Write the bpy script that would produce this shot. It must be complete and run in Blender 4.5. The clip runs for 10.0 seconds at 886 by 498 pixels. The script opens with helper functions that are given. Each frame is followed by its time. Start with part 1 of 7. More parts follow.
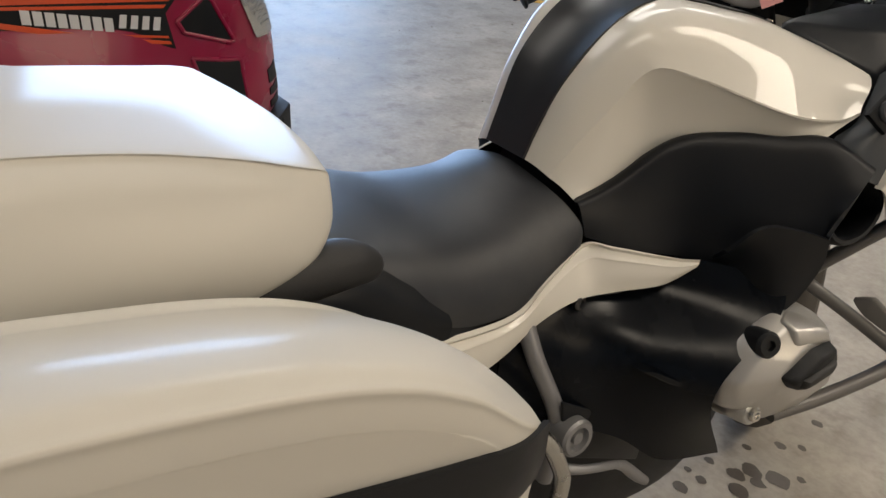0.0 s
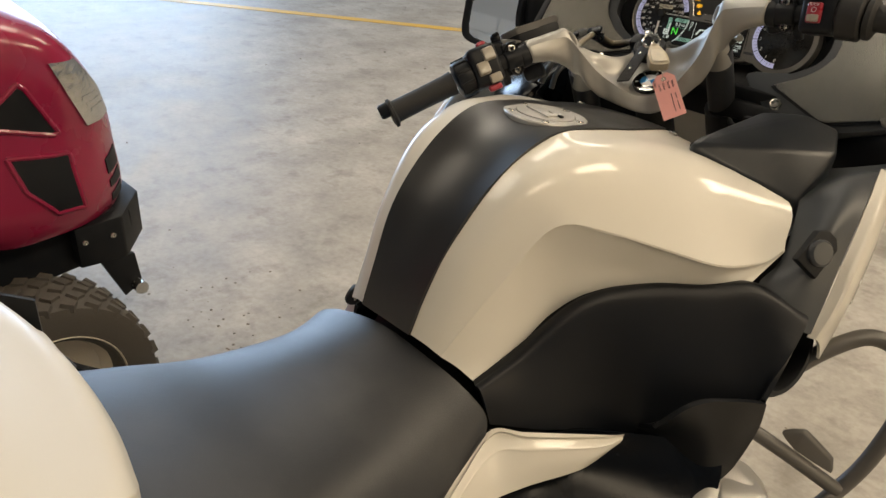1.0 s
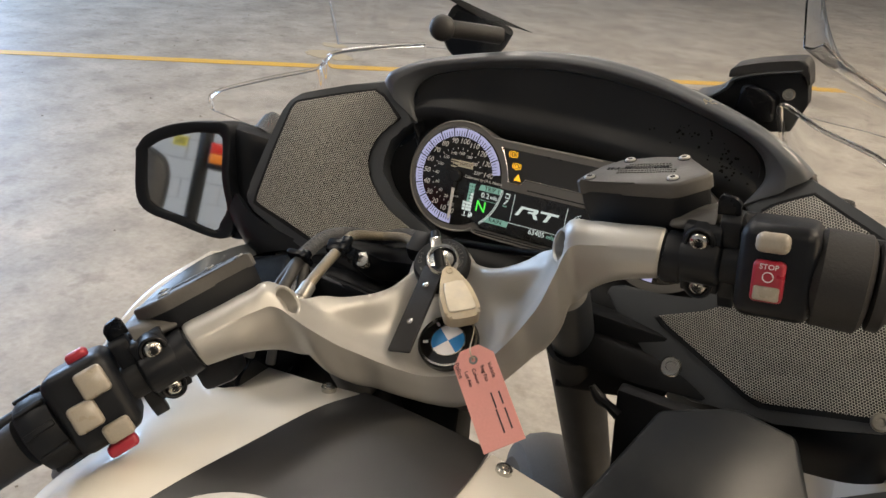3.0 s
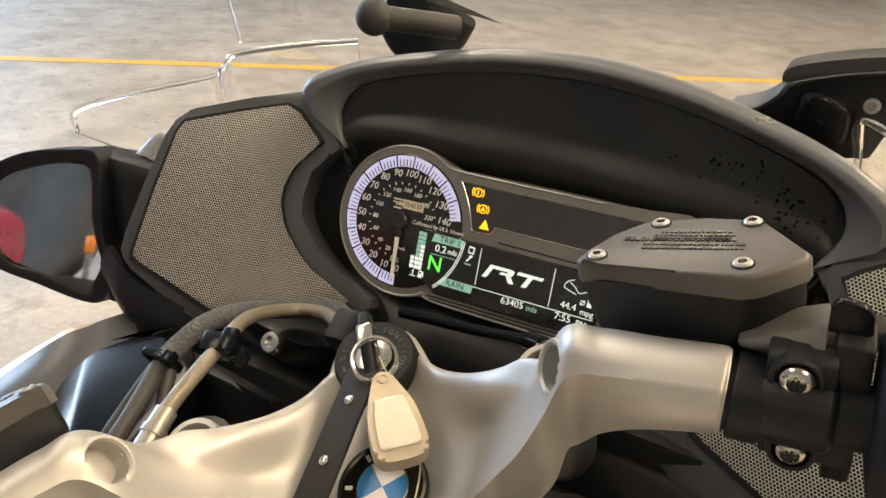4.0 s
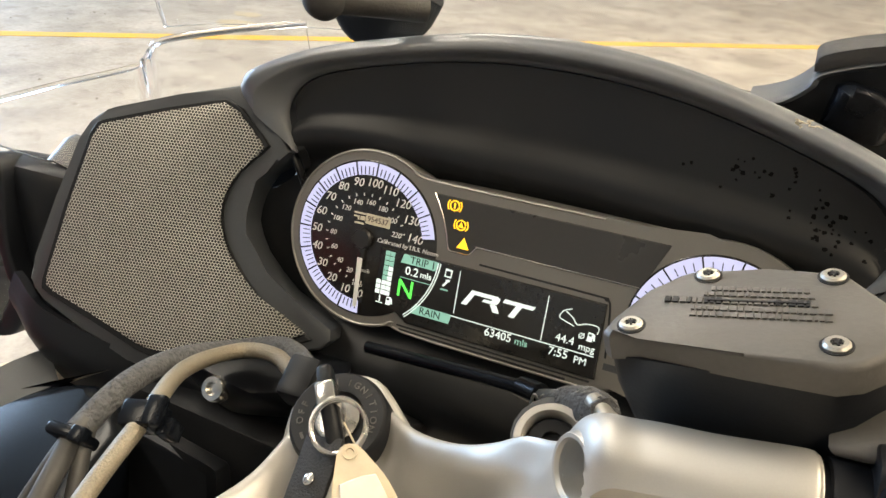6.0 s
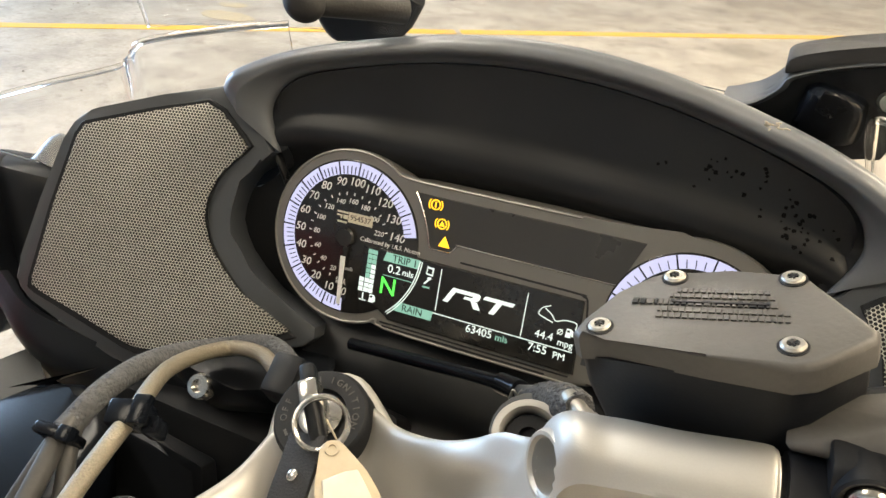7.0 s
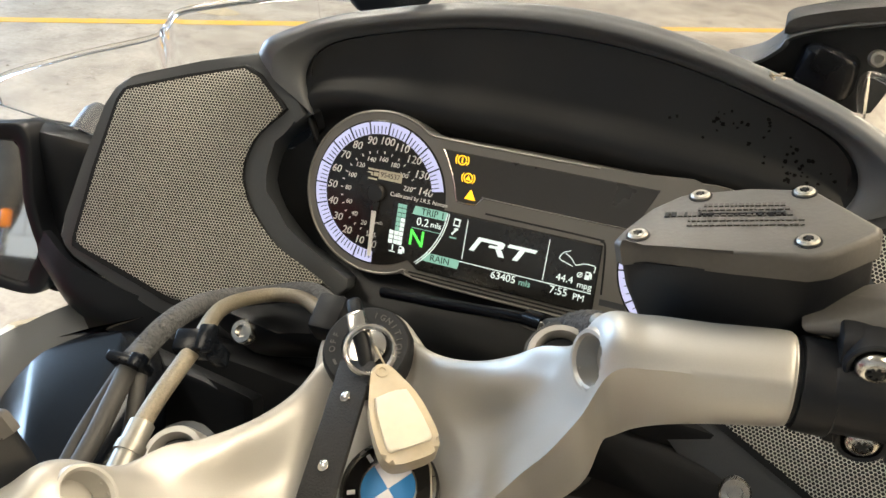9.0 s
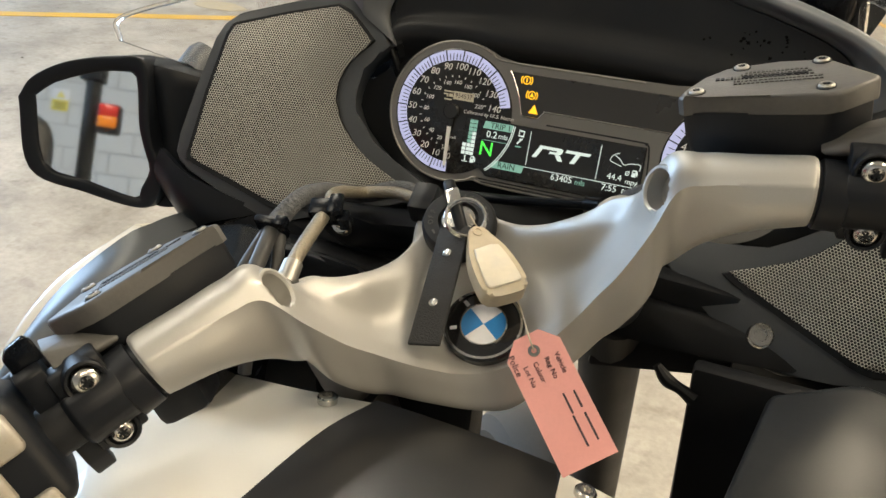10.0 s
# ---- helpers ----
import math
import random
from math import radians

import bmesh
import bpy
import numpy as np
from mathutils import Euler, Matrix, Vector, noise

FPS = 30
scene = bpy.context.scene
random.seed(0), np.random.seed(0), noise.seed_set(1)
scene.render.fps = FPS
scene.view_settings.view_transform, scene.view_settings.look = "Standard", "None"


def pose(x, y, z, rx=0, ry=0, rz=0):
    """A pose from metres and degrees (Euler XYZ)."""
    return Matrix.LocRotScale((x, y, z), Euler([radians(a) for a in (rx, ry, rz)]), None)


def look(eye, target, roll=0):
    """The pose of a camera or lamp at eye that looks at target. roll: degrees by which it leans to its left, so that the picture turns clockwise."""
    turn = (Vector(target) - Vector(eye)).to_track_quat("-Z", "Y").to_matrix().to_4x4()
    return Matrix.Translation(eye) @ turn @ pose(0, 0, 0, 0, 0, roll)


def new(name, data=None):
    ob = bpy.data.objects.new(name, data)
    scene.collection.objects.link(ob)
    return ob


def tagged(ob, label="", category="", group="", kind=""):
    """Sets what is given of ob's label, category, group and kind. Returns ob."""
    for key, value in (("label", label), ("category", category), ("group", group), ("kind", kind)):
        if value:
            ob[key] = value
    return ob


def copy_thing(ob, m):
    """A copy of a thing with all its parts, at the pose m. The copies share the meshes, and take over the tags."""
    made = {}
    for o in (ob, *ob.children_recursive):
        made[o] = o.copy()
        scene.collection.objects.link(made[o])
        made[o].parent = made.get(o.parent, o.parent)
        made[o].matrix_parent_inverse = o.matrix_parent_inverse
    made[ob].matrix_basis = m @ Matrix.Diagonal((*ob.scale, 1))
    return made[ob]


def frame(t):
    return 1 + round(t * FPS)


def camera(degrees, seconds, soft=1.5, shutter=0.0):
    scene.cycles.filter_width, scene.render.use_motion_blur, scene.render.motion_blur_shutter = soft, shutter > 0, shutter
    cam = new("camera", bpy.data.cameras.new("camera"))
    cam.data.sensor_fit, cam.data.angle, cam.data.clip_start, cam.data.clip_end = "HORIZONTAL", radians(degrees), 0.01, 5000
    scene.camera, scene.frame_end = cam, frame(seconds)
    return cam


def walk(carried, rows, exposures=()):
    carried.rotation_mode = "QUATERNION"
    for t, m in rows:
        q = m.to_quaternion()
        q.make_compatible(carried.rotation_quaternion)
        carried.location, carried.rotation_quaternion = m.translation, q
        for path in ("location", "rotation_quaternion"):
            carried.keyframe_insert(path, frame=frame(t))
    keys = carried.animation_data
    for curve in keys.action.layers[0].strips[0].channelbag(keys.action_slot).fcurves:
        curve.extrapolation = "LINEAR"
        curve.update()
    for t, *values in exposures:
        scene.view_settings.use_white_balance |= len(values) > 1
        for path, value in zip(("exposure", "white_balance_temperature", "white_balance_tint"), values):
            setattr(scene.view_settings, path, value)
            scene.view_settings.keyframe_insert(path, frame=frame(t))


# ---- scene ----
cam = camera(60.5, 10.0)
PATH = [
    (0.0, 0.8149, -0.9433, 1.3270, 60.65, -3.12, 55.46),
    (0.5, 0.7361, -0.8411, 1.3907, 61.12, -3.21, 51.39),
    (1.0, 0.5917, -0.7552, 1.4302, 61.51, -3.36, 46.09),
    (1.5, 0.4903, -0.6125, 1.4524, 62.08, -3.44, 40.46),
    (2.0, 0.3932, -0.4447, 1.4674, 62.41, -3.48, 36.10),
    (2.5, 0.2968, -0.3093, 1.4747, 62.68, -3.56, 33.28),
    (2.7, 0.2766, -0.2507, 1.4820, 62.62, -3.54, 32.52),
    (3.8, 0.1732, -0.0064, 1.4317, 62.65, -3.04, 29.96),
    (4.0, 0.1616, 0.0271, 1.4278, 62.56, -3.09, 29.59),
    (4.5, 0.1285, 0.0764, 1.4188, 62.15, -3.04, 28.57),
    (5.0, 0.1185, 0.0958, 1.4169, 61.58, -3.25, 27.52),
    (5.5, 0.1112, 0.1016, 1.4169, 60.97, -3.25, 26.71),
    (7.0, 0.1174, 0.0986, 1.4273, 59.71, -3.39, 25.23),
    (7.5, 0.1214, 0.0979, 1.4294, 59.68, -3.42, 24.83),
    (8.0, 0.1152, 0.0847, 1.4297, 59.56, -3.48, 24.32),
    (8.5, 0.1064, 0.0656, 1.4233, 59.47, -3.71, 23.88),
    (9.0, 0.1111, 0.0456, 1.4184, 59.55, -3.63, 23.87),
    (9.5, 0.1064, -0.0063, 1.4114, 59.58, -3.74, 23.56),
    (10.0, 0.1094, -0.0850, 1.3972, 59.75, -3.86, 23.67),
]
walk(cam, [(r[0], pose(*r[1:])) for r in PATH], [(0.0, -0.32, 5900, 10), (0.6, -0.2, 6200, 11), (1.1, 0.0, 7000, 8), (1.5, 0.05, 8000, 8), (2.0, 0.0, 6600, 9), (2.6, 0.05, 6100, 10), (3.8, 0.65, 7100, 11), (5.0, 0.98, 6800, 9), (6.2, 1.08, 6600, 7), (9.0, 1.0, 6500, 6), (10.0, 0.62, 6500, 5)])

# ---- world, sun, large lights ----
world = bpy.data.worlds.new("world")
scene.world = world
world.use_nodes = True
wn = world.node_tree.nodes
sky = wn.new("ShaderNodeTexSky")
sky.sky_type = "NISHITA"
sky.sun_disc = False
sky.sun_elevation, sky.sun_rotation = radians(35), radians(200)
world.node_tree.links.new(sky.outputs[0], wn["Background"].inputs[0])
wn["Background"].inputs[1].default_value = 0.1


def area_lamp(name, m, sx, sy, watts, colour):
    data = bpy.data.lights.new(name, "AREA")
    data.shape, data.size, data.size_y, data.energy, data.color = "RECTANGLE", sx, sy, watts, colour
    ob = new(name, data)
    ob.matrix_world = m
    return ob


# daylight through the roller door, ceiling fittings' warm light, and an added side fill
area_lamp("door_daylight", look((-11.4, 3.5, 2.4), (0, 0.5, 0.9)), 5.0, 4.2, 560, (0.48, 0.69, 1.0))
# fill lamp with no opening behind it, added to warm the right side
area_lamp("warm_side_fill", look((6.8, 1.5, 2.6), (0, 0, 0.8)), 3.4, 2.6, 100, (1.0, 0.76, 0.48))
LAMPS = [(2.6, -1.6), (2.6, 2.2), (-2.6, -1.6), (-2.6, 2.2), (2.6, 6.0), (-2.6, 6.0)]
for lx, ly in LAMPS:
    area_lamp("ceiling_glow", look((lx, ly, 4.84), (lx, ly, 0)), 1.0, 2.4, (110 if lx > 0 else 55) * (1.4 if ly > 5 else 1.12 if ly > 0 else 0.62), (1.0, 0.83, 0.62) if lx > 0 else (1.0, 0.93, 0.84))


# ---- materials ----
def node_mat(name):
    m = bpy.data.materials.new(name)
    m.use_nodes = True
    nt = m.node_tree
    return m, nt, nt.nodes["Principled BSDF"]


def surface(name, colour, rough=0.5, metal=0.0, grain=200.0, vary=0.12, bump=0.1, coat=0.0, stain=3.0, stain_amount=0.15, depth=0.001, rough_vary=0.12, spec=0.5):
    """A painted, moulded or metal surface with grain and stains at two scales."""
    m, nt, bs = node_mat(name)
    N, L = nt.nodes.new, nt.links.new
    co = N("ShaderNodeTexCoord")
    fine, wide = N("ShaderNodeTexNoise"), N("ShaderNodeTexNoise")
    fine.inputs["Scale"].default_value, fine.inputs["Detail"].default_value = grain, 4
    wide.inputs["Scale"].default_value, wide.inputs["Detail"].default_value = stain, 6
    for n in (fine, wide):
        L(co.outputs["Object"], n.inputs["Vector"])
    mix = N("ShaderNodeMix")
    mix.data_type = "RGBA"
    mix.inputs[6].default_value = (*colour, 1)
    mix.inputs[7].default_value = (*[c * (1 - vary) for c in colour], 1)
    L(fine.outputs[0], mix.inputs[0])
    mix2 = N("ShaderNodeMix")
    mix2.data_type = "RGBA"
    ramp = N("ShaderNodeMapRange")
    ramp.inputs[1].default_value, ramp.inputs[2].default_value = 0.45, 0.75
    ramp.inputs[3].default_value, ramp.inputs[4].default_value = 0.0, stain_amount
    L(wide.outputs[0], ramp.inputs[0])
    L(ramp.outputs[0], mix2.inputs[0])
    L(mix.outputs[2], mix2.inputs[6])
    grey = sum(colour) / 3
    mix2.inputs[7].default_value = (*[0.5 * (c + grey) * 0.8 + 0.02 for c in colour], 1)
    L(mix2.outputs[2], bs.inputs["Base Color"])
    rr = N("ShaderNodeMapRange")
    rr.inputs[3].default_value, rr.inputs[4].default_value = max(rough - rough_vary, 0.03), min(rough + rough_vary, 1)
    L(wide.outputs[0], rr.inputs[0])
    L(rr.outputs[0], bs.inputs["Roughness"])
    bs.inputs["Metallic"].default_value = metal
    bs.inputs["Coat Weight"].default_value = coat
    bs.inputs["Coat Roughness"].default_value = 0.025
    bs.inputs["Specular IOR Level"].default_value = spec
    if bump:
        b = N("ShaderNodeBump")
        b.inputs["Strength"].default_value, b.inputs["Distance"].default_value = bump, depth
        L(fine.outputs[0], b.inputs["Height"])
        L(b.outputs[0], bs.inputs["Normal"])
    return m


def glow(name, colour, strength):
    m, nt, bs = node_mat(name)
    bs.inputs["Base Color"].default_value = (*[0.3 * c for c in colour], 1)
    bs.inputs["Emission Color"].default_value = (*colour, 1)
    bs.inputs["Emission Strength"].default_value = strength
    bs.inputs["Roughness"].default_value = 0.3
    return m


def clear(name, rough=0.02, tint=(1, 1, 1)):
    m, nt, bs = node_mat(name)
    bs.inputs["Base Color"].default_value = (*tint, 1)
    bs.inputs["Transmission Weight"].default_value = 1
    bs.inputs["Roughness"].default_value = rough
    bs.inputs["IOR"].default_value = 1.45
    return m


def mesh_grille(name, pitch):
    """Perforated steel: round holes on a hexagonal lattice, dark behind."""
    m, nt, bs = node_mat(name)
    N, L = nt.nodes.new, nt.links.new
    co = N("ShaderNodeUVMap")
    near = []
    for shift in (0.0, 0.5):
        v = N("ShaderNodeVectorMath")
        v.operation = "MULTIPLY_ADD"
        v.inputs[1].default_value = (1 / pitch, 1 / (pitch * 1.732), 0)
        v.inputs[2].default_value = (shift + 100, shift + 100, 0)
        f = N("ShaderNodeVectorMath")
        f.operation = "FRACTION"
        s = N("ShaderNodeVectorMath")
        s.operation = "MULTIPLY_ADD"
        s.inputs[1].default_value, s.inputs[2].default_value = (1, 1.732, 0), (-0.5, -0.866, 0)
        d = N("ShaderNodeVectorMath")
        d.operation = "LENGTH"
        L(co.outputs[0], v.inputs[0]), L(v.outputs[0], f.inputs[0]), L(f.outputs[0], s.inputs[0]), L(s.outputs[0], d.inputs[0])
        near.append(d)
    low = N("ShaderNodeMath")
    low.operation = "MINIMUM"
    L(near[0].outputs["Value"], low.inputs[0]), L(near[1].outputs["Value"], low.inputs[1])
    edge = N("ShaderNodeMapRange")
    edge.inputs[1].default_value, edge.inputs[2].default_value = 0.36, 0.45
    L(low.outputs[0], edge.inputs[0])
    noise_tex = N("ShaderNodeTexNoise")
    noise_tex.inputs["Scale"].default_value = 28
    dirt = N("ShaderNodeMix")
    dirt.data_type = "RGBA"
    dirt.inputs[6].default_value, dirt.inputs[7].default_value = (0.46, 0.45, 0.41, 1), (0.68, 0.67, 0.61, 1)
    L(noise_tex.outputs[0], dirt.inputs[0])
    mix = N("ShaderNodeMix")
    mix.data_type = "RGBA"
    mix.inputs[6].default_value = (0.006, 0.006, 0.006, 1)
    L(edge.outputs[0], mix.inputs[0]), L(dirt.outputs[2], mix.inputs[7])
    L(mix.outputs[2], bs.inputs["Base Color"])
    bs.inputs["Roughness"].default_value = 0.42
    met = N("ShaderNodeMath")
    met.operation = "MULTIPLY"
    met.inputs[1].default_value = 0.6
    L(edge.outputs[0], met.inputs[0]), L(met.outputs[0], bs.inputs["Metallic"])
    b = N("ShaderNodeBump")
    b.inputs["Strength"].default_value, b.inputs["Distance"].default_value = 0.6, 0.001
    L(edge.outputs[0], b.inputs["Height"]), L(b.outputs[0], bs.inputs["Normal"])
    return m


def concrete(name):
    """Power-floated warehouse slab: blotches, tyre scuffs, pits and a dull polish."""
    m, nt, bs = node_mat(name)
    N, L = nt.nodes.new, nt.links.new
    co = N("ShaderNodeTexCoord")
    tex = []
    for scale, detail in ((0.7, 5), (3.2, 8), (38, 6), (260, 3), (7.5, 4)):
        n = N("ShaderNodeTexNoise")
        n.inputs["Scale"].default_value, n.inputs["Detail"].default_value = scale, detail
        n.inputs["Roughness"].default_value = 0.62
        L(co.outputs["Object"], n.inputs["Vector"])
        tex.append(n)
    a = N("ShaderNodeValToRGB")
    a.color_ramp.elements[0].position, a.color_ramp.elements[1].position = 0.3, 0.72
    a.color_ramp.elements[0].color, a.color_ramp.elements[1].color = (0.26, 0.235, 0.20, 1), (0.49, 0.455, 0.40, 1)
    L(tex[1].outputs[0], a.inputs[0])
    c = N("ShaderNodeMix")
    c.data_type, c.blend_type = "RGBA", "MULTIPLY"
    r = N("ShaderNodeValToRGB")
    r.color_ramp.elements[0].position, r.color_ramp.elements[1].position = 0.25, 0.6
    r.color_ramp.elements[0].color, r.color_ramp.elements[1].color = (0.72, 0.71, 0.69, 1), (1, 1, 1, 1)
    L(tex[2].outputs[0], r.inputs[0])
    c.inputs[0].default_value = 0.75
    L(a.outputs[0], c.inputs[6]), L(r.outputs[0], c.inputs[7])
    d = N("ShaderNodeMix")
    d.data_type, d.blend_type = "RGBA", "MULTIPLY"
    r2 = N("ShaderNodeValToRGB")
    r2.color_ramp.elements[0].position, r2.color_ramp.elements[1].position = 0.36, 0.5
    r2.color_ramp.elements[0].color, r2.color_ramp.elements[1].color = (0.66, 0.63, 0.60, 1), (1, 1, 1, 1)
    L(tex[0].outputs[0], r2.inputs[0])
    d.inputs[0].default_value = 0.5
    L(c.outputs[2], d.inputs[6]), L(r2.outputs[0], d.inputs[7])
    e = N("ShaderNodeMix")
    e.data_type, e.blend_type = "RGBA", "MULTIPLY"
    r3 = N("ShaderNodeValToRGB")
    r3.color_ramp.elements[0].position, r3.color_ramp.elements[1].position = 0.33, 0.46
    r3.color_ramp.elements[0].color, r3.color_ramp.elements[1].color = (0.68, 0.66, 0.64, 1), (1, 1, 1, 1)
    L(tex[4].outputs[0], r3.inputs[0])
    e.inputs[0].default_value = 0.75
    L(d.outputs[2], e.inputs[6]), L(r3.outputs[0], e.inputs[7])
    L(e.outputs[2], bs.inputs["Base Color"])
    rr = N("ShaderNodeMapRange")
    rr.inputs[3].default_value, rr.inputs[4].default_value = 0.40, 0.70
    L(tex[1].outputs[0], rr.inputs[0]), L(rr.outputs[0], bs.inputs["Roughness"])
    b = N("ShaderNodeBump")
    b.inputs["Strength"].default_value, b.inputs["Distance"].default_value = 0.25, 0.004
    L(tex[2].outputs[0], b.inputs["Height"]), L(b.outputs[0], bs.inputs["Normal"])
    return m


M_FLOOR = concrete("floor_concrete")
M_LINE = surface("yellow_floor_paint", (0.75, 0.45, 0.06), 0.55, grain=60, vary=0.3, stain=6, stain_amount=0.5)
M_WALL = surface("painted_block", (0.62, 0.63, 0.62), 0.8, grain=120, vary=0.15, bump=0.3, stain=1.2)
M_MORTAR = surface("mortar", (0.5, 0.5, 0.49), 0.9, grain=150, bump=0.3)
M_CEIL = surface("roof_sheet", (0.45, 0.43, 0.4), 0.7, grain=20, stain=0.5)
M_WHITE = surface("cream_white_paint", (0.66, 0.635, 0.575), 0.45, grain=900, vary=0.03, bump=0.0, coat=0.6, stain=7, stain_amount=0.10, rough_vary=0.08, spec=0.25)
# the tank's cream darkened for weaker light on the cases; rougher, scuffed coat
M_CASE = surface("dimmed_scuffed_lacquer", (0.60, 0.575, 0.515), 0.50, grain=900, vary=0.03, bump=0.0, coat=0.32, stain=5, stain_amount=0.12, rough_vary=0.08, spec=0.25)
M_CASE.node_tree.nodes["Principled BSDF"].inputs["Coat Roughness"].default_value = 0.16
M_BLACK = surface("satin_black_plastic", (0.0070, 0.0086, 0.0120), 0.42, grain=900, vary=0.4, bump=0.12, stain=14, stain_amount=0.12, depth=0.0004, spec=0.25)
M_SATIN = surface("semi_gloss_black_plastic", (0.0036, 0.0050, 0.0080), 0.23, grain=900, vary=0.4, bump=0.06, stain=14, stain_amount=0.10, depth=0.0004, spec=0.17)
M_DARK = surface("matt_black_plastic", (0.008, 0.0093, 0.0120), 0.55, grain=1200, vary=0.4, bump=0.25, stain=20, stain_amount=0.2, depth=0.0004, spec=0.3)
M_BOX = surface("scuffed_box_plastic", (0.015, 0.018, 0.023), 0.36, grain=900, vary=0.3, bump=0.1, stain=22, stain_amount=0.5, depth=0.0004, spec=0.3)
# charcoal plastic lightened and cooled: daylight on the hood's rim put into its colour
M_HOOD = surface("daylit_hood_plastic", (0.105, 0.113, 0.124), 0.38, grain=1200, vary=0.2, bump=0.12, stain=16, stain_amount=0.15, depth=0.0004)
M_GREY = surface("charcoal_plastic", (0.050, 0.056, 0.064), 0.44, grain=1200, vary=0.3, bump=0.2, stain=16, stain_amount=0.2, depth=0.0004)
M_LID = surface("worn_lid_plastic", (0.075, 0.072, 0.068), 0.5, grain=500, vary=0.25, bump=0.25, stain=45, stain_amount=0.35, depth=0.0005)
M_FIT = surface("dull_zinc_fitting", (0.34, 0.33, 0.30), 0.42, metal=0.85, grain=700, vary=0.2, bump=0.1, stain=90, stain_amount=0.4)
M_FOAM = surface("frayed_foam", (0.11, 0.115, 0.125), 0.95, grain=420, vary=0.8, bump=1.0, stain=150, stain_amount=0.5, depth=0.0025)
M_GLOSS = surface("gloss_black_panel", (0.012, 0.012, 0.013), 0.16, grain=700, vary=0.2, bump=0.0, coat=0.4, stain=16, stain_amount=0.1)
M_SPOT = surface("dried_drip_black", (0.0015, 0.0015, 0.002), 0.8, grain=400, vary=0.2, bump=0.0, stain=60, stain_amount=0.05, spec=0.1)
M_INNER = surface("smooth_black_liner", (0.0090, 0.0102, 0.0122), 0.42, grain=900, vary=0.3, bump=0.06, stain=12, stain_amount=0.15, depth=0.0003, spec=0.3)
M_SEAT = surface("black_vinyl", (0.021, 0.0238, 0.0295), 0.46, grain=650, vary=0.4, bump=0.45, stain=12, stain_amount=0.8, depth=0.0007)
M_TANK = surface("satin_tank_strip", (0.018, 0.018, 0.019), 0.34, grain=1500, vary=0.3, bump=0.12, stain=18, stain_amount=0.1, depth=0.0004)
M_RUBBER = surface("black_rubber", (0.016, 0.016, 0.017), 0.62, grain=500, vary=0.35, bump=0.3, stain=30, stain_amount=0.25, depth=0.0008)
M_ALU = surface("bead_blasted_aluminium", (0.44, 0.432, 0.408), 0.48, metal=0.6, grain=1400, vary=0.08, bump=0.12, stain=25, stain_amount=0.12, depth=0.0003, rough_vary=0.06)
M_CAST = surface("silver_cast_cover", (0.55, 0.54, 0.52), 0.38, metal=0.7, grain=700, vary=0.12, bump=0.2, stain=20, stain_amount=0.25, depth=0.0004)
M_STEEL = surface("bright_steel", (0.62, 0.61, 0.58), 0.24, metal=1.0, grain=600, vary=0.1, bump=0.05, stain=60, stain_amount=0.2)
M_TUBE = surface("grey_powder_coat", (0.13, 0.125, 0.12), 0.42, metal=0.3, grain=900, vary=0.15, bump=0.15, stain=15, depth=0.0004)
M_FRAME = surface("grey_frame_paint", (0.24, 0.24, 0.25), 0.4, metal=0.4, grain=600, vary=0.1, stain=12)
M_CAP = surface("silver_cap_paint", (0.50, 0.49, 0.47), 0.38, metal=0.5, grain=900, vary=0.12, stain=35, stain_amount=0.35)
M_BEZEL = surface("bronze_grey_bezel", (0.185, 0.180, 0.168), 0.4, metal=0.3, grain=1500, vary=0.15, stain=12, bump=0.1, depth=0.0003)
M_FACE = surface("dial_black", (0.016, 0.0155, 0.015), 0.2, grain=400, vary=0.2, bump=0.0, stain=30, stain_amount=0.1)
M_STRIP = surface("smoked_strip", (0.034, 0.033, 0.031), 0.3, grain=600, vary=0.2, bump=0.03, stain=18, stain_amount=0.2, depth=0.0003)
M_RED = surface("tractor_red_paint", (0.29, 0.009, 0.05), 0.28, grain=600, vary=0.1, bump=0.02, coat=0.3, stain=5, stain_amount=0.15)
M_REDSW = surface("red_switch", (0.33, 0.022, 0.040), 0.3, grain=900, vary=0.15, stain=60)
M_SWITCH = surface("worn_grey_button", (0.34, 0.305, 0.25), 0.3, grain=700, vary=0.2, bump=0.08, coat=0.3, stain=140, stain_amount=0.6)
M_ORANGE = surface("orange_decal", (0.70, 0.10, 0.03), 0.35, grain=300, vary=0.1)
M_DECALW = surface("white_decal", (0.72, 0.72, 0.74), 0.35, grain=300, vary=0.1)
M_BLUE = surface("enamel_blue", (0.03, 0.22, 0.55), 0.25, grain=400, vary=0.05, coat=0.5)
M_TAG = surface("pink_card", (0.78, 0.36, 0.33), 0.75, grain=500, vary=0.08, bump=0.15, stain=40, stain_amount=0.1)
M_INK = surface("pen_ink", (0.06, 0.04, 0.05), 0.7, grain=300)
M_FOB = surface("worn_cream_plastic", (0.50, 0.43, 0.31), 0.35, grain=200, vary=0.25, stain=90, stain_amount=0.5)
M_PADW = surface("milky_fob_plastic", (0.70, 0.645, 0.53), 0.2, grain=150, vary=0.22, bump=0.0, coat=0.5, stain=90, stain_amount=0.6)
M_WEB = surface("nylon_webbing", (0.018, 0.018, 0.02), 0.75, grain=900, vary=0.6, bump=0.8, stain=50)
M_HOSE = surface("braided_hose", (0.33, 0.29, 0.22), 0.4, metal=0.5, grain=1100, vary=0.6, bump=0.8, stain=50)
M_WIRE = surface("grey_cable_sleeve", (0.055, 0.055, 0.055), 0.5, grain=600, vary=0.3, stain=40)
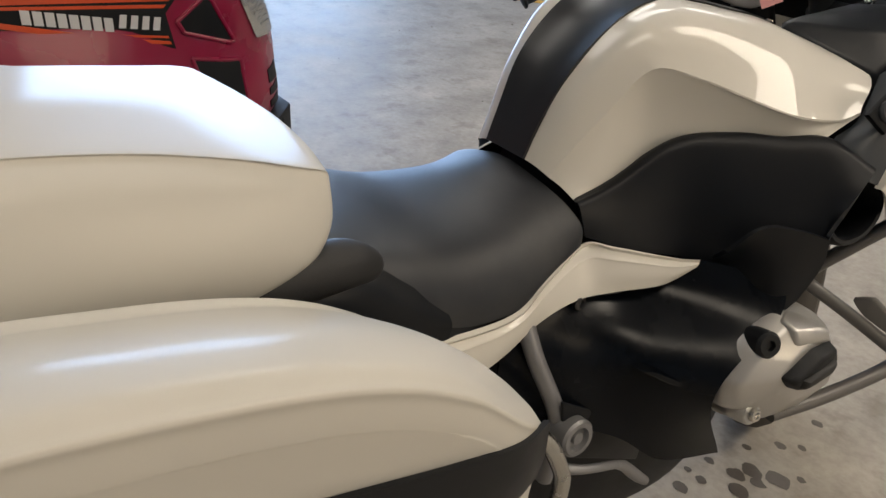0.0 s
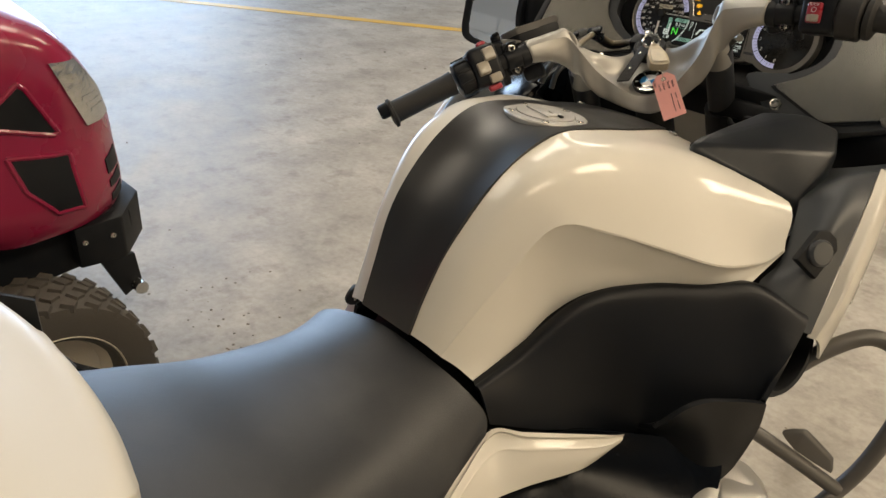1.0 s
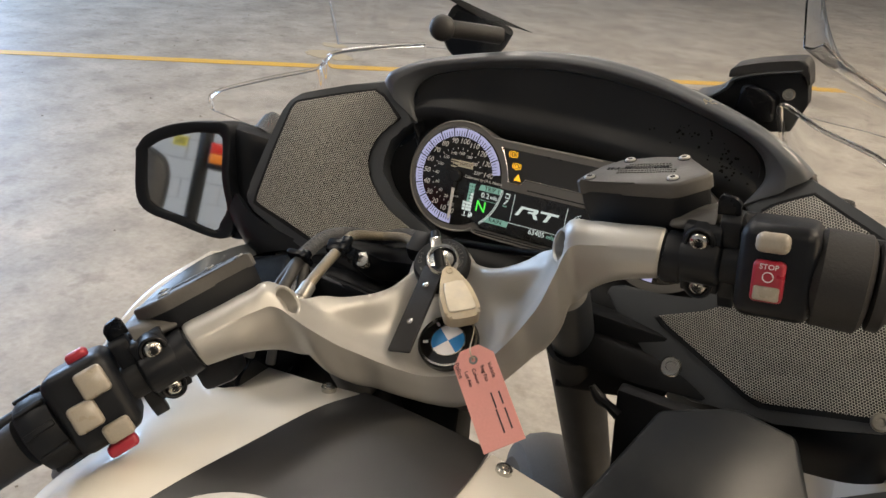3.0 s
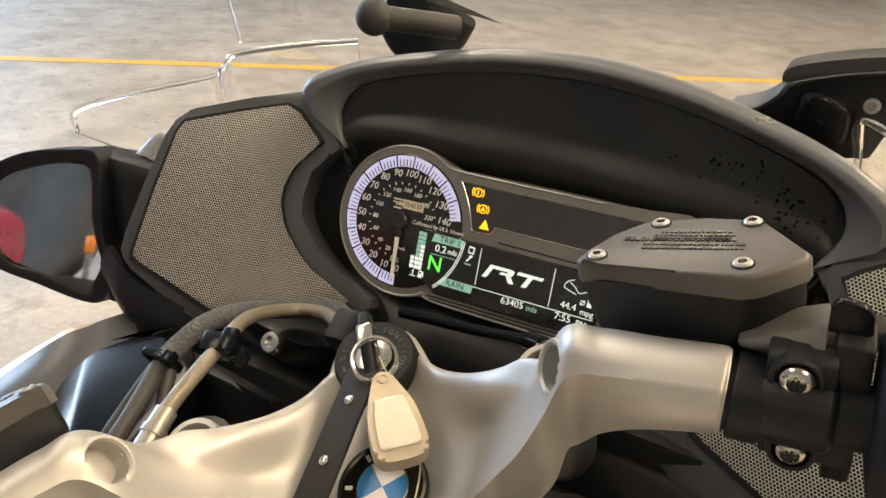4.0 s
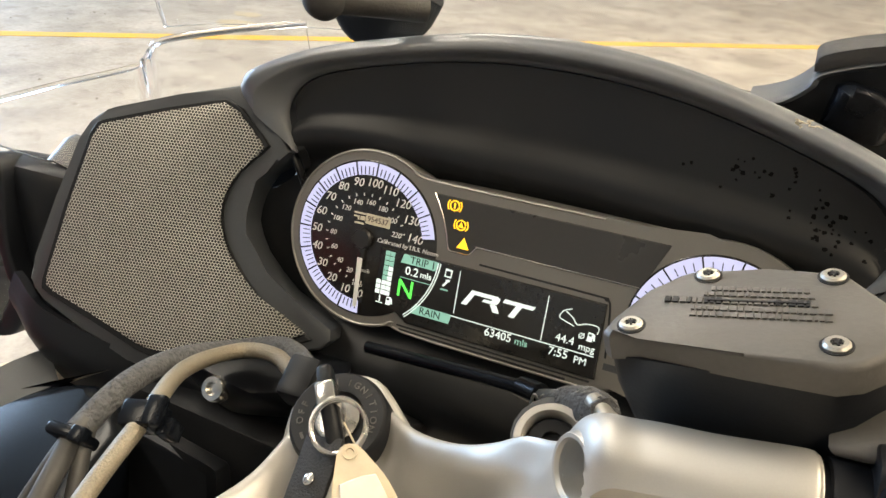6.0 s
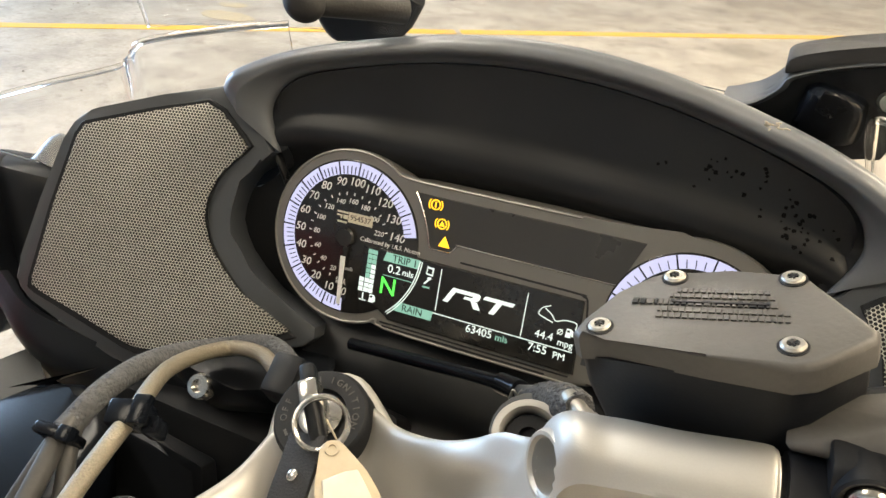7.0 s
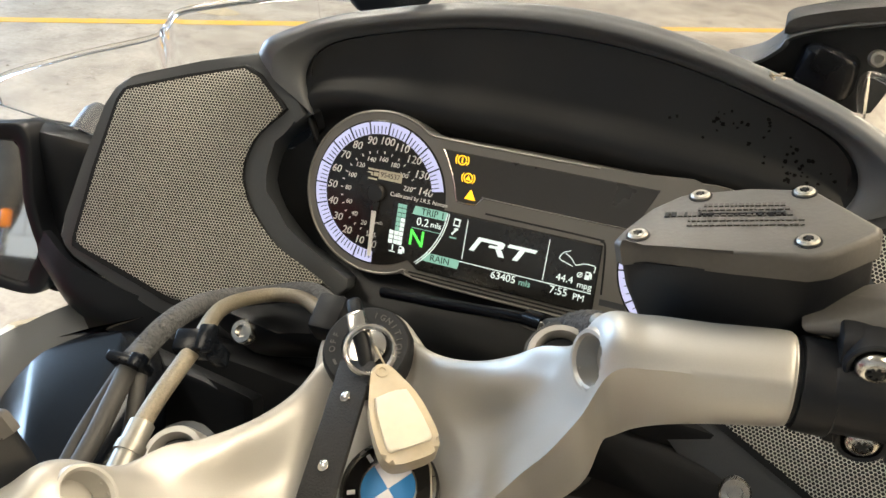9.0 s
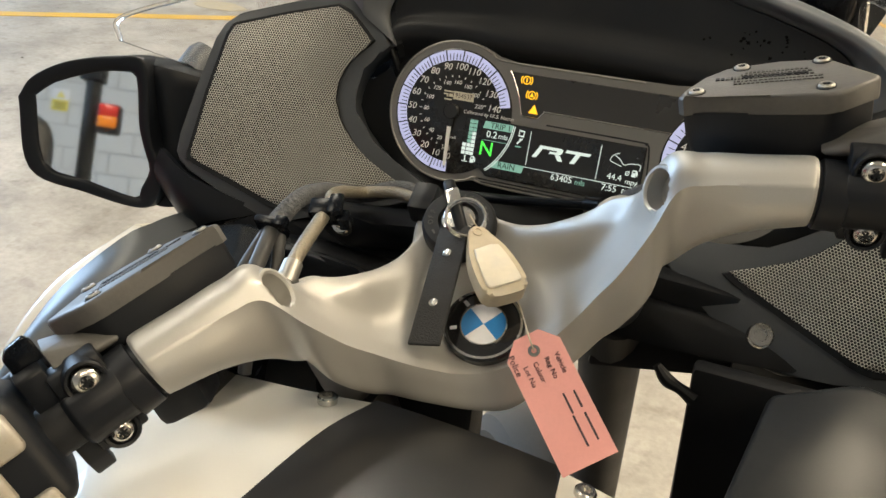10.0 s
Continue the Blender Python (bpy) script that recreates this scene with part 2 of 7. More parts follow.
M_AMBER = glow("amber_warning_lamp", (1.0, 0.50, 0.02), 1.1)
M_RING = glow("dial_backlight", (0.66, 0.66, 0.98), 0.42)
M_TEXT = glow("screen_white", (0.85, 0.95, 0.9), 0.5)
M_GREEN = glow("screen_green", (0.10, 0.85, 0.08), 0.9)
M_TEAL = glow("screen_teal", (0.22, 0.42, 0.33), 0.6)
M_PRINT = surface("dial_print", (0.75, 0.75, 0.74), 0.5, grain=300, vary=0.05)
M_STICK = surface("cream_sticker", (0.62, 0.58, 0.45), 0.5, grain=300, vary=0.1)
M_SCREEN = clear("clear_acrylic")
M_EDGE = clear("polished_acrylic_edge", 0.12, (0.95, 0.95, 0.95))
M_WORN = surface("worn_yellow_trace", (0.50, 0.42, 0.28), 0.6, grain=40, vary=0.3, stain=8, stain_amount=0.7)
M_MESH = mesh_grille("perforated_grille", 0.0022)
M_HEAD = surface("headlamp_reflector", (0.75, 0.75, 0.74), 0.15, metal=0.9, grain=60, vary=0.4, bump=0.6, stain=30, depth=0.004)
M_TYRE = surface("tyre_rubber", (0.075, 0.066, 0.055), 0.75, grain=300, vary=0.3, bump=0.4, stain=12, stain_amount=0.5)
M_RIM = surface("cream_rim_paint", (0.62, 0.56, 0.46), 0.45, grain=300, vary=0.1, stain=12, stain_amount=0.4)
M_STAIN = surface("oil_stain", (0.10, 0.085, 0.07), 0.45, grain=80, vary=0.3)
M_GRIT = surface("floor_grit", (0.24, 0.205, 0.165), 0.9, grain=200, vary=0.4)
M_GLASSM = surface("mirror_glass", (0.86, 0.87, 0.86), 0.02, metal=1.0, grain=10, vary=0.0, bump=0.0, stain=5, stain_amount=0.03, rough_vary=0.01)
M_SIGN = surface("yellow_sign", (0.80, 0.68, 0.05), 0.5, grain=200, vary=0.05)
M_LENSR = surface("red_lens", (0.55, 0.03, 0.02), 0.2, grain=200, vary=0.1)
M_LENSA = surface("amber_lens", (0.75, 0.22, 0.02), 0.2, grain=200, vary=0.1)
M_LAMP = glow("lamp_diffuser", (1.0, 0.82, 0.58), 3.0)
M_OUT = glow("overcast_daylight", (0.62, 0.76, 1.0), 3.5)


# ---- shape helpers ----
def finish(bm, name, mat, parent=None, label="", angle=35, uv=None):
    me = bpy.data.meshes.new(name)
    bmesh.ops.recalc_face_normals(bm, faces=bm.faces)
    bm.to_mesh(me)
    bm.free()
    for p in me.polygons:
        p.use_smooth = True
    me.set_sharp_from_angle(angle=radians(angle))
    me.materials.append(mat)
    ob = new(name, me)
    if parent is not None:
        ob.parent = parent
    if label:
        ob["label"] = label
    return ob


def part(name, bm, mat, parent, label="", angle=35):
    return finish(bm, name, mat, parent, label, angle)


def thing(name, label, category, at=(0, 0, 0), turn=0.0, group=""):
    ob = new(name)
    ob.empty_display_size = 0.1
    ob.matrix_world = pose(*at, 0, 0, turn)
    return tagged(ob, label, category, group)


def spline(pts, n):
    """n points evenly by parameter along a Catmull-Rom curve through pts."""
    p = [Vector(q) for q in pts]
    if len(p) == 2:
        return [p[0].lerp(p[1], i / (n - 1)) for i in range(n)]
    p = [2 * p[0] - p[1]] + p + [2 * p[-1] - p[-2]]
    out = []
    for i in range(n):
        s = i / (n - 1) * (len(p) - 3)
        k = min(int(s), len(p) - 4)
        t = s - k
        a, b, c, d = p[k : k + 4]
        out.append(0.5 * ((2 * b) + (c - a) * t + (2 * a - 5 * b + 4 * c - d) * t * t + (3 * b - a - 3 * c + d) * t**3))
    return out


def loft(sections, across=10, along=20, thick=0.003, inward=True):
    """A shell through open sections (each a row of points), with its thickness and closed edges."""
    rows = [spline(s, across) for s in sections]
    cols = [spline([r[j] for r in rows], along) for j in range(across)]
    g = [[cols[j][i] for j in range(across)] for i in range(along)]
    bm = bmesh.new()
    nrm = []
    for i in range(along):
        line = []
        for j in range(across):
            a = g[min(i + 1, along - 1)][j] - g[max(i - 1, 0)][j]
            b = g[i][min(j + 1, across - 1)] - g[i][max(j - 1, 0)]
            n = a.cross(b)
            line.append(n.normalized() if n.length > 1e-9 else Vector((0, 0, 1)))
        nrm.append(line)
    top = [[bm.verts.new(g[i][j]) for j in range(across)] for i in range(along)]
    low = [[bm.verts.new(g[i][j] - nrm[i][j] * thick) for j in range(across)] for i in range(along)]
    for i in range(along - 1):
        for j in range(across - 1):
            bm.faces.new((top[i][j], top[i + 1][j], top[i + 1][j + 1], top[i][j + 1]))
            bm.faces.new((low[i][j], low[i][j + 1], low[i + 1][j + 1], low[i + 1][j]))
    ring = [(i, 0) for i in range(along)] + [(along - 1, j) for j in range(1, across)]
    ring += [(i, across - 1) for i in range(along - 2, -1, -1)] + [(0, j) for j in range(across - 2, 0, -1)]
    for (a, b), (c, d) in zip(ring, ring[1:] + ring[:1]):
        bm.faces.new((top[a][b], low[a][b], low[c][d], top[c][d]))
    return bm


def body(sections, around=24, along=24, close=True):
    """A closed solid through closed loops."""
    rows = [spline(list(s) + [s[0]], around + 1)[:-1] for s in sections]
    cols = [spline([r[j] for r in rows], along) for j in range(around)]
    bm = bmesh.new()
    v = [[bm.verts.new(cols[j][i]) for j in range(around)] for i in range(along)]
    for i in range(along - 1):
        for j in range(around):
            k = (j + 1) % around
            bm.faces.new((v[i][j], v[i + 1][j], v[i + 1][k], v[i][k]))
    if close:
        bm.faces.new(v[0])
        bm.faces.new(v[-1][::-1])
    return bm


def tube(pts, r, n=48, sides=12, radii=None):
    c = spline(pts, n) if len(pts) > 2 else spline(pts, 2)
    rr = [x[0] for x in spline([(q, 0, 0) for q in radii], len(c))] if radii else [r] * len(c)
    bm = bmesh.new()
    rings, up = [], None
    for i, p in enumerate(c):
        d = (c[min(i + 1, len(c) - 1)] - c[max(i - 1, 0)]).normalized()
        if up is None:
            up = d.orthogonal().normalized()
        up = (up - d * up.dot(d)).normalized()
        s = d.cross(up)
        rings.append([bm.verts.new(p + rr[i] * (math.cos(a) * up + math.sin(a) * s)) for a in [2 * math.pi * k / sides for k in range(sides)]])
    for a, b in zip(rings, rings[1:]):
        for k in range(sides):
            bm.faces.new((a[k], b[k], b[(k + 1) % sides], a[(k + 1) % sides]))
    bm.faces.new(rings[0])
    bm.faces.new(rings[-1][::-1])
    return bm


def lathe(profile, m=Matrix.Identity(4), seg=32, caps=True):
    """A turned solid: profile of (radius, height) along the local z; without caps its ends stay open."""
    bm = bmesh.new()
    rings = [[bm.verts.new(m @ Vector((r * math.cos(a), r * math.sin(a), z))) for a in [2 * math.pi * k / seg for k in range(seg)]] for r, z in profile]
    for a, b in zip(rings, rings[1:]):
        for k in range(seg):
            bm.faces.new((a[k], a[(k + 1) % seg], b[(k + 1) % seg], b[k]))
    if caps and profile[0][0] > 1e-6:
        bm.faces.new(rings[0][::-1])
    if caps and profile[-1][0] > 1e-6:
        bm.faces.new(rings[-1])
    bmesh.ops.remove_doubles(bm, verts=bm.verts, dist=1e-6)
    return bm


def prism(outline, depth, m=Matrix.Identity(4), bevel=0.0, seg=2, z0=0.0):
    """A plate with the given outline, from z0 - depth up to z0 in the frame m."""
    bm = bmesh.new()
    a = [bm.verts.new((x, y, z0)) for x, y in outline]
    b = [bm.verts.new((x, y, z0 - depth)) for x, y in outline]
    n = len(a)
    top = bm.faces.new(a)
    bm.faces.new(b[::-1])
    for k in range(n):
        bm.faces.new((a[k], b[k], b[(k + 1) % n], a[(k + 1) % n]))
    if bevel:
        bmesh.ops.bevel(bm, geom=list(top.edges), offset=bevel, segments=seg, profile=0.5, affect="EDGES")
    bm.transform(m)
    return bm


def rbox(sx, sy, sz, m=Matrix.Identity(4), bevel=0.003, seg=2, taper=1.0):
    """A box centred on m with rounded edges; taper scales its top."""
    bm = bmesh.new()
    bmesh.ops.create_cube(bm, size=1)
    for v in bm.verts:
        k = taper if v.co.z > 0 else 1.0
        v.co = Vector((v.co.x * sx * k, v.co.y * sy * k, v.co.z * sz))
    if bevel:
        bmesh.ops.bevel(bm, geom=list(bm.edges), offset=bevel, segments=seg, profile=0.5, affect="EDGES")
    bm.transform(m)
    return bm


def hull(pts, bevel=0.004, seg=2):
    bm = bmesh.new()
    for p in pts:
        bm.verts.new(p)
    bmesh.ops.convex_hull(bm, input=bm.verts)
    bmesh.ops.delete(bm, geom=[v for v in bm.verts if not v.link_faces], context="VERTS")
    bmesh.ops.dissolve_limit(bm, angle_limit=radians(4), verts=bm.verts, edges=bm.edges)
    if bevel:
        bmesh.ops.bevel(bm, geom=list(bm.edges), offset=bevel, segments=seg, profile=0.5, affect="EDGES")
    return bm


def mirrored(bm):
    c = bm.copy()
    c.transform(Matrix.Diagonal((-1, 1, 1, 1)))
    bmesh.ops.reverse_faces(c, faces=c.faces)
    return c


def flip(pts):
    return [(-x, y, z) for x, y, z in pts]


def arc(cx, cy, r, a0, a1, n):
    return [(cx + r * math.cos(radians(a0 + (a1 - a0) * i / (n - 1))), cy + r * math.sin(radians(a0 + (a1 - a0) * i / (n - 1)))) for i in range(n)]


def softened(o, n=4, k=0.5):
    """A closed outline with its corners partly rounded."""
    m = len(o)
    soft = [(q.x, q.y) for q in spline([(a, b, 0) for a, b in list(o) + [o[0]]], m * n + 1)[:-1]]
    hard = [(o[i][0] + (o[(i + 1) % m][0] - o[i][0]) * j / n, o[i][1] + (o[(i + 1) % m][1] - o[i][1]) * j / n) for i in range(m) for j in range(n)]
    return [(k * c[0] + (1 - k) * d[0], k * c[1] + (1 - k) * d[1]) for c, d in zip(soft, hard)]


def ring_plate(cx, cy, r0, r1, a0, a1, n, m, z0, depth=0.0006):
    return prism(arc(cx, cy, r1, a0, a1, n) + arc(cx, cy, r0, a1, a0, n), depth, m, 0, 1, z0)


def letters(text, size, m, mat, parent, name="lettering", depth=0.0002, align="CENTER", label=""):
    cu = bpy.data.curves.new(name, "FONT")
    cu.body, cu.size, cu.extrude, cu.align_x, cu.align_y, cu.resolution_u = text, size, depth, align, "CENTER", 3
    tmp = new("lettering_source", cu)
    me = bpy.data.meshes.new_from_object(tmp.evaluated_get(bpy.context.evaluated_depsgraph_get()))
    bpy.data.objects.remove(tmp)
    bpy.data.curves.remove(cu)
    me.transform(m)
    me.materials.clear()
    me.materials.append(mat)
    ob = new(name, me)
    ob.parent = parent
    if label:
        ob["label"] = label
    return ob


def frame_of(origin, x, z):
    """A frame at origin with the given x and about the given z axis."""
    x = Vector(x).normalized()
    z = Vector(z)
    z = (z - x * z.dot(x)).normalized()
    y = z.cross(x)
    return Matrix.Translation(origin) @ Matrix((x, y, z)).transposed().to_4x4()


def screw(name, at, axis, r, parent, mat=None, h=0.004):
    """A socket screw: domed head with a star recess."""
    m = Matrix.Translation(at) @ Vector(axis).to_track_quat("Z", "Y").to_matrix().to_4x4()
    ob = part(name, lathe([(r, -h), (r, h * 0.3), (r * 0.85, h * 0.7), (r * 0.5, h * 0.75), (r * 0.45, h * 0.1), (0, h * 0.1)], m, 18), mat or M_STEEL, parent)
    return ob


# ---- the hall ----
def slab(name, x0, x1, y0, y1, z0, z1, mat, label, category):
    ob = finish(rbox(x1 - x0, y1 - y0, z1 - z0, Matrix.Translation(((x0 + x1) / 2, (y0 + y1) / 2, (z0 + z1) / 2)), 0), name, mat)
    return tagged(ob, label, category, kind="structure")


slab("floor", -12, 9, -7.4, 14, -0.2, 0.0, M_FLOOR, "worn grey-beige concrete warehouse floor with stains", "floor")
slab("ceiling", -12, 9, -7.4, 14, 5.0, 5.2, M_CEIL, "plain grey metal roof lining", "ceiling")
slab("wall_south", -12, 9, -7.6, -7.4, 0, 5.0, M_MORTAR, "painted grey concrete block wall", "wall")
slab("wall_north", -12, 9, 14, 14.2, 0, 5.0, M_WALL, "painted grey block wall", "wall")
slab("wall_east", 9, 9.2, -7.6, 14.2, 0, 5.0, M_WALL, "painted grey block wall", "wall")
for a, b, c, d in ((-7.6, 1.0, 0, 5.0), (6.0, 14.2, 0, 5.0), (1.0, 6.0, 4.5, 5.0)):
    slab("wall_west", -12.2, -12, a, b, c, d, M_WALL, "painted grey block wall with a wide doorway", "wall")
slab("backdrop", -16.2, -16, -4, 11, 0, 7, M_OUT, "bright overcast daylight outside the open doorway", "backdrop")

line_dir = Vector((0.80, 0.56, 0)).normalized()
line_m = frame_of((-2.1, 5.26, 0.003), line_dir, (0, 0, 1))
for a, b in ((-9.0, -0.02), (0.02, 7.5)):
    bm = bmesh.new()
    n = 60
    prev = None
    for i in range(n + 1):
        x = a + (b - a) * i / n
        lo, hi = -0.055 + 0.004 * noise.noise((x * 3, 0, 0)), 0.055 + 0.004 * noise.noise((x * 3, 5, 0))
        row = [bm.verts.new(line_m @ Vector((x, y, z))) for y, z in ((lo, -0.003), (lo, 0), (hi, 0), (hi, -0.003))]
        if prev:
            for k in range(3):
                bm.faces.new((prev[k], row[k], row[k + 1], prev[k + 1]))
        prev = row
    tagged(finish(bm, "floor_marking", M_LINE), "faded yellow painted line on concrete floor", "floor line", kind="structure")
for k, (x, y, sx, sy) in enumerate(((-3.66, 4.6, 0.22, 0.12), (-3.85, 4.9, 0.12, 0.07))):
    pts = [(x + sx * math.cos(a) * (1 + 0.35 * noise.noise((math.cos(a) * 2, math.sin(a) * 2, k))), y + sy * math.sin(a) * (1 + 0.35 * noise.noise((math.cos(a) * 2, math.sin(a) * 2, k + 9)))) for a in [2 * math.pi * i / 28 for i in range(28)]]
    tagged(finish(prism(pts, 0.003, Matrix.Identity(4), 0, 1, 0.003), "floor_marking", M_WORN), "worn patch of yellow floor paint", "floor line", kind="structure")


def blob(x, y, r, k, z=0.002):
    return [(x + r * math.cos(a) * (1 + 0.4 * noise.noise((math.cos(a), math.sin(a), k))), y + r * math.sin(a) * (0.8 + 0.4 * noise.noise((math.cos(a), math.sin(a), k + 7)))) for a in [2 * math.pi * i / 14 for i in range(14)]]


drops = bmesh.new()
for k, (x, y, r) in enumerate(((0.178, 0.49, 0.028), (0.165, 0.45, 0.024), (0.21, 0.47, 0.02), (0.2, 0.41, 0.026), (0.162, 0.63, 0.016), (0.119, 0.30, 0.02), (0.165, 0.79, 0.016), (0.197, 0.67, 0.012), (0.10, 0.43, 0.014), (0.13, 0.36, 0.015), (0.23, 0.52, 0.03), (0.26, 0.57, 0.012), (0.12, 0.55, 0.012), (0.09, 0.36, 0.01))):
    f = [drops.verts.new((px, py, 0.0015)) for px, py in blob(x, y, r, k)]
    drops.faces.new(f)
tagged(finish(drops, "oil_drips", M_STAIN), "dark oil drips on the concrete below the engine", "stain", kind="stuff")
grit = bmesh.new()
rnd = random.Random(5)
for k in range(190):
    if k < 42:
        x, y = rnd.gauss(-1.45, 0.16), rnd.gauss(0.25, 0.12)
    elif k < 70:
        x, y = rnd.gauss(-1.13, 0.04), rnd.gauss(0.15, 0.03)
    else:
        x, y = rnd.uniform(-6, 3), rnd.uniform(-0.5, 7)
    s = rnd.uniform(0.002, 0.007) * (1.6 if k >= 70 else 1)
    vs = [grit.verts.new((x + s * math.cos(a), y + s * math.sin(a), 0.0)) for a in (0.3, 1.9, 3.4, 5.0)]
    tip = grit.verts.new((x, y, s * 0.6))
    for i in range(4):
        grit.faces.new((vs[i], vs[(i + 1) % 4], tip))
tagged(finish(grit, "floor_grit", M_GRIT), "scattered grit and dried mud on the floor", "grit", kind="stuff")

fitting = thing("ceiling_light", "long white ceiling light with a glowing diffuser", "lamp", (LAMPS[0][0], LAMPS[0][1], 5.0), 0, "ceiling lights")
part("housing", rbox(1.08, 2.5, 0.08, Matrix.Translation((0, 0, -0.04)), 0.01), M_DECALW, fitting)
part("diffuser", rbox(1.0, 2.42, 0.03, Matrix.Translation((0, 0, -0.095)), 0.008), M_LAMP, fitting, "glowing warm diffuser")
for lx, ly in LAMPS[1:]:
    copy_thing(fitting, pose(lx, ly, 5.0))


# ---- the motorcycle ----
bike = thing("motorcycle", "white and black touring motorcycle with panniers and a top case", "motorcycle")

# tank: black centre strip between two white shells
STRIP = [(-0.238, 0.043, 0.903), (-0.217, 0.046, 0.955), (-0.187, 0.055, 1.016), (-0.15, 0.061, 1.062), (-0.10, 0.067, 1.100), (-0.04, 0.071, 1.119), (0.04, 0.074, 1.110), (0.12, 0.074, 1.093), (0.19, 0.071, 1.079), (0.24, 0.062, 1.066)]
DIP = (0.0, 0.006, 0.011, 0.013, 0.013, 0.010, 0.003, -0.001, -0.002, -0.002)
def inset(y):
    k = min(1.0, max(0.0, (y + 0.22) / 0.14))
    return 0.008 * k * k * (3 - 2 * k)


part("tank_strip", loft([[(-w - 0.001 + inset(y), y, z), (-w * 0.5 + inset(y) * 0.5, y, z - d * 0.75), (0, y, z - d), (w * 0.5, y, z - d * 0.75), (w + 0.001, y, z)] for (y, w, z), d in zip(STRIP, DIP)], 14, 40, 0.006), M_TANK, bike, "satin black centre strip of the fuel tank")
SHELL_UP = [
    [(0.043, -0.238, 0.903), (0.062, -0.233, 0.898), (0.085, -0.226, 0.888)],
    [(0.046, -0.217, 0.955), (0.075, -0.210, 0.948), (0.098, -0.198, 0.930)],
    [(0.055, -0.187, 1.018), (0.088, -0.178, 1.012), (0.114, -0.158, 0.985)],
    [(0.065, -0.120, 1.090), (0.104, -0.120, 1.084), (0.138, -0.108, 1.046)],
    [(0.071, -0.040, 1.121), (0.128, -0.045, 1.106), (0.180, -0.050, 1.036)],
    [(0.074, 0.040, 1.112), (0.152, 0.035, 1.098), (0.226, 0.010, 1.012)],
    [(0.074, 0.120, 1.095), (0.184, 0.114, 1.081), (0.268, 0.060, 0.994)],
    [(0.071, 0.190, 1.081), (0.222, 0.176, 1.056), (0.290, 0.130, 0.984)],
    [(0.066, 0.240, 1.068), (0.255, 0.229, 1.038), (0.298, 0.170, 0.992)],
]
SHELL_LOW = [
    [(0.100, -0.214, 0.876), (0.118, -0.203, 0.860)],
    [(0.111, -0.182, 0.902), (0.121, -0.168, 0.872)],
    [(0.119, -0.148, 0.945), (0.126, -0.128, 0.888)],
    [(0.130, -0.098, 0.990), (0.134, -0.085, 0.918)],
    [(0.164, -0.046, 0.986), (0.160, -0.045, 0.946)],
    [(0.208, 0.008, 0.976), (0.204, 0.012, 0.954)],
    [(0.250, 0.055, 0.969), (0.246, 0.060, 0.953)],
    [(0.280, 0.100, 0.967), (0.274, 0.092, 0.956)],
    [(0.297, 0.165, 0.986), (0.290, 0.110, 0.960)],
]
shell = loft(SHELL_UP, 14, 44, 0.0015)
scoop = []
for k, (u, l) in enumerate(zip(SHELL_UP, SHELL_LOW)):
    d = (0, 0.0, 0.001, 0.003, 0.005, 0.006, 0.005, 0.003, 0.0)[k]
    c = Vector(u[2])
    scoop.append([c, c + Vector((-d, 0, -d * 0.9)), Vector(l[0]) - Vector((d * 0.4, 0, 0)), l[1]])
lower = loft(scoop, 14, 44, 0.0015)
for half in (shell, lower):
    tmp = bpy.data.meshes.new("half")
    half.to_mesh(tmp)
    if half is lower:
        shell.from_mesh(tmp)
    bpy.data.meshes.remove(tmp)
left_shell = mirrored(shell)
for v in left_shell.verts:
    v.co.x += inset(v.co.y) + 0.012 * min(1.0, max(0.0, (-v.co.x - 0.08) / 0.06))
part("tank_shell", left_shell, M_WHITE, bike, "glossy cream-white tank side panel")
part("tank_shell", shell, M_WHITE, bike, "glossy cream-white tank side panel")
part("tank_core", body([[(-w, y, h0), (w, y, h0), (w * 0.8, y, h1), (-w * 0.8, y, h1)] for y, w, h0, h1 in ((-0.225, 0.07, 0.72, 0.84), (-0.1, 0.09, 0.70, 0.97), (0.05, 0.12, 0.70, 1.00), (0.2, 0.12, 0.75, 0.98), (0.24, 0.05, 0.9, 0.98))], 16, 16), M_DARK, bike)

# filler cap
cap_m = frame_of((0.0, 0.0288, 1.1134), (1, 0, 0), (0, 0.12, 1)) @ Matrix.Scale(0.885, 4)
cap = part("filler_cap", lathe([(0.064, -0.016), (0.064, 0.001), (0.0625, 0.003), (0.046, 0.0035), (0.0455, 0.001), (0.0445, 0.001), (0.044, 0.0045), (0, 0.0055)], cap_m, 48), M_CAP, bike, "silver round filler cap")
part("cap_flap", rbox(0.056, 0.026, 0.003, cap_m @ pose(-0.002, 0.004, 0.0058, 0, 0, -18), 0.001), M_CAP, cap)
part("cap_lever", rbox(0.060, 0.005, 0.003, cap_m @ pose(-0.006, -0.012, 0.0058, 0, 0, -18), 0.001), M_CAP, cap)
part("lock_cover", rbox(0.020, 0.016, 0.003, cap_m @ pose(0.016, 0.004, 0.0072, 0, 6, -18), 0.001), M_CAP, cap)
part("flap_slot", rbox(0.010, 0.006, 0.003, cap_m @ pose(0.028, -0.001, 0.0068, 0, 0, -18), 0.001), M_DARK, cap)
for k in range(5):
    a = radians(72 * k + 20)
    screw("cap_screw", cap_m @ Vector((0.054 * math.cos(a), 0.054 * math.sin(a), 0.002)), (0, 0.18, 1), 0.0052, cap, M_STEEL, 0.003)
for s in (-1, 1):
    screw("tank_screw", (s * 0.083, 0.228, 1.073), (s * 0.1, 0.2, 1), 0.0065, bike, M_STEEL, 0.003)

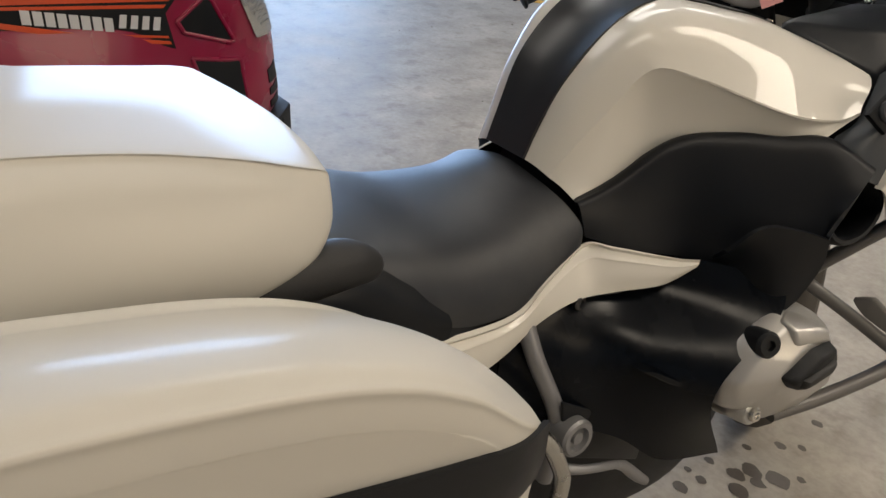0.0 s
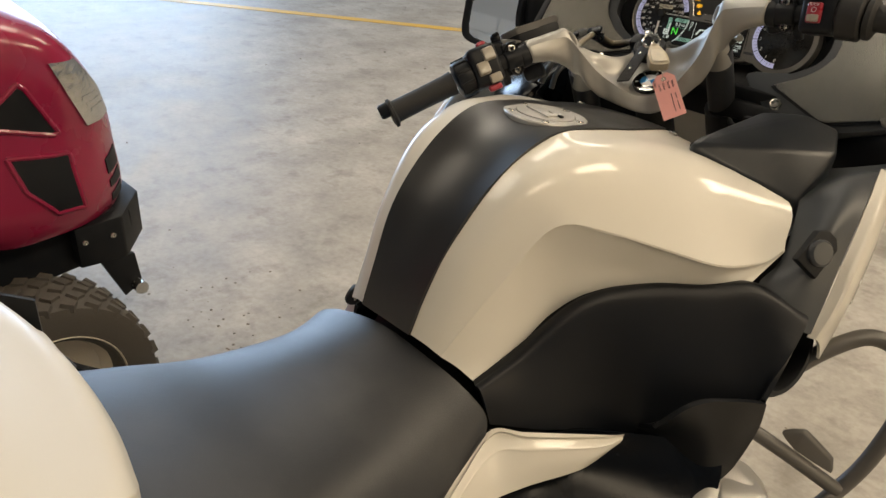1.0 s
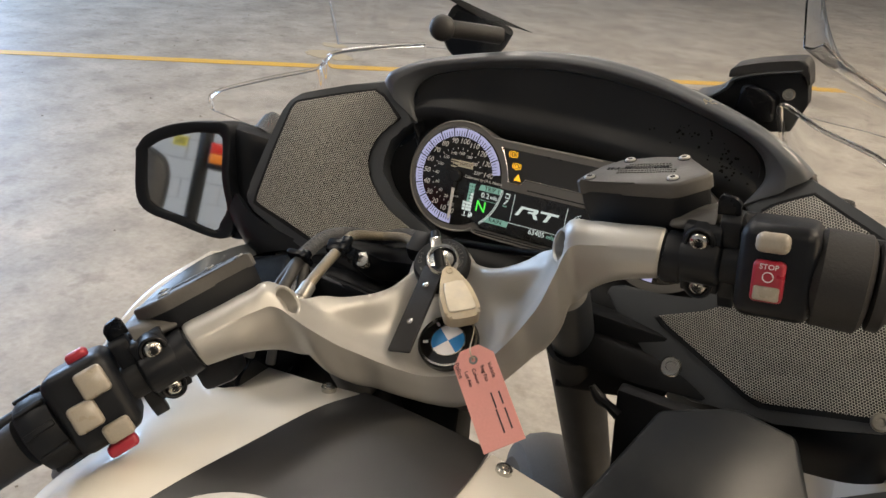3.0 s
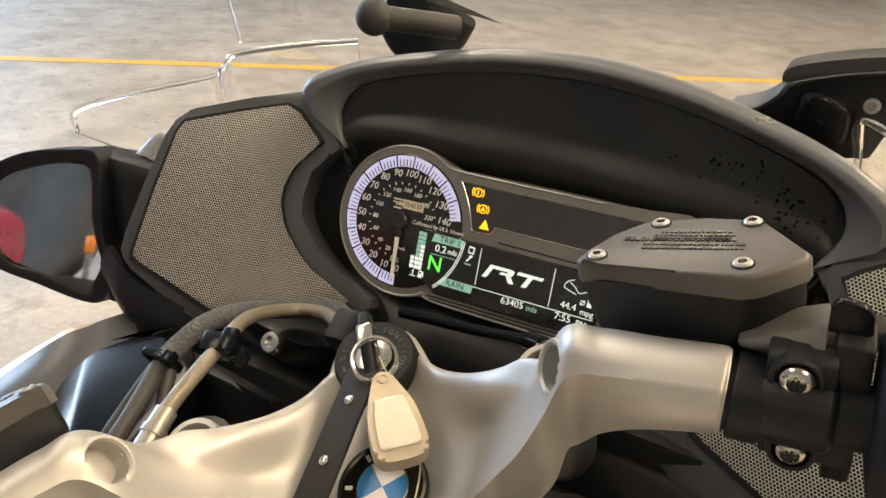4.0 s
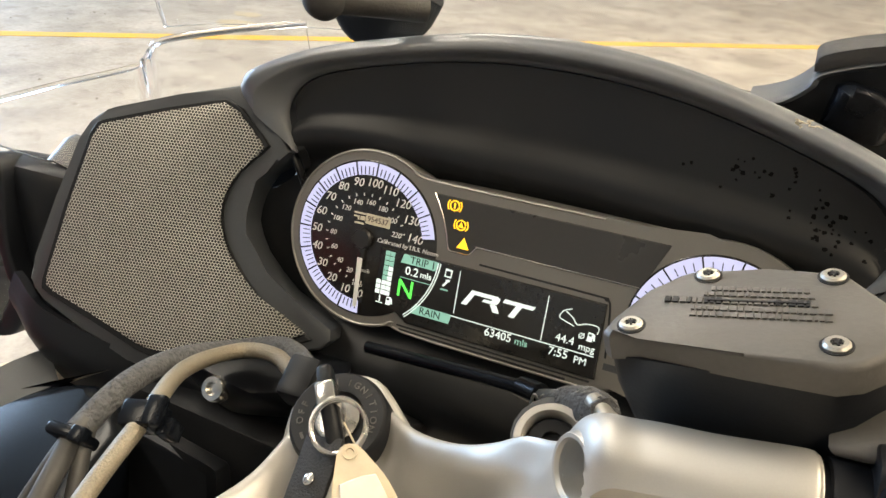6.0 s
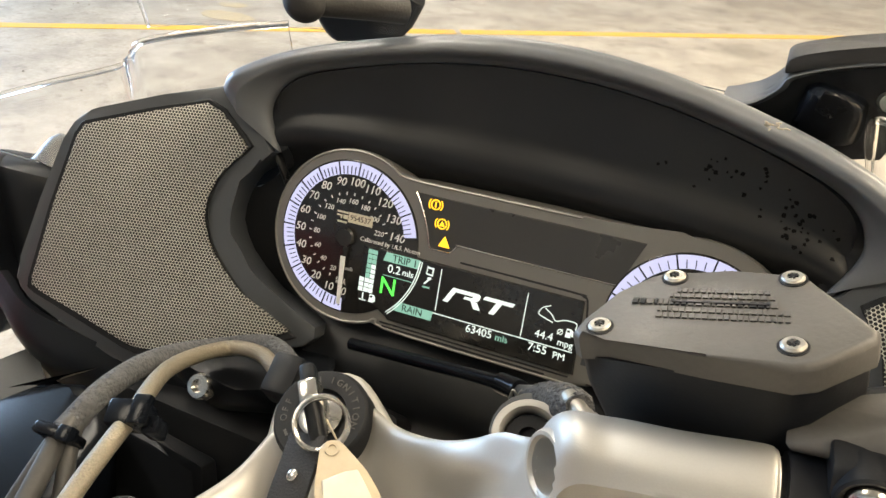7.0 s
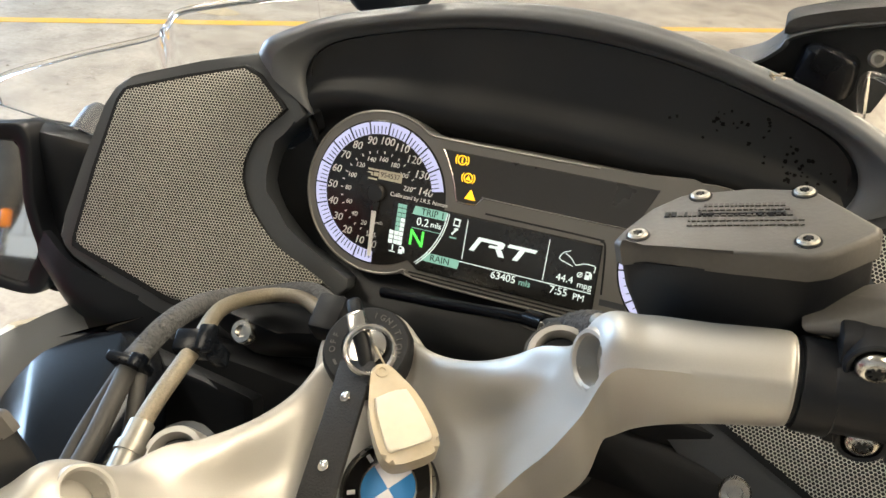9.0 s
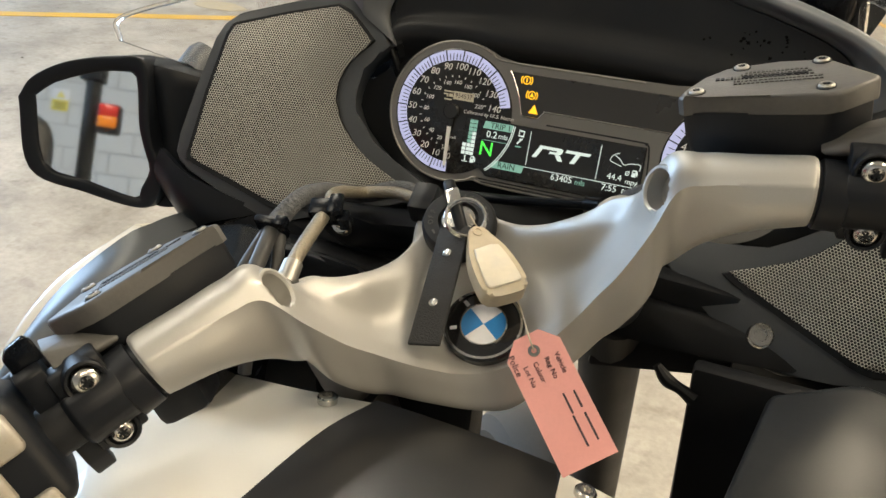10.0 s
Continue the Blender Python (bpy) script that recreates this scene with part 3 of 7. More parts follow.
# seat
SEAT = [
    (-0.240, [(0.0, 0.892), (0.062, 0.880), (0.115, 0.860), (0.149, 0.833), (0.153, 0.795)]),
    (-0.290, [(0.0, 0.878), (0.068, 0.868), (0.126, 0.842), (0.162, 0.800), (0.166, 0.770)]),
    (-0.345, [(0.0, 0.868), (0.072, 0.862), (0.136, 0.838), (0.176, 0.790), (0.182, 0.755)]),
    (-0.430, [(0.0, 0.871), (0.080, 0.866), (0.148, 0.846), (0.186, 0.798), (0.190, 0.762)]),
    (-0.520, [(0.0, 0.896), (0.085, 0.892), (0.152, 0.876), (0.188, 0.835), (0.190, 0.795)]),
    (-0.600, [(0.0, 0.912), (0.085, 0.910), (0.150, 0.900), (0.182, 0.868), (0.184, 0.830)]),
    (-0.660, [(0.0, 0.912), (0.080, 0.910), (0.140, 0.900), (0.170, 0.868), (0.172, 0.830)]),
]
def seat_y(y, x):
    """The seat's nose runs forward along the tank at both sides."""
    return y + max(0.0, 1 - abs(y + 0.24) / 0.16) * 0.030 * min(1.0, max(0.0, x) / 0.15) ** 1.4


part("seat", loft([[(-x, seat_y(y, -x), z) for x, z in reversed(p[1:])] + [(x, seat_y(y, x), z) for x, z in p] for y, p in SEAT], 28, 44, 0.02), M_SEAT, bike, "worn black vinyl rider seat")
part("seat_base", body([[(-w, y, b), (w, y, b), (w, y, t), (-w, y, t)] for y, w, b, t in ((-0.235, 0.11, 0.70, 0.80), (-0.4, 0.15, 0.70, 0.78), (-0.6, 0.16, 0.74, 0.85), (-0.95, 0.16, 0.78, 0.88))], 16, 16), M_DARK, bike)
for s in (1, -1):
    up = [[(s * 0.186, -0.47, 0.80), (s * 0.200, -0.47, 0.785), (s * 0.200, -0.475, 0.765)], [(s * 0.182, -0.53, 0.855), (s * 0.205, -0.535, 0.83), (s * 0.205, -0.54, 0.775)], [(s * 0.178, -0.60, 0.905), (s * 0.205, -0.61, 0.87), (s * 0.205, -0.62, 0.79)], [(s * 0.165, -0.70, 0.91), (s * 0.200, -0.72, 0.88), (s * 0.200, -0.74, 0.81)]]
    part("seat_side_cover", loft(up, 10, 18, 0.006), M_BLACK, bike, "black plastic cover beside the seat")
    part("grab_pad", tube([(s * 0.160, -0.560, 0.878), (s * 0.170, -0.580, 0.888), (s * 0.178, -0.62, 0.902), (s * 0.178, -0.69, 0.898), (s * 0.17, -0.76, 0.885)], 0.02, 30, 16, (0.012, 0.024, 0.030, 0.030, 0.024)), M_RUBBER, bike)

# white trim under the seat, ending in a spear
for s in (1, -1):
    rows = [
        [(s * 0.252, -0.064, 0.786), (s * 0.254, -0.066, 0.782), (s * 0.253, -0.070, 0.777)],
        [(s * 0.236, -0.086, 0.789), (s * 0.243, -0.094, 0.775), (s * 0.243, -0.102, 0.760)],
        [(s * 0.218, -0.112, 0.793), (s * 0.232, -0.120, 0.776), (s * 0.234, -0.130, 0.753)],
        [(s * 0.182, -0.172, 0.806), (s * 0.205, -0.180, 0.786), (s * 0.206, -0.190, 0.746)],
        [(s * 0.152, -0.205, 0.806), (s * 0.190, -0.230, 0.786), (s * 0.192, -0.245, 0.742)],
        [(s * 0.168, -0.280, 0.782), (s * 0.192, -0.300, 0.768), (s * 0.194, -0.315, 0.728)],
        [(s * 0.186, -0.350, 0.756), (s * 0.200, -0.365, 0.745), (s * 0.202, -0.380, 0.702)],
        [(s * 0.192, -0.440, 0.758), (s * 0.208, -0.445, 0.745), (s * 0.210, -0.455, 0.690)],
        [(s * 0.194, -0.560, 0.775), (s * 0.212, -0.570, 0.755), (s * 0.214, -0.600, 0.690)],
    ]
    crisp = []
    for p, q, r in rows:
        p, q, r = Vector(p), Vector(q), Vector(r)
        k = min(1.0, (p - r).length / 0.04)
        edge = p + Vector((s * 0.006, -0.002, -0.003)) * k
        face = p.lerp(r, 0.20) + Vector((s * 0.012, -0.004, 0)) * k
        crisp.append([p, p.lerp(edge, 0.9), edge, edge.lerp(face, 0.5), face, face.lerp(r, 0.08), p.lerp(r, 0.6) + Vector((s * 0.008, -0.003, 0)) * k, r])
    if s < 0:
        crisp = [[Vector((v.x * 0.76, v.y, v.z)) for v in r] for r in crisp]
    part("side_trim", loft(crisp, 30, 48, 0.006), M_WHITE, bike, "cream-white spear-shaped trim under the seat", 28)

# black knee panels and lower side panels
KNEE = [
    [(0.121, -0.203, 0.858), (0.134, -0.203, 0.842), (0.146, -0.200, 0.815)],
    [(0.129, -0.140, 0.880), (0.160, -0.142, 0.850), (0.180, -0.138, 0.792)],
    [(0.160, -0.060, 0.939), (0.205, -0.060, 0.890), (0.224, -0.050, 0.768)],
    [(0.208, 0.012, 0.953), (0.264, 0.000, 0.900), (0.300, -0.010, 0.738)],
    [(0.250, 0.060, 0.953), (0.312, 0.035, 0.905), (0.342, 0.020, 0.722)],
    [(0.292, 0.110, 0.958), (0.340, 0.078, 0.915), (0.361, 0.060, 0.795)],
    [(0.350, 0.140, 0.930), (0.366, 0.105, 0.893), (0.367, 0.056, 0.850)],
]
knee_rows = []
for a, _, c in KNEE:
    a, c = Vector(a), Vector(c)
    out = Vector((0.75, -0.5, 0.35)).normalized()
    knee_rows.append([a, a + out * 0.010 + Vector((0, 0, -0.004)), a.lerp(c, 0.12) + out * 0.013, a.lerp(c, 0.5) + out * 0.010, c])
knee = loft(knee_rows, 22, 40, 0.006)
left_knee = mirrored(knee)
left_knee.transform(Matrix.Diagonal((0.72, 1, 1, 1)))
part("knee_panel", left_knee, M_BLACK, bike, "satin black knee panel below the tank")
part("knee_panel", knee, M_BLACK, bike, "satin black knee panel below the tank")
for s in (1, -1):
    low = [[(s * x, y, z) for x, y, z in row] for row in (((0.290, -0.060, 0.820), (0.262, -0.035, 0.790), (0.236, -0.020, 0.757)), ((0.324, -0.040, 0.868), (0.322, -0.010, 0.800), (0.316, -0.002, 0.732)), ((0.350, 0.010, 0.862), (0.348, 0.015, 0.800), (0.348, 0.018, 0.722)), ((0.370, 0.056, 0.846), (0.368, 0.062, 0.800), (0.362, 0.040, 0.745)))]
    if s < 0:
        low = [[(x * 0.72, y, z) for x, y, z in row] for row in low]
    low = [[(x - 0.007 * s, y + 0.003, z) for x, y, z in row] for row in low]
    part("knee_pad", loft(low, 12, 20, 0.006), M_BLACK, bike, "matt black lower knee pad")
SIDE = [
    [(0.158, -0.350, 0.740), (0.163, -0.355, 0.70), (0.170, -0.360, 0.66), (0.178, -0.370, 0.56)],
    [(0.168, -0.270, 0.755), (0.178, -0.275, 0.72), (0.205, -0.280, 0.67), (0.232, -0.285, 0.56)],
    [(0.166, -0.200, 0.765), (0.176, -0.205, 0.735), (0.240, -0.215, 0.665), (0.275, -0.200, 0.53)],
    [(0.195, -0.110, 0.785), (0.206, -0.115, 0.738), (0.296, -0.165, 0.652), (0.305, -0.120, 0.47)],
    [(0.335, 0.035, 0.775), (0.357, 0.005, 0.722), (0.356, -0.105, 0.628), (0.332, -0.005, 0.450)],
]
side = loft(SIDE, 24, 32, 0.005)
left_side = mirrored(side)
left_side.transform(Matrix.Diagonal((0.68, 1, 1, 1)))
part("engine_side_cover", left_side, M_SATIN, bike, "black plastic cover over the engine side")
part("engine_side_cover", side, M_SATIN, bike, "black plastic cover over the engine side")
for s in (1, -1):
    screw("cover_screw", (s * 0.192, -0.236, 0.735), (s, 0, 0.2), 0.011, bike, M_GLOSS, 0.004)

# ridge on the side cover and the air duct behind the fairing
for s in (1, -1):
    part("cover_ridge", hull([((x if s > 0 else -0.68 * x), y, z) for x, y, z in ((0.300, -0.2094, 0.6752), (0.309, -0.188, 0.671), (0.338, -0.107, 0.6237), (0.338, -0.108, 0.620), (0.318, -0.165, 0.645), (0.27, -0.195, 0.66), (0.31, -0.10, 0.61))], 0.003), M_SATIN, bike)
    dm = frame_of((s * (0.346 if s > 0 else 0.24), 0.158, 0.856), (0, 0.84, 0.54), (s * 0.85, -0.3, 0.35)) @ Matrix.Diagonal((0.82, 0.56, 1, 1))
    part("air_duct", lathe([(0.072, -0.10), (0.074, -0.004), (0.070, 0.001), (0.062, 0.0), (0.057, -0.006), (0.050, -0.09), (0, -0.09)], dm, 40), M_DARK, bike, "black air duct opening")


# engine
part("engine_block", body([[(-w, y, z0), (w, y, z0), (w, y, z1), (-w, y, z1)] for y, w, z0, z1 in ((-0.36, 0.12, 0.28, 0.72), (-0.15, 0.19, 0.24, 0.76), (0.12, 0.2, 0.24, 0.78), (0.26, 0.12, 0.35, 0.76))], 20, 20), M_DARK, bike)
for s in (1, -1):
    def loop(x, k, y0, z0):
        shape = ((-0.155, 0.034), (-0.140, -0.02), (-0.042, -0.092), (0.066, -0.118), (0.165, -0.105), (0.160, -0.026), (0.083, 0.077), (0.026, 0.112), (-0.052, 0.124), (-0.118, 0.088))
        return [(x if s > 0 else -0.84 * x, y0 + k * a, z0 + k * b) for a, b in shape]
    head = part("cylinder_cover", hull(loop(0.27, 0.95, 0.055, 0.612) + loop(0.350, 0.95, 0.050, 0.615) + loop(0.378, 0.84, 0.046, 0.622) + loop(0.405, 0.50, 0.050, 0.640), 0.006, 3), M_CAST, bike, "silver cast cylinder head cover", 50)
    if s > 0:
        part("cover_rib", hull([(s * x, y, z) for x, y, z in ((0.365, -0.005, 0.732), (0.392, -0.002, 0.725), (0.408, 0.06, 0.715), (0.365, -0.005, 0.70), (0.400, 0.0, 0.700), (0.412, 0.07, 0.690), (0.37, 0.10, 0.70), (0.35, 0.03, 0.73))], 0.005, 3), M_CAST, head, "", 50)
    sx = 1 if s > 0 else -0.84
    pad = part("scuff_pad", hull([(sx * x, y, z) for x, y, z in ((0.424, -0.024, 0.660), (0.428, 0.030, 0.684), (0.424, 0.074, 0.684), (0.418, 0.104, 0.650), (0.422, 0.060, 0.628), (0.424, 0.002, 0.636), (0.38, -0.035, 0.660), (0.38, 0.03, 0.698), (0.38, 0.085, 0.695), (0.38, 0.115, 0.65), (0.38, 0.06, 0.615), (0.38, -0.005, 0.625))], 0.006, 3), M_DARK, head, "black rubber scuff pad")
    part("pad_ridge", hull([(sx * x, y, z) for x, y, z in ((0.434, 0.0, 0.660), (0.434, 0.07, 0.666), (0.434, 0.06, 0.652), (0.434, 0.0, 0.646), (0.42, -0.01, 0.662), (0.42, 0.08, 0.670), (0.42, 0.065, 0.645), (0.42, -0.005, 0.640))], 0.004), M_RUBBER, pad)
    for by, bz in ((0.027, 0.702), (-0.040, 0.585)):
        ax = Vector((s, -0.15, 0.3))
        part("bolt_boss", lathe([(0.022, -0.06), (0.019, -0.002), (0.016, 0.002), (0.0, 0.002)], Matrix.Translation((sx * 0.385, by, bz)) @ ax.to_track_quat("Z", "Y").to_matrix().to_4x4(), 24), M_CAST, head)
        screw("cover_bolt", Vector((sx * 0.387, by, bz)) + ax * 0.004, ax, 0.0105, head, M_STEEL, 0.006)
    part("plug", lathe([(0.020, -0.04), (0.020, 0.002), (0.016, 0.007), (0.008, 0.007), (0.007, 0.001), (0, 0.001)], Matrix.Translation((sx * 0.378, -0.043, 0.708)) @ Vector((s, -0.4, 0.4)).to_track_quat("Z", "Y").to_matrix().to_4x4(), 22), M_DARK, head, "black filler plug")

# crash bars
for s in (1, -1):
    pts = [(s * 0.27, 0.20, 0.69), (s * 0.315, 0.25, 0.755), (s * 0.36, 0.295, 0.815), (s * 0.40, 0.33, 0.84), (s * 0.445, 0.345, 0.82), (s * 0.465, 0.345, 0.75), (s * 0.455, 0.33, 0.65), (s * 0.43, 0.29, 0.575), (s * 0.40, 0.16, 0.545), (s * 0.37, 0.05, 0.53)]
    guard = part("crash_bar", tube(pts, 0.0125, 64, 14), M_TUBE, bike, "grey tubular crash bar")
    part("crash_bar_brace", tube([(s * 0.27, 0.205, 0.69), (s * 0.35, 0.25, 0.645), (s * 0.436, 0.30, 0.59)], 0.0115, 24, 12), M_TUBE, guard)
    part("bracket", hull([(s * x, y, z) for x, y, z in ((0.345, 0.262, 0.675), (0.372, 0.280, 0.682), (0.415, 0.305, 0.640), (0.425, 0.298, 0.610), (0.37, 0.262, 0.645), (0.345, 0.255, 0.665), (0.372, 0.268, 0.680), (0.415, 0.293, 0.640))], 0.003), M_TUBE, guard)

# frame tube, foot rest, rear frame
FT = [(0.172, -0.325, 0.745), (0.184, -0.328, 0.722), (0.206, -0.322, 0.675), (0.232, -0.298, 0.600), (0.240, -0.292, 0.55), (0.235, -0.30, 0.46)]
part("frame_tube", tube(FT, 0.0135, 30, 12), M_FRAME, bike, "grey painted frame tube")
part("frame_tube", tube(flip(FT), 0.0135, 30, 12), M_FRAME, bike, "grey painted frame tube")
for s in (1, -1):
    hub = part("footrest_hub", lathe([(0.03, -0.04), (0.03, 0.0), (0.026, 0.004), (0.019, 0.004), (0.018, -0.006), (0.010, -0.006), (0.009, 0.002), (0, 0.002)], Matrix.Translation((s * 0.272, -0.283, 0.563)) @ Vector((s, 0, 0.15)).to_track_quat("Z", "Y").to_matrix().to_4x4(), 28), M_FRAME, bike, "grey footrest pivot")
    part("heel_plate", hull([(s * x, y, z) for x, y, z in tuple((x, y, z) for x in (0.246, 0.254) for y, z in ((-0.306, 0.627), (-0.243, 0.587), (-0.092, 0.481), (-0.10, 0.41), (-0.284, 0.508)))], 0.004), M_BLACK, hub, "black heel guard plate")
    part("footrest", tube([(s * 0.285, -0.330, 0.540), (s * 0.300, -0.290, 0.530), (s * 0.305, -0.225, 0.510)], 0.007, 24, 12, (0.009, 0.007, 0.0065)), M_FRAME, hub, "grey metal footrest bar")
    part("brake_pedal", tube([(s * 0.305, -0.228, 0.511), (s * 0.302, -0.200, 0.490), (s * 0.300, -0.165, 0.452), (s * 0.300, -0.136, 0.424)], 0.009, 24, 12, (0.006, 0.009, 0.010, 0.008)), M_FRAME, hub)
    part("pannier_rail", tube([(s * 0.29, -0.50, 0.655), (s * 0.30, -0.435, 0.668), (s * 0.30, -0.390, 0.642), (s * 0.30, -0.353, 0.585), (s * 0.30, -0.333, 0.52), (s * 0.295, -0.36, 0.44), (s * 0.27, -0.48, 0.38)], 0.0125, 30, 12), M_STEEL, bike, "bright metal pannier rail")

# wheels
def wheel(y, width, steer):
    rot = Matrix.Rotation(radians(90), 4, "Y")
    m = Matrix.Translation((0, y, 0.315)) @ Matrix.Rotation(radians(steer), 4, "Z") @ rot
    w = width / 2
    t = part("tyre", lathe([(0.225, -w * 0.75), (0.27, -w), (0.295, -w * 0.85), (0.312, -w * 0.4), (0.315, 0), (0.312, w * 0.4), (0.295, w * 0.85), (0.27, w), (0.225, w * 0.75), (0.225, -w * 0.75)], m, 56), M_TYRE, bike, "black road tyre")
    part("rim", lathe([(0.2, -w * 0.7), (0.226, -w * 0.74), (0.226, w * 0.74), (0.2, w * 0.7), (0.2, -w * 0.7)], m, 48), M_CAST, t)
    part("axle", lathe([(0.045, -w * 1.1), (0.045, w * 1.1)], m, 24), M_CAST, t)
    for k in range(5):
        part("spoke", rbox(0.17, 0.03, 0.025, m @ Matrix.Rotation(radians(72 * k), 4, "Z") @ Matrix.Translation((0.122, 0, 0)), 0.006), M_CAST, t)


wheel(0.70, 0.12, 33)
wheel(-0.79, 0.18, 0)
part("centre_stand", tube([(-0.2, -0.30, 0.016), (-0.16, -0.33, 0.3), (0.16, -0.33, 0.3), (0.2, -0.30, 0.016)], 0.016, 40, 12), M_DARK, bike, "black centre stand")
part("rear_frame", body([[(-w, y, z0), (w, y, z0), (w, y, z1), (-w, y, z1)] for y, w, z0, z1 in ((-0.35, 0.13, 0.45, 0.74), (-0.6, 0.13, 0.62, 0.8), (-0.95, 0.13, 0.70, 0.86), (-1.12, 0.10, 0.74, 0.84))], 16, 16), M_DARK, bike)
part("swing_arm", tube([(0.10, -0.3, 0.36), (0.12, -0.55, 0.34), (0.11, -0.79, 0.315)], 0.035, 16, 12), M_DARK, bike)

# panniers
for s in (1, -1):
    rows = []
    for y, zt, zr, zb, xo, xi in ((-0.522, 0.832, 0.812, 0.56, 0.425, 0.26), (-0.575, 0.892, 0.862, 0.55, 0.452, 0.25), (-0.645, 0.950, 0.928, 0.55, 0.462, 0.25), (-0.735, 0.994, 0.978, 0.56, 0.466, 0.25), (-0.86, 1.024, 1.010, 0.58, 0.466, 0.25), (-1.00, 1.038, 1.022, 0.61, 0.460, 0.25), (-1.10, 0.99, 0.97, 0.66, 0.43, 0.27)):
        if s < 0:
            zt, zr = zt - 0.04, zr - 0.04
        rows.append([(s * xi, y, zb), (s * xi, y, zt - 0.09), (s * (xi + 0.04), y, zt - 0.042), (s * (xo - 0.085), y, zt - 0.004), (s * (xo - 0.030), y, zr + 0.018), (s * (xo - 0.007), y, zr + 0.0105), (s * (xo - 0.001), y, zr + 0.006), (s * (xo - 0.0015), y, zr - 0.004), (s * (xo - 0.001), y, zr - 0.03), (s * (xo - 0.004), y, zr - 0.07), (s * (xo - 0.035), y, zb)])
    case = part("pannier", body(rows, 88, 40), M_CASE, bike, "glossy cream-white side pannier with black band")
    band = [[(s * (x + d), y, z + 0.042 + e) for d, e in ((0, 0), (0.0005, -0.042), (-0.006, -0.08))] for x, y, z in ((0.4285, -0.518, 0.785), (0.457, -0.578, 0.808), (0.467, -0.66, 0.832), (0.469, -0.80, 0.866), (0.464, -1.0, 0.90))]
    part("rubbing_band", loft(band, 6, 26, 0.006), M_BLACK, case, "black plastic band")

# top case
rows = []
for y, w, zb, xc, zc in ((-0.618, 0.160, 0.960, 0.152, 0.994), (-0.630, 0.192, 0.938, 0.180, 1.018), (-0.66, 0.204, 0.915, 0.182, 1.029), (-0.72, 0.207, 0.896, 0.162, 1.042), (-0.81, 0.204, 0.890, 0.145, 1.057), (-0.92, 0.199, 0.890, 0.138, 1.069), (-1.05, 0.195, 0.89, 0.132, 1.074), (-1.13, 0.18, 0.90, 0.12, 1.055)):
    up = 0.006 if y < -0.7 else -0.004
    half = [(w * 0.94, zb), (w, zb + 0.02), (w + 0.002, zb * 0.55 + zc * 0.45), ((w + xc) / 2 + 0.006, zc - 0.026), (xc + 0.0055, zc - 0.0045), (xc + 0.0030, zc - 0.0008), (xc - 0.0020, zc + 0.0008), (xc * 0.55, zc + up * 0.6)]
    bow = 0.024 if y > -0.64 else 0.014 if y > -0.70 else 0.0

    def fore(x):
        return y + bow * (1 - min(1.0, abs(x) / 0.17) ** 2)

    rows.append([(x, fore(x), z) for x, z in half] + [(0, fore(0), zc + up)] + [(-x, fore(x), z) for x, z in half[::-1]] + [(0, fore(0), zb - 0.004)])
top = part("top_case", body(rows, 128, 44), M_CASE, bike, "glossy cream-white hard top case")
part("case_base", body([[(-w, y, 0.84), (w, y, 0.84), (w, y, 0.892), (-w, y, 0.892)] for y, w in ((-0.66, 0.17), (-0.8, 0.205), (-1.0, 0.205), (-1.1, 0.17))], 16, 12), M_DARK, top, "black base of the top case")

for s in (1, -1):
    panel_o = ((0.110, 0.315, 1.112), (0.120, 0.31, 1.02), (0.116, 0.31, 0.90), (0.24, 0.33, 1.10), (0.24, 0.33, 0.90), (0.114, 0.335, 1.10), (0.122, 0.335, 0.90), (0.24, 0.345, 1.10), (0.24, 0.345, 0.90)) if s < 0 else tuple((x, y, z) for y in (0.355, 0.370) for x, z in ((0.122, 1.085), (0.127, 1.055), (0.143, 0.960), (0.146, 0.80), (0.26, 1.09), (0.26, 0.80)))
    part("inner_panel", hull([(s * x, y, z) for x, y, z in panel_o], 0.004), M_DARK, bike, "black inner panel behind the fork")
    part("lower_screen", hull([(s * x, y, z) for x, y, z in ((0.045, 0.40, 1.058), (0.13, 0.39, 1.070), (0.24, 0.39, 1.085), (0.24, 0.40, 1.092), (0.045, 0.42, 1.092), (0.045, 0.46, 1.06), (0.24, 0.46, 1.08))], 0.004), M_DARK, bike)
# dark filler added so that the space beside the fork reads black
part("under_cowl", hull([(x, y, z) for y in (0.418, 0.438) for x, z in ((0.045, 1.012), (0.089, 1.024), (0.122, 1.037), (0.150, 1.040), (0.150, 1.110), (0.045, 1.110))], 0.004), M_DARK, bike, "added black filler under the dashboard")
part("wire_stub", tube([(0.128, 0.356, 1.060), (0.118, 0.357, 1.064), (0.108, 0.360, 1.066), (0.099, 0.362, 1.074)], 0.004, 20, 10, (0.006, 0.004, 0.005, 0.003)), M_DARK, bike)
# another added filler, darkening the open space left of the fork
part("under_dash", hull([(x, y, z) for x in (-0.24, -0.03) for y, z in ((0.375, 1.075), (0.40, 1.075), (0.36, 0.90), (0.40, 0.90))], 0.006), M_DARK, bike, "added black filler under the dashboard")
# added dark backing that closes the hole between hood and loudspeaker
for s in (1, -1):
    part("dash_back", hull([(s * x, y, z) for x in (0.14, 0.25) for y, z in ((0.512, 1.235), (0.53, 1.235), (0.505, 1.14), (0.53, 1.14))], 0.004), M_DARK, bike, "added black filler behind the instruments")
from mathutils.bvhtree import BVHTree


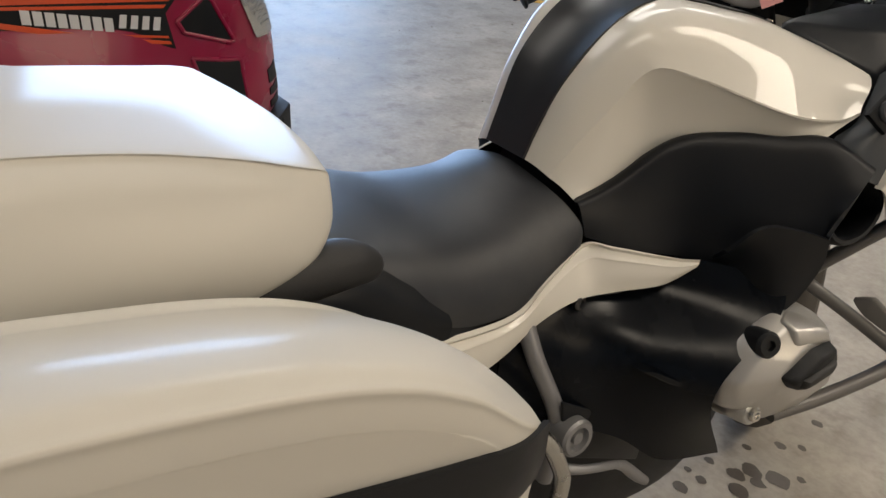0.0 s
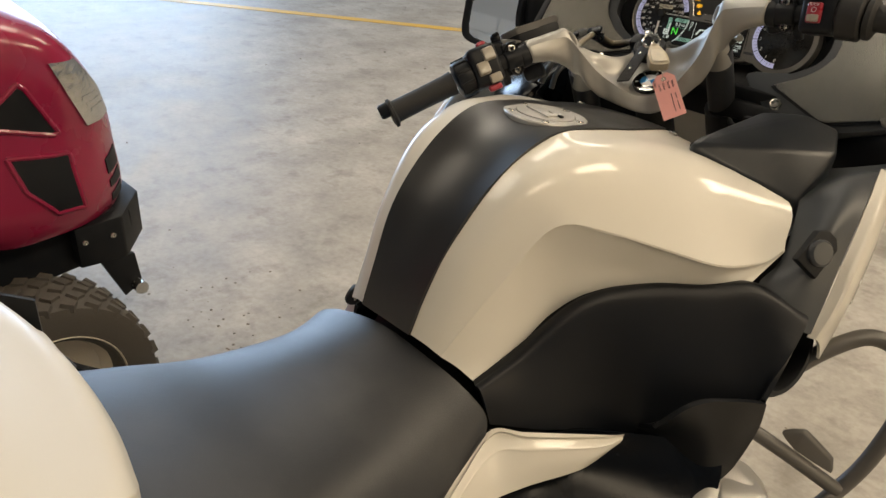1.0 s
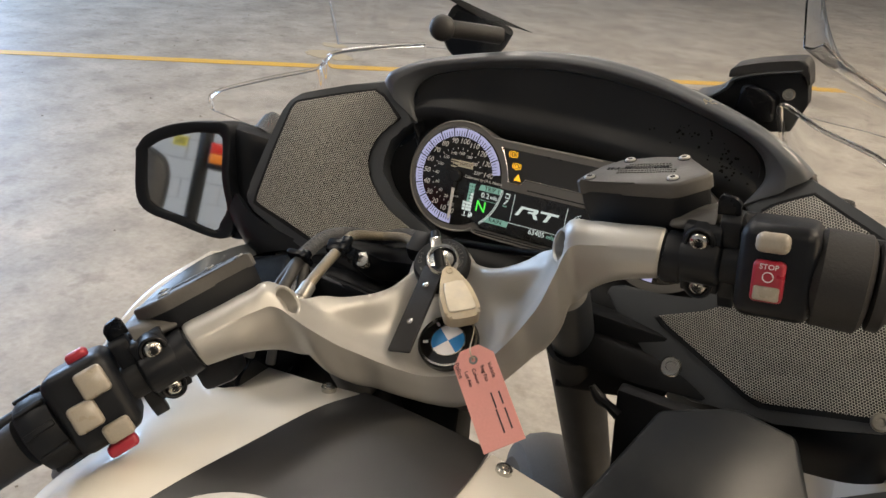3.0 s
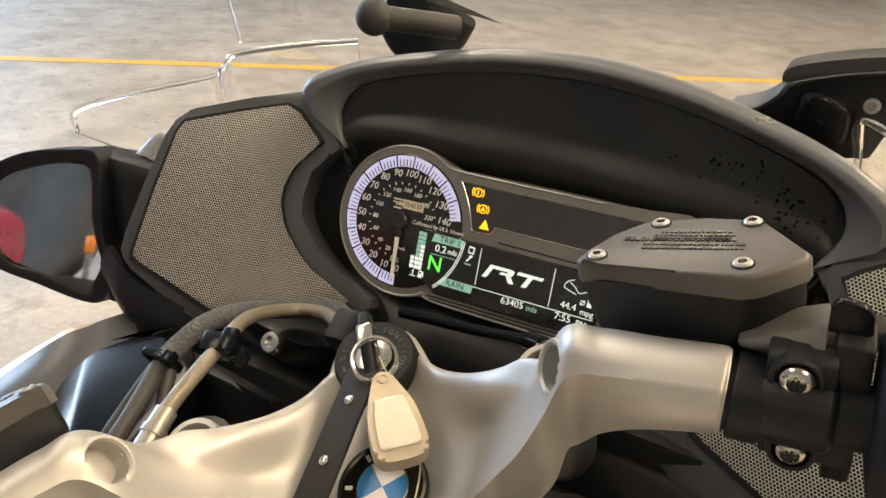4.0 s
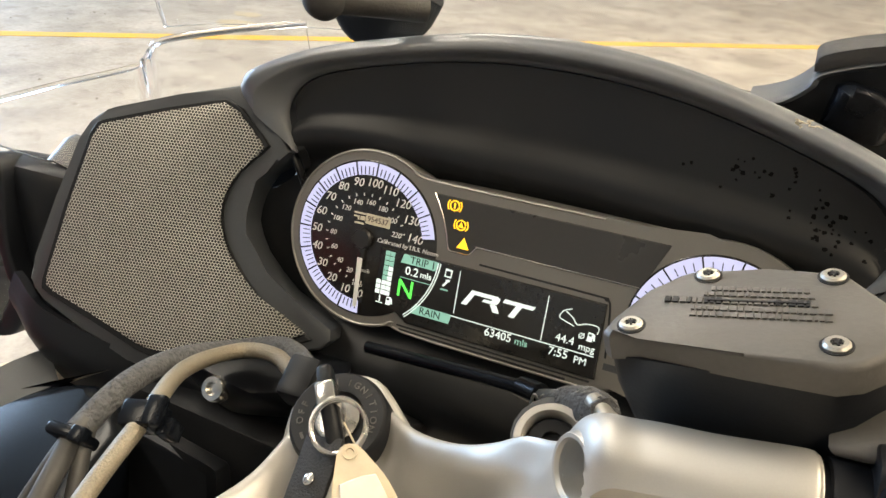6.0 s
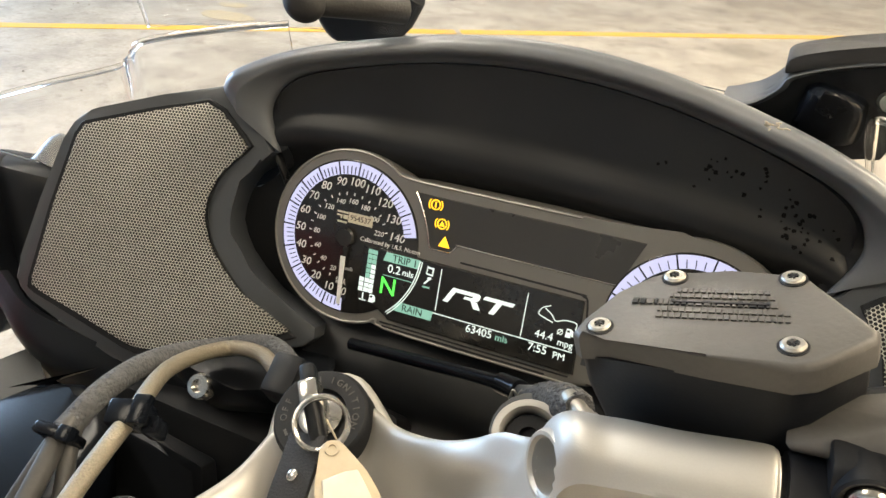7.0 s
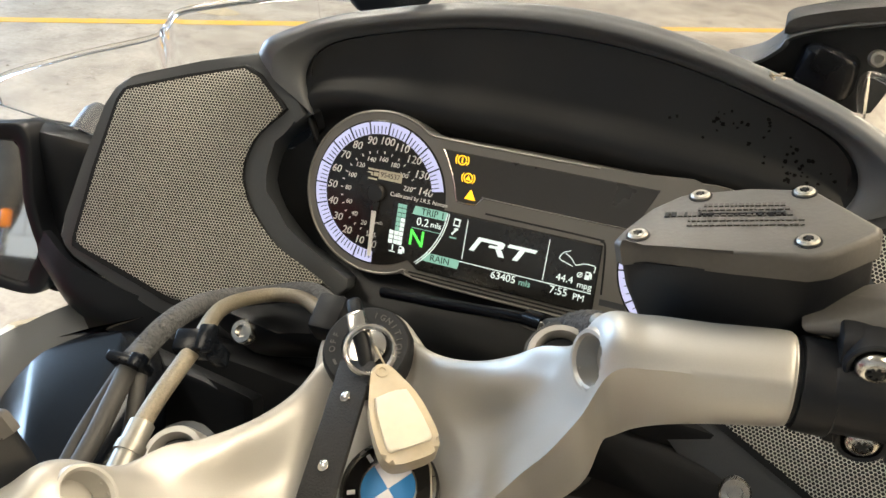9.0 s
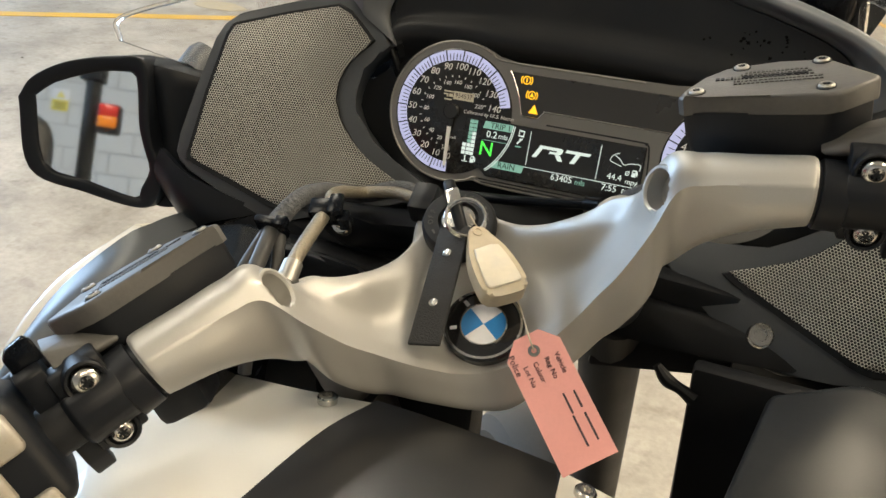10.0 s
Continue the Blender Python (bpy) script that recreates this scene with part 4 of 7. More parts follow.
# ---- front fairing and cockpit ----
for s in (1, -1):
    inner = [[(s * 0.20, 0.33, 1.03), (s * 0.28, 0.35, 1.055), (s * 0.330, 0.375, 1.072)], [(s * 0.255, 0.270, 1.03), (s * 0.300, 0.305, 1.062), (s * 0.336, 0.345, 1.074)], [(s * 0.277, 0.234, 1.034), (s * 0.312, 0.272, 1.066), (s * 0.338, 0.312, 1.074)],
             [(s * 0.292, 0.195, 1.005), (s * 0.330, 0.205, 1.038), (s * 0.351, 0.252, 1.050)],
             [(s * 0.300, 0.160, 0.978), (s * 0.337, 0.165, 1.000), (s * 0.360, 0.200, 1.005)],
             [(s * 0.296, 0.118, 0.956), (s * 0.335, 0.130, 0.955), (s * 0.366, 0.160, 0.950)],
             [(s * 0.325, 0.110, 0.930), (s * 0.350, 0.122, 0.920), (s * 0.368, 0.140, 0.912)]]
    if s < 0:
        inner = [[(x * 0.955, y, z) for x, y, z in r] for r in inner]
    part("fairing_liner", loft(inner, 12, 24, 0.006), M_GREY, bike, "charcoal plastic fairing liner")
    outer = [[(s * 0.335, 0.330, 1.078), (s * 0.348, 0.340, 1.072), (s * 0.336, 0.42, 1.05), (s * 0.288, 0.605, 1.03)],
             [(s * 0.351, 0.258, 1.054), (s * 0.368, 0.267, 1.048), (s * 0.358, 0.345, 1.02), (s * 0.310, 0.525, 0.97)],
             [(s * 0.361, 0.203, 1.007), (s * 0.380, 0.212, 1.000), (s * 0.368, 0.292, 0.965), (s * 0.320, 0.472, 0.90)],
             [(s * 0.367, 0.160, 0.950), (s * 0.384, 0.170, 0.945), (s * 0.372, 0.250, 0.90), (s * 0.324, 0.430, 0.82)],
             [(s * 0.366, 0.138, 0.908), (s * 0.378, 0.150, 0.900), (s * 0.366, 0.230, 0.83), (s * 0.318, 0.410, 0.74)]]
    if s < 0:
        outer = [[(x * 0.955, y, z) for x, y, z in r] for r in outer]
    panel = part("fairing_panel", loft(outer, 16, 26, 0.004), M_WHITE, bike, "glossy cream-white outer fairing panel")
    em = frame_of((s * 0.374, 0.264, 0.963), (-s * 0.12, 0.75, 0.66), (s, 0.16, 0.1))
    part("chrome_badge", prism([(-0.05, -0.008), (0.03, -0.012), (0.05, 0.0), (0.03, 0.012), (-0.05, 0.008)], 0.008, em, 0.003), M_STEEL, panel, "chrome badge")
    part("nose_panel", loft([[(s * 0.289, 0.600, 1.03), (s * 0.320, 0.472, 0.90), (s * 0.318, 0.410, 0.74)], [(s * 0.26, 0.69, 1.05), (s * 0.28, 0.68, 0.90), (s * 0.26, 0.66, 0.74)], [(s * 0.16, 0.80, 1.08), (s * 0.17, 0.88, 0.93), (s * 0.14, 0.84, 0.78)], [(0, 0.84, 1.09), (0, 0.93, 0.95), (0, 0.88, 0.80)]], 12, 20, 0.004), M_WHITE, bike, "glossy cream-white nose panel")
    if s > 0:
        jm = frame_of((0.342, 0.160, 1.010), (0.1, 0.75, 0.66), (0.8, -0.45, 0.42))
        jack = part("power_socket", prism([(-0.026, -0.019), (0.020, -0.019), (0.030, -0.008), (0.030, 0.008), (0.020, 0.019), (-0.026, 0.019)], 0.01, jm, 0.003), M_DARK, bike, "black power socket with a hinged lid")
        part("lid", lathe([(0.017, -0.002), (0.017, 0.004), (0.014, 0.007), (0, 0.008)], jm @ Matrix.Translation((0, 0, 0)), 24), M_GREY, jack)
    box = [(0.136, 0.158, 1.090), (0.165, 0.316, 1.112), (0.215, 0.350, 1.116), (0.262, 0.355, 1.106), (0.284, 0.306, 1.086), (0.276, 0.226, 1.036), (0.185, 0.190, 0.97), (0.200, 0.316, 0.95), (0.262, 0.355, 0.95), (0.27, 0.25, 0.97)]
    if s < 0:
        box[3], box[4] = (0.255, 0.345, 1.094), (0.290, 0.312, 1.090)
    part("storage_box", hull([(s * x, y, z) for x, y, z in box], 0.006 if s > 0 else 0.014, 4), M_BOX if s > 0 else M_SATIN, bike, "black plastic storage box beside the tank")

# inner dashboard shell and its hood: outer and inner edge of the hood's rim, from the side to the middle
HALF = [
    ((0.2127, 0.480, 1.2595), (0.168, 0.476, 1.226)),
    ((0.199, 0.475, 1.272), (0.178, 0.484, 1.251)),
    ((0.165, 0.486, 1.287), (0.164, 0.492, 1.271)),
    ((0.120, 0.500, 1.298), (0.124, 0.503, 1.283)),
    ((0.060, 0.509, 1.309), (0.063, 0.512, 1.294)),
    ((0.0, 0.512, 1.313), (0.0, 0.515, 1.298)),
]
RIMS = [(Vector((-a[0], a[1], a[2])), Vector((-b[0], b[1], b[2]))) for a, b in HALF] + [(Vector(a), Vector(b)) for a, b in HALF[-2::-1]]
RIM = [tuple(a) for a, b in RIMS]
hood_rows, shell_rows = [], []
for k, (a, b) in enumerate(RIMS):
    e = min(k, 10 - k)
    c = a.lerp(b, 0.34) + Vector((0, -0.0058, 0.0012))
    c2 = a.lerp(b, 0.42) + Vector((0, -0.0056, -0.0006))
    hood_rows.append([b + Vector((-b.x * 0.004, 0.005, -0.003)), b, a.lerp(b, 0.75) + Vector((0, -0.0022, 0)), c2, c, a.lerp(c, 0.2) + Vector((0, 0, 0.0004)), a + Vector((0, 0.010, 0.001)), a + Vector((a.x * 0.01, 0.05, -0.014)), a + Vector((a.x * 0.03, 0.10, -0.045))])
    low = (1 if b.x > 0 else -1) * (0.26, 0.215, 0.16, 0.115, 0.06, 0.0)[e]
    p = Vector((b.x * 0.98, 0.498 - 0.004 * (5 - e), 1.238 - (0.036, 0.014, 0.004, 0.0, 0.0, 0.0)[e]))
    shell_rows.append([b + Vector((-b.x * 0.003, 0.0035, -0.001)), b.lerp(p, 0.33) + Vector((0, 0.006, 0)), b.lerp(p, 0.7) + Vector((0, 0.006, 0)), p, p + Vector((low * 0.1 - b.x * 0.1, 0.010, -0.022)), Vector((low * 0.6 + b.x * 0.4, 0.480 + 0.003 * e, 1.175)), Vector((low, 0.462 + 0.002 * e, 1.122)), Vector((low, 0.442, 1.09)), Vector((low, 0.46, 1.04))])
part("dash_shell", loft(shell_rows, 36, 60, 0.005), M_INNER, bike, "smooth black inner dashboard shell", 60)
part("dash_hood", loft(hood_rows, 44, 72, 0.004), M_HOOD, bike, "dark grey dashboard hood with a broad rim", 40)
liner_ob = bpy.data.objects["dash_shell"]
liner_tree = BVHTree.FromPolygons([v.co for v in liner_ob.data.vertices], [p.vertices for p in liner_ob.data.polygons])
rnd = random.Random(11)
marks = bmesh.new()
for k in range(54):
    x, z = (rnd.gauss(0.148, 0.008), rnd.gauss(1.252, 0.006)) if k < 30 else (rnd.gauss(0.105, 0.018), rnd.gauss(1.268, 0.005))
    q, nm, _, _ = liner_tree.ray_cast(Vector((x, 0.42, z)), Vector((0, 1, 0)))
    if q is None:
        continue
    if nm.y > 0:
        nm = -nm
    mm = frame_of(q + nm * 0.0003, nm.orthogonal(), nm)
    r = rnd.uniform(0.0005, 0.0014)
    ring = [marks.verts.new(mm @ Vector((r * math.cos(a) * rnd.uniform(0.6, 1.3), r * math.sin(a) * rnd.uniform(0.6, 1.3), 0))) for a in [2 * math.pi * i / 9 for i in range(9)]]
    marks.faces.new(ring)
spots = part("water_mark", marks, M_SPOT, liner_ob, "dark dried water marks")
spots["kind"] = "stuff"
part("cowl_top", loft([[(x * 1.03, y + 0.10, z - 0.047), (x * 1.05, y + 0.20, z - 0.10), (x * 0.8, y + 0.32, z - 0.2)] for x, y, z in RIM], 10, 30, 0.004), M_DARK, bike, "black cowl under the windscreen")

# loudspeakers
SPC, SPX = Vector((-0.229, 0.4404, 1.1894)), Vector((-0.96997, -0.24324, 0))
SPN = Vector((0.2159, -0.861, 0.4605))
GRILLE = [(-0.018, 0.066), (-0.036, 0.053), (-0.050, 0.040), (-0.038, 0.028), (-0.029, 0.014), (-0.025, -0.003), (-0.028, -0.018), (-0.036, -0.032), (-0.058, -0.056), (-0.094, -0.075), (-0.070, -0.083), (-0.030, -0.094), (0.000, -0.102), (0.012, -0.103), (0.022, -0.100), (0.086, -0.074), (0.093, -0.066), (0.072, 0.033), (0.064, 0.042)]
FRAME = [(-0.026, 0.079), (-0.045, 0.062), (-0.066, 0.040), (-0.050, 0.026), (-0.042, 0.010), (-0.040, -0.008), (-0.050, -0.028), (-0.075, -0.052), (-0.110, -0.070), (-0.104, -0.084), (-0.060, -0.096), (-0.02, -0.108), (0.012, -0.117), (0.028, -0.114), (0.096, -0.084), (0.107, -0.070), (0.106, -0.055), (0.085, 0.030), (0.072, 0.048), (0.060, 0.054)]


def uv_by_plane(ob, m):
    inv = m.inverted()
    layer = ob.data.uv_layers.new(name="UVMap")
    for l in ob.data.loops:
        q = inv @ ob.data.vertices[l.vertex_index].co
        layer.data[l.index].uv = (q.x, q.y)


for s in (1, -1):
    m = frame_of((-s * SPC.x, SPC.y, SPC.z), (-SPX.x, s * SPX.y, 0), (-s * SPN.x, SPN.y, SPN.z))
    g = [(s * a, b) for a, b in GRILLE][::s]
    f = [(s * a, b) for a, b in (FRAME if s < 0 else FRAME[:8] + [(-0.138, -0.064), (-0.151, -0.078), (-0.099, -0.108), (-0.066, -0.127), (-0.038, -0.130), (-0.005, -0.119)] + FRAME[12:])][::s]
    g, f = softened(g, 2, 0.6), softened(f, 2, 0.7)
    fr = part("speaker_frame", prism(f, 0.03, m, 0.0022, 2), M_GREY, bike, "dark grey loudspeaker surround")
    part("gasket", prism([(a * 1.05, b * 1.045) for a, b in g], 0.004, m, 0.001, 1, 0.0025), M_DARK, fr)
    gr = part("grille", prism(g, 0.004, m, 0.0015, 2, 0.0045), M_MESH, fr, "perforated metal loudspeaker grille")
    uv_by_plane(gr, m)

# instrument cluster: its own frame lies in the plane of the dial faces
MC = frame_of((0, 0.462, 1.17), (1, 0, 0.038), (0, -1, 0.34))
SLANT = Matrix(((1, 0.16, 0, 0), (0, 1, 0, 0), (0, 0, 1, 0), (0, 0, 0, 1)))
L0, R0 = Vector((-0.1070, 0.0172)), Vector((0.1085, 0.0105))
out = arc(L0.x, L0.y, 0.0572, 52, 302, 40) + [(-0.070, -0.0372), (0.050, -0.0368), (0.062, -0.0345), (0.0705, -0.0300)] + arc(R0.x, R0.y, 0.0545, 234, 464, 36) + [(0.06, 0.0634), (-0.06, 0.0634)]
cluster = part("instrument_panel", prism(out, 0.03, MC, 0.003, 3, 0.0015), M_BEZEL, bike, "grey instrument panel with round dials and a screen")
part("panel_edge", tube([MC @ Vector((a, b, 0.0012)) for a, b in ([(0.04, 0.0622), (-0.03, 0.0622), (-0.066, 0.0626)] + arc(L0.x, L0.y, 0.0560, 56, 300, 40) + [(-0.066, -0.0360), (0.048, -0.0356)])], 0.0009, 160, 6), M_FIT, cluster)
STRIP_LEFT = [(-0.0638, 0.0560), (-0.0600, 0.0500), (-0.0549, 0.0400), (-0.0515, 0.0310), (-0.0496, 0.0246), (-0.0480, 0.0234), (-0.0372, 0.0234), (-0.0355, 0.0240), (-0.0316, 0.0288), (-0.0300, 0.0293)]
part("cluster_glass", prism(STRIP_LEFT + [(0.0670, 0.0290), (0.0715, 0.0400), (0.0780, 0.0560)], 0.002, MC, 0.0006, 1, 0.0021), M_STRIP, cluster, "dark blank warning lamp strip")
part("glass_edge", tube([MC @ Vector((a, b, 0.0019)) for a, b in STRIP_LEFT + [(0.0, 0.0291), (0.0670, 0.0290)]], 0.00045, 90, 6), M_STEEL, cluster)
for c0, nums in ((L0, 15), (R0, 10)):
    speedo = nums == 15
    k0 = 1.0 if speedo else 0.93
    face = part("dial", lathe([(0.0502 * k0, 0.0005), (0.0502 * k0, 0.0020), (0.0494 * k0, 0.0024), (0, 0.0024)], MC @ Matrix.Translation((c0.x, c0.y, 0)), 72), M_FACE, cluster, "black round dial")
    a0, sweep = (-86.0, -262.0) if speedo else (-90.0, -243.0)
    part("scale_ring", ring_plate(c0.x, c0.y, 0.0408 * k0, 0.0490 * k0, a0 - 1.5 + (0 if speedo else 4), a0 + sweep, 90, MC, 0.0029), M_RING, face, "glowing white scale ring")
    per = 5 if speedo else 4
    for k in range(1, (nums - 1) * per + 1):
        a = radians(a0 + sweep * k / ((nums - 1) * per))
        big = k % per == 0
        r0, r1 = (0.0408 * k0, 0.0490 * k0) if big else (0.0412 * k0, 0.0462 * k0)
        mm = MC @ Matrix.Translation((c0.x, c0.y, 0.0031)) @ Matrix.Rotation(a, 4, "Z") @ Matrix.Translation(((r0 + r1) / 2, 0, 0))
        part("tick", rbox(r1 - r0, 0.0009 if big else 0.0005, 0.0006, mm, 0), M_FACE, face)
    for k in range(nums):
        a = radians(a0 + sweep * k / (nums - 1))
        letters(str(k * 10 if speedo else k), 0.0076, MC @ Matrix.Translation((c0.x + 0.0358 * k0 * math.cos(a), c0.y + 0.0362 * k0 * math.sin(a), 0.0027)) @ SLANT, M_PRINT, face)
    if speedo:
        for k in range(1, 12):
            a = radians(a0 + sweep * (k * 20 / 1.609) / 140)
            letters(str(k * 20), 0.0047, MC @ Matrix.Translation((c0.x + 0.0232 * math.cos(a), c0.y + 0.0238 * math.sin(a), 0.0027)) @ SLANT, M_PRINT, face)
        for k in range(23):
            a = radians(a0 + sweep * (k * 10 / 1.609) / 140)
            part("tick", rbox(0.0018, 0.0007, 0.0003, MC @ Matrix.Translation((c0.x + 0.0282 * math.cos(a), c0.y + 0.0285 * math.sin(a), 0.0026)) @ Matrix.Rotation(a, 4, "Z"), 0), M_PRINT, face)
        letters("mph", 0.0042, MC @ Matrix.Translation((-0.1075, -0.0130, 0.0027)) @ SLANT, M_PRINT, face)
        letters("km/h", 0.0034, MC @ Matrix.Translation((-0.1035, -0.0030, 0.0027)) @ SLANT, M_PRINT, face)
        a = radians(-88.5)
        part("needle", hull([MC @ Vector((c0.x + r * math.cos(a) + w * math.sin(a), c0.y + r * math.sin(a) - w * math.cos(a), z)) for r, w in ((0.012, 0.0017), (0.012, -0.0017), (0.044, 0.0012), (0.044, -0.0012)) for z in (0.0052, 0.0060)], 0), M_PRINT, face, "white needle")
        part("needle_hub", lathe([(0.0068, 0.0024), (0.0068, 0.0062), (0.0056, 0.0075), (0, 0.0077)], MC @ Matrix.Translation((c0.x, c0.y + 0.0005, 0)), 28), M_FACE, face)
        part("needle_hub", prism([(-0.0036, 0), (0.0036, 0), (0.0026, -0.014), (-0.0026, -0.014)], 0.003, MC @ Matrix.Translation((c0.x, c0.y, 0)), 0.0008, 2, 0.0054), M_FACE, face)
        for o in (((-0.1168, 0.0336), (-0.1085, 0.0336), (-0.1085, 0.0324), (-0.1168, 0.0324)), ((-0.1168, 0.0312), (-0.1128, 0.0312), (-0.1128, 0.0286), (-0.1140, 0.0286), (-0.1140, 0.0302), (-0.1168, 0.0302)), ((-0.1120, 0.0314), (-0.1085, 0.0314), (-0.1085, 0.0288), (-0.1120, 0.0288))):
            part("maker_mark", prism([(a, b) for a, b in o][::-1], 0.0003, MC, 0, 1, 0.0029), M_STICK, face)
        part("print_bar", rbox(0.0068, 0.0012, 0.0003, MC @ Matrix.Translation((-0.1125, 0.0266, 0.0027)), 0), M_STICK, face)
        part("sticker", rbox(0.0176, 0.0066, 0.0004, MC @ Matrix.Translation((-0.0992, 0.0306, 0.0028)), 0), M_STICK, face, "cream serial sticker")
        letters("954537", 0.0050, MC @ Matrix.Translation((-0.0992, 0.0306, 0.0031)), M_INK, face)
        letters("Calibrated by I.R.S. Nottm", 0.0040, MC @ Matrix.Translation((-0.0755, 0.0192, 0.0042)) @ SLANT, M_PRINT, face)

# colour screen
screen = part("screen", prism([(-0.0940, 0.0158), (0.0512, 0.0158), (0.0528, -0.0288), (-0.0700, -0.0288), (-0.0790, -0.0215), (-0.0940, -0.0208)], 0.003, MC, 0.0008, 1, 0.0036), M_FACE, cluster, "lit black trip computer screen")


def bar(a, b, w, h, mat, name="screen_bar", z=0.0038, turn=0):
    return part(name, rbox(w, h, 0.0003, MC @ Matrix.Translation((a, b, z)) @ Matrix.Rotation(radians(turn), 4, "Z"), 0), mat, screen)


def say(text, a, b, size, mat):
    return letters(text, size, MC @ Matrix.Translation((a, b, 0.0040)), mat, screen)


def mark(name, o, mat):
    return part(name, prism(o, 0.0003, MC, 0, 1, 0.0040), mat, screen)


mark("screen_bar", [(-0.0785, 0.0090), (-0.0545, 0.0090), (-0.0530, 0.0148), (-0.0770, 0.0148)], M_TEAL)
say("TRIP 1", -0.0635, 0.0118, 0.0064, M_FACE)
say("0.2", -0.0700, 0.0046, 0.0076, M_TEXT)
say("mls", -0.0603, 0.0044, 0.0058, M_TEXT)
bar(-0.0665, -0.0002, 0.022, 0.0004, M_TEAL)
say("N", -0.0728, -0.0075, 0.0158, M_GREEN)
mark("screen_bar", [(-0.0675, -0.0210), (-0.0405, -0.0210), (-0.0395, -0.0150), (-0.0640, -0.0150)], M_TEAL)
say("RAIN", -0.0537, -0.0180, 0.0064, M_FACE)
for k in range(9):
    for dx, keep in ((-0.0038, k > 5), (0, True), (0.0034, True)):
        if keep:
            bar(-0.0882 + dx, 0.0126 - 0.0032 * k, 0.0031, 0.0027, M_TEXT if dx > 0 and k > 2 or k > 5 else M_TEAL)
bar(-0.0383, -0.0002, 0.0005, 0.0266, M_TEXT)
bar(0.0180, -0.0010, 0.0005, 0.0270, M_TEXT)
bar(-0.0045, -0.0155, 0.1090, 0.0005, M_TEXT)
for r in (0.0536, 0.0550):
    part("arc", ring_plate(L0.x, L0.y, r, r + 0.0006, -49, -3, 30, MC, 0.0042, 0.0003), M_TEXT, screen)
mark("logo_mark", [(-0.0345, -0.0062), (-0.0310, -0.0062), (-0.0268, 0.0013), (-0.0152, 0.0013), (-0.0158, 0.0002), (-0.0205, 0.0002), (-0.0216, -0.0016), (-0.0130, -0.0016), (-0.0112, -0.0002), (-0.0104, 0.0026), (-0.0120, 0.0036), (-0.0290, 0.0036)], M_TEXT)
mark("logo_mark", [(-0.0138, -0.0062), (-0.0098, -0.0062), (-0.0122, -0.0018), (-0.0165, -0.0018)], M_TEXT)
mark("logo_mark", [(-0.0042, -0.0062), (-0.0005, -0.0062), (0.0035, 0.0013), (0.0103, 0.0013), (0.0115, 0.0036), (-0.0075, 0.0036), (-0.0087, 0.0013), (-0.0002, 0.0013)], M_TEXT)
say("63405", -0.0080, -0.0190, 0.0070, M_TEXT)
say("mls", 0.0068, -0.0194, 0.0060, M_TEAL)
say("44.4", 0.0318, -0.0100, 0.0066, M_TEXT)
say("mpg", 0.0450, -0.0116, 0.0056, M_TEXT)
say("7:55", 0.0295, -0.0190, 0.0070, M_TEXT)
say("PM", 0.0428, -0.0200, 0.0060, M_TEXT)
part("seat_symbol", tube([MC @ Vector((a, b, 0.0039)) for a, b in ((0.0325, 0.0085), (0.0280, 0.0062), (0.0264, 0.0022), (0.0300, 0.0006), (0.0355, -0.0010))], 0.0003, 24, 5), M_TEXT, screen)
part("seat_symbol", tube([MC @ Vector((a, b, 0.0039)) for a, b in ((0.0295, 0.0064), (0.0340, 0.0036), (0.0372, 0.0004), (0.0425, 0.0022), (0.0492, 0.0020), (0.0494, -0.0022))], 0.0003, 24, 5), M_TEXT, screen)
for a, b in ((0.0462, -0.0048), (-0.0828, -0.0176)):
    mark("pump_symbol", [(a - 0.0022, b - 0.0026), (a + 0.0010, b - 0.0026), (a + 0.0010, b + 0.0006), (a + 0.0016, b - 0.0018), (a + 0.0024, b - 0.0016), (a + 0.0022, b + 0.0014), (a + 0.0010, b + 0.0026), (a - 0.0018, b + 0.0026)], M_TEXT)
    bar(a - 0.0005, b + 0.0012, 0.0016, 0.0012, M_FACE, "pump_window", 0.0042)
part("average_symbol", ring_plate(0.0408, -0.0053, 0.0012, 0.0017, 0, 350, 18, MC, 0.0040, 0.0003), M_TEXT, screen)
bar(0.0408, -0.0053, 0.0046, 0.0005, M_TEXT, "average_symbol", turn=50)
bar(-0.0896, -0.0172, 0.0008, 0.0042, M_TEXT, "thermometer_symbol")
bar(-0.0896, -0.0200, 0.0048, 0.0006, M_TEXT, "thermometer_symbol")
mark("lamp_symbol", [(-0.0482, 0.0074), (-0.0436, 0.0070), (-0.0432, 0.0122), (-0.0478, 0.0126)], M_TEXT)
bar(-0.0457, 0.0098, 0.0030, 0.0030, M_FACE, "lamp_window", 0.0042)
bar(-0.0468, 0.0032, 0.0012, 0.0050, M_TEXT, "spanner_symbol", turn=-38)
bar(-0.0455, 0.0052, 0.0026, 0.0014, M_TEXT, "spanner_symbol", turn=10)
bar(-0.0470, -0.0008, 0.0048, 0.0010, M_TEAL, "small_print")
for pts in (((-0.0280, 0.0194), (0.0440, 0.0190), (0.0495, 0.0180), (0.0528, 0.0140), (0.0560, -0.0150)), ((-0.0760, -0.0318), (0.0500, -0.0312)), ((-0.0740, -0.0342), (0.0360, -0.0338))):
    part("trim_groove", tube([MC @ Vector((a, b, 0.0013)) for a, b in pts], 0.0007, 40, 6), M_DARK, cluster)
part("maker_mark", rbox(0.0165, 0.0040, 0.0006, MC @ Matrix.Translation((0.0640, -0.0198, 0.0015)), 0), M_GREY, cluster)
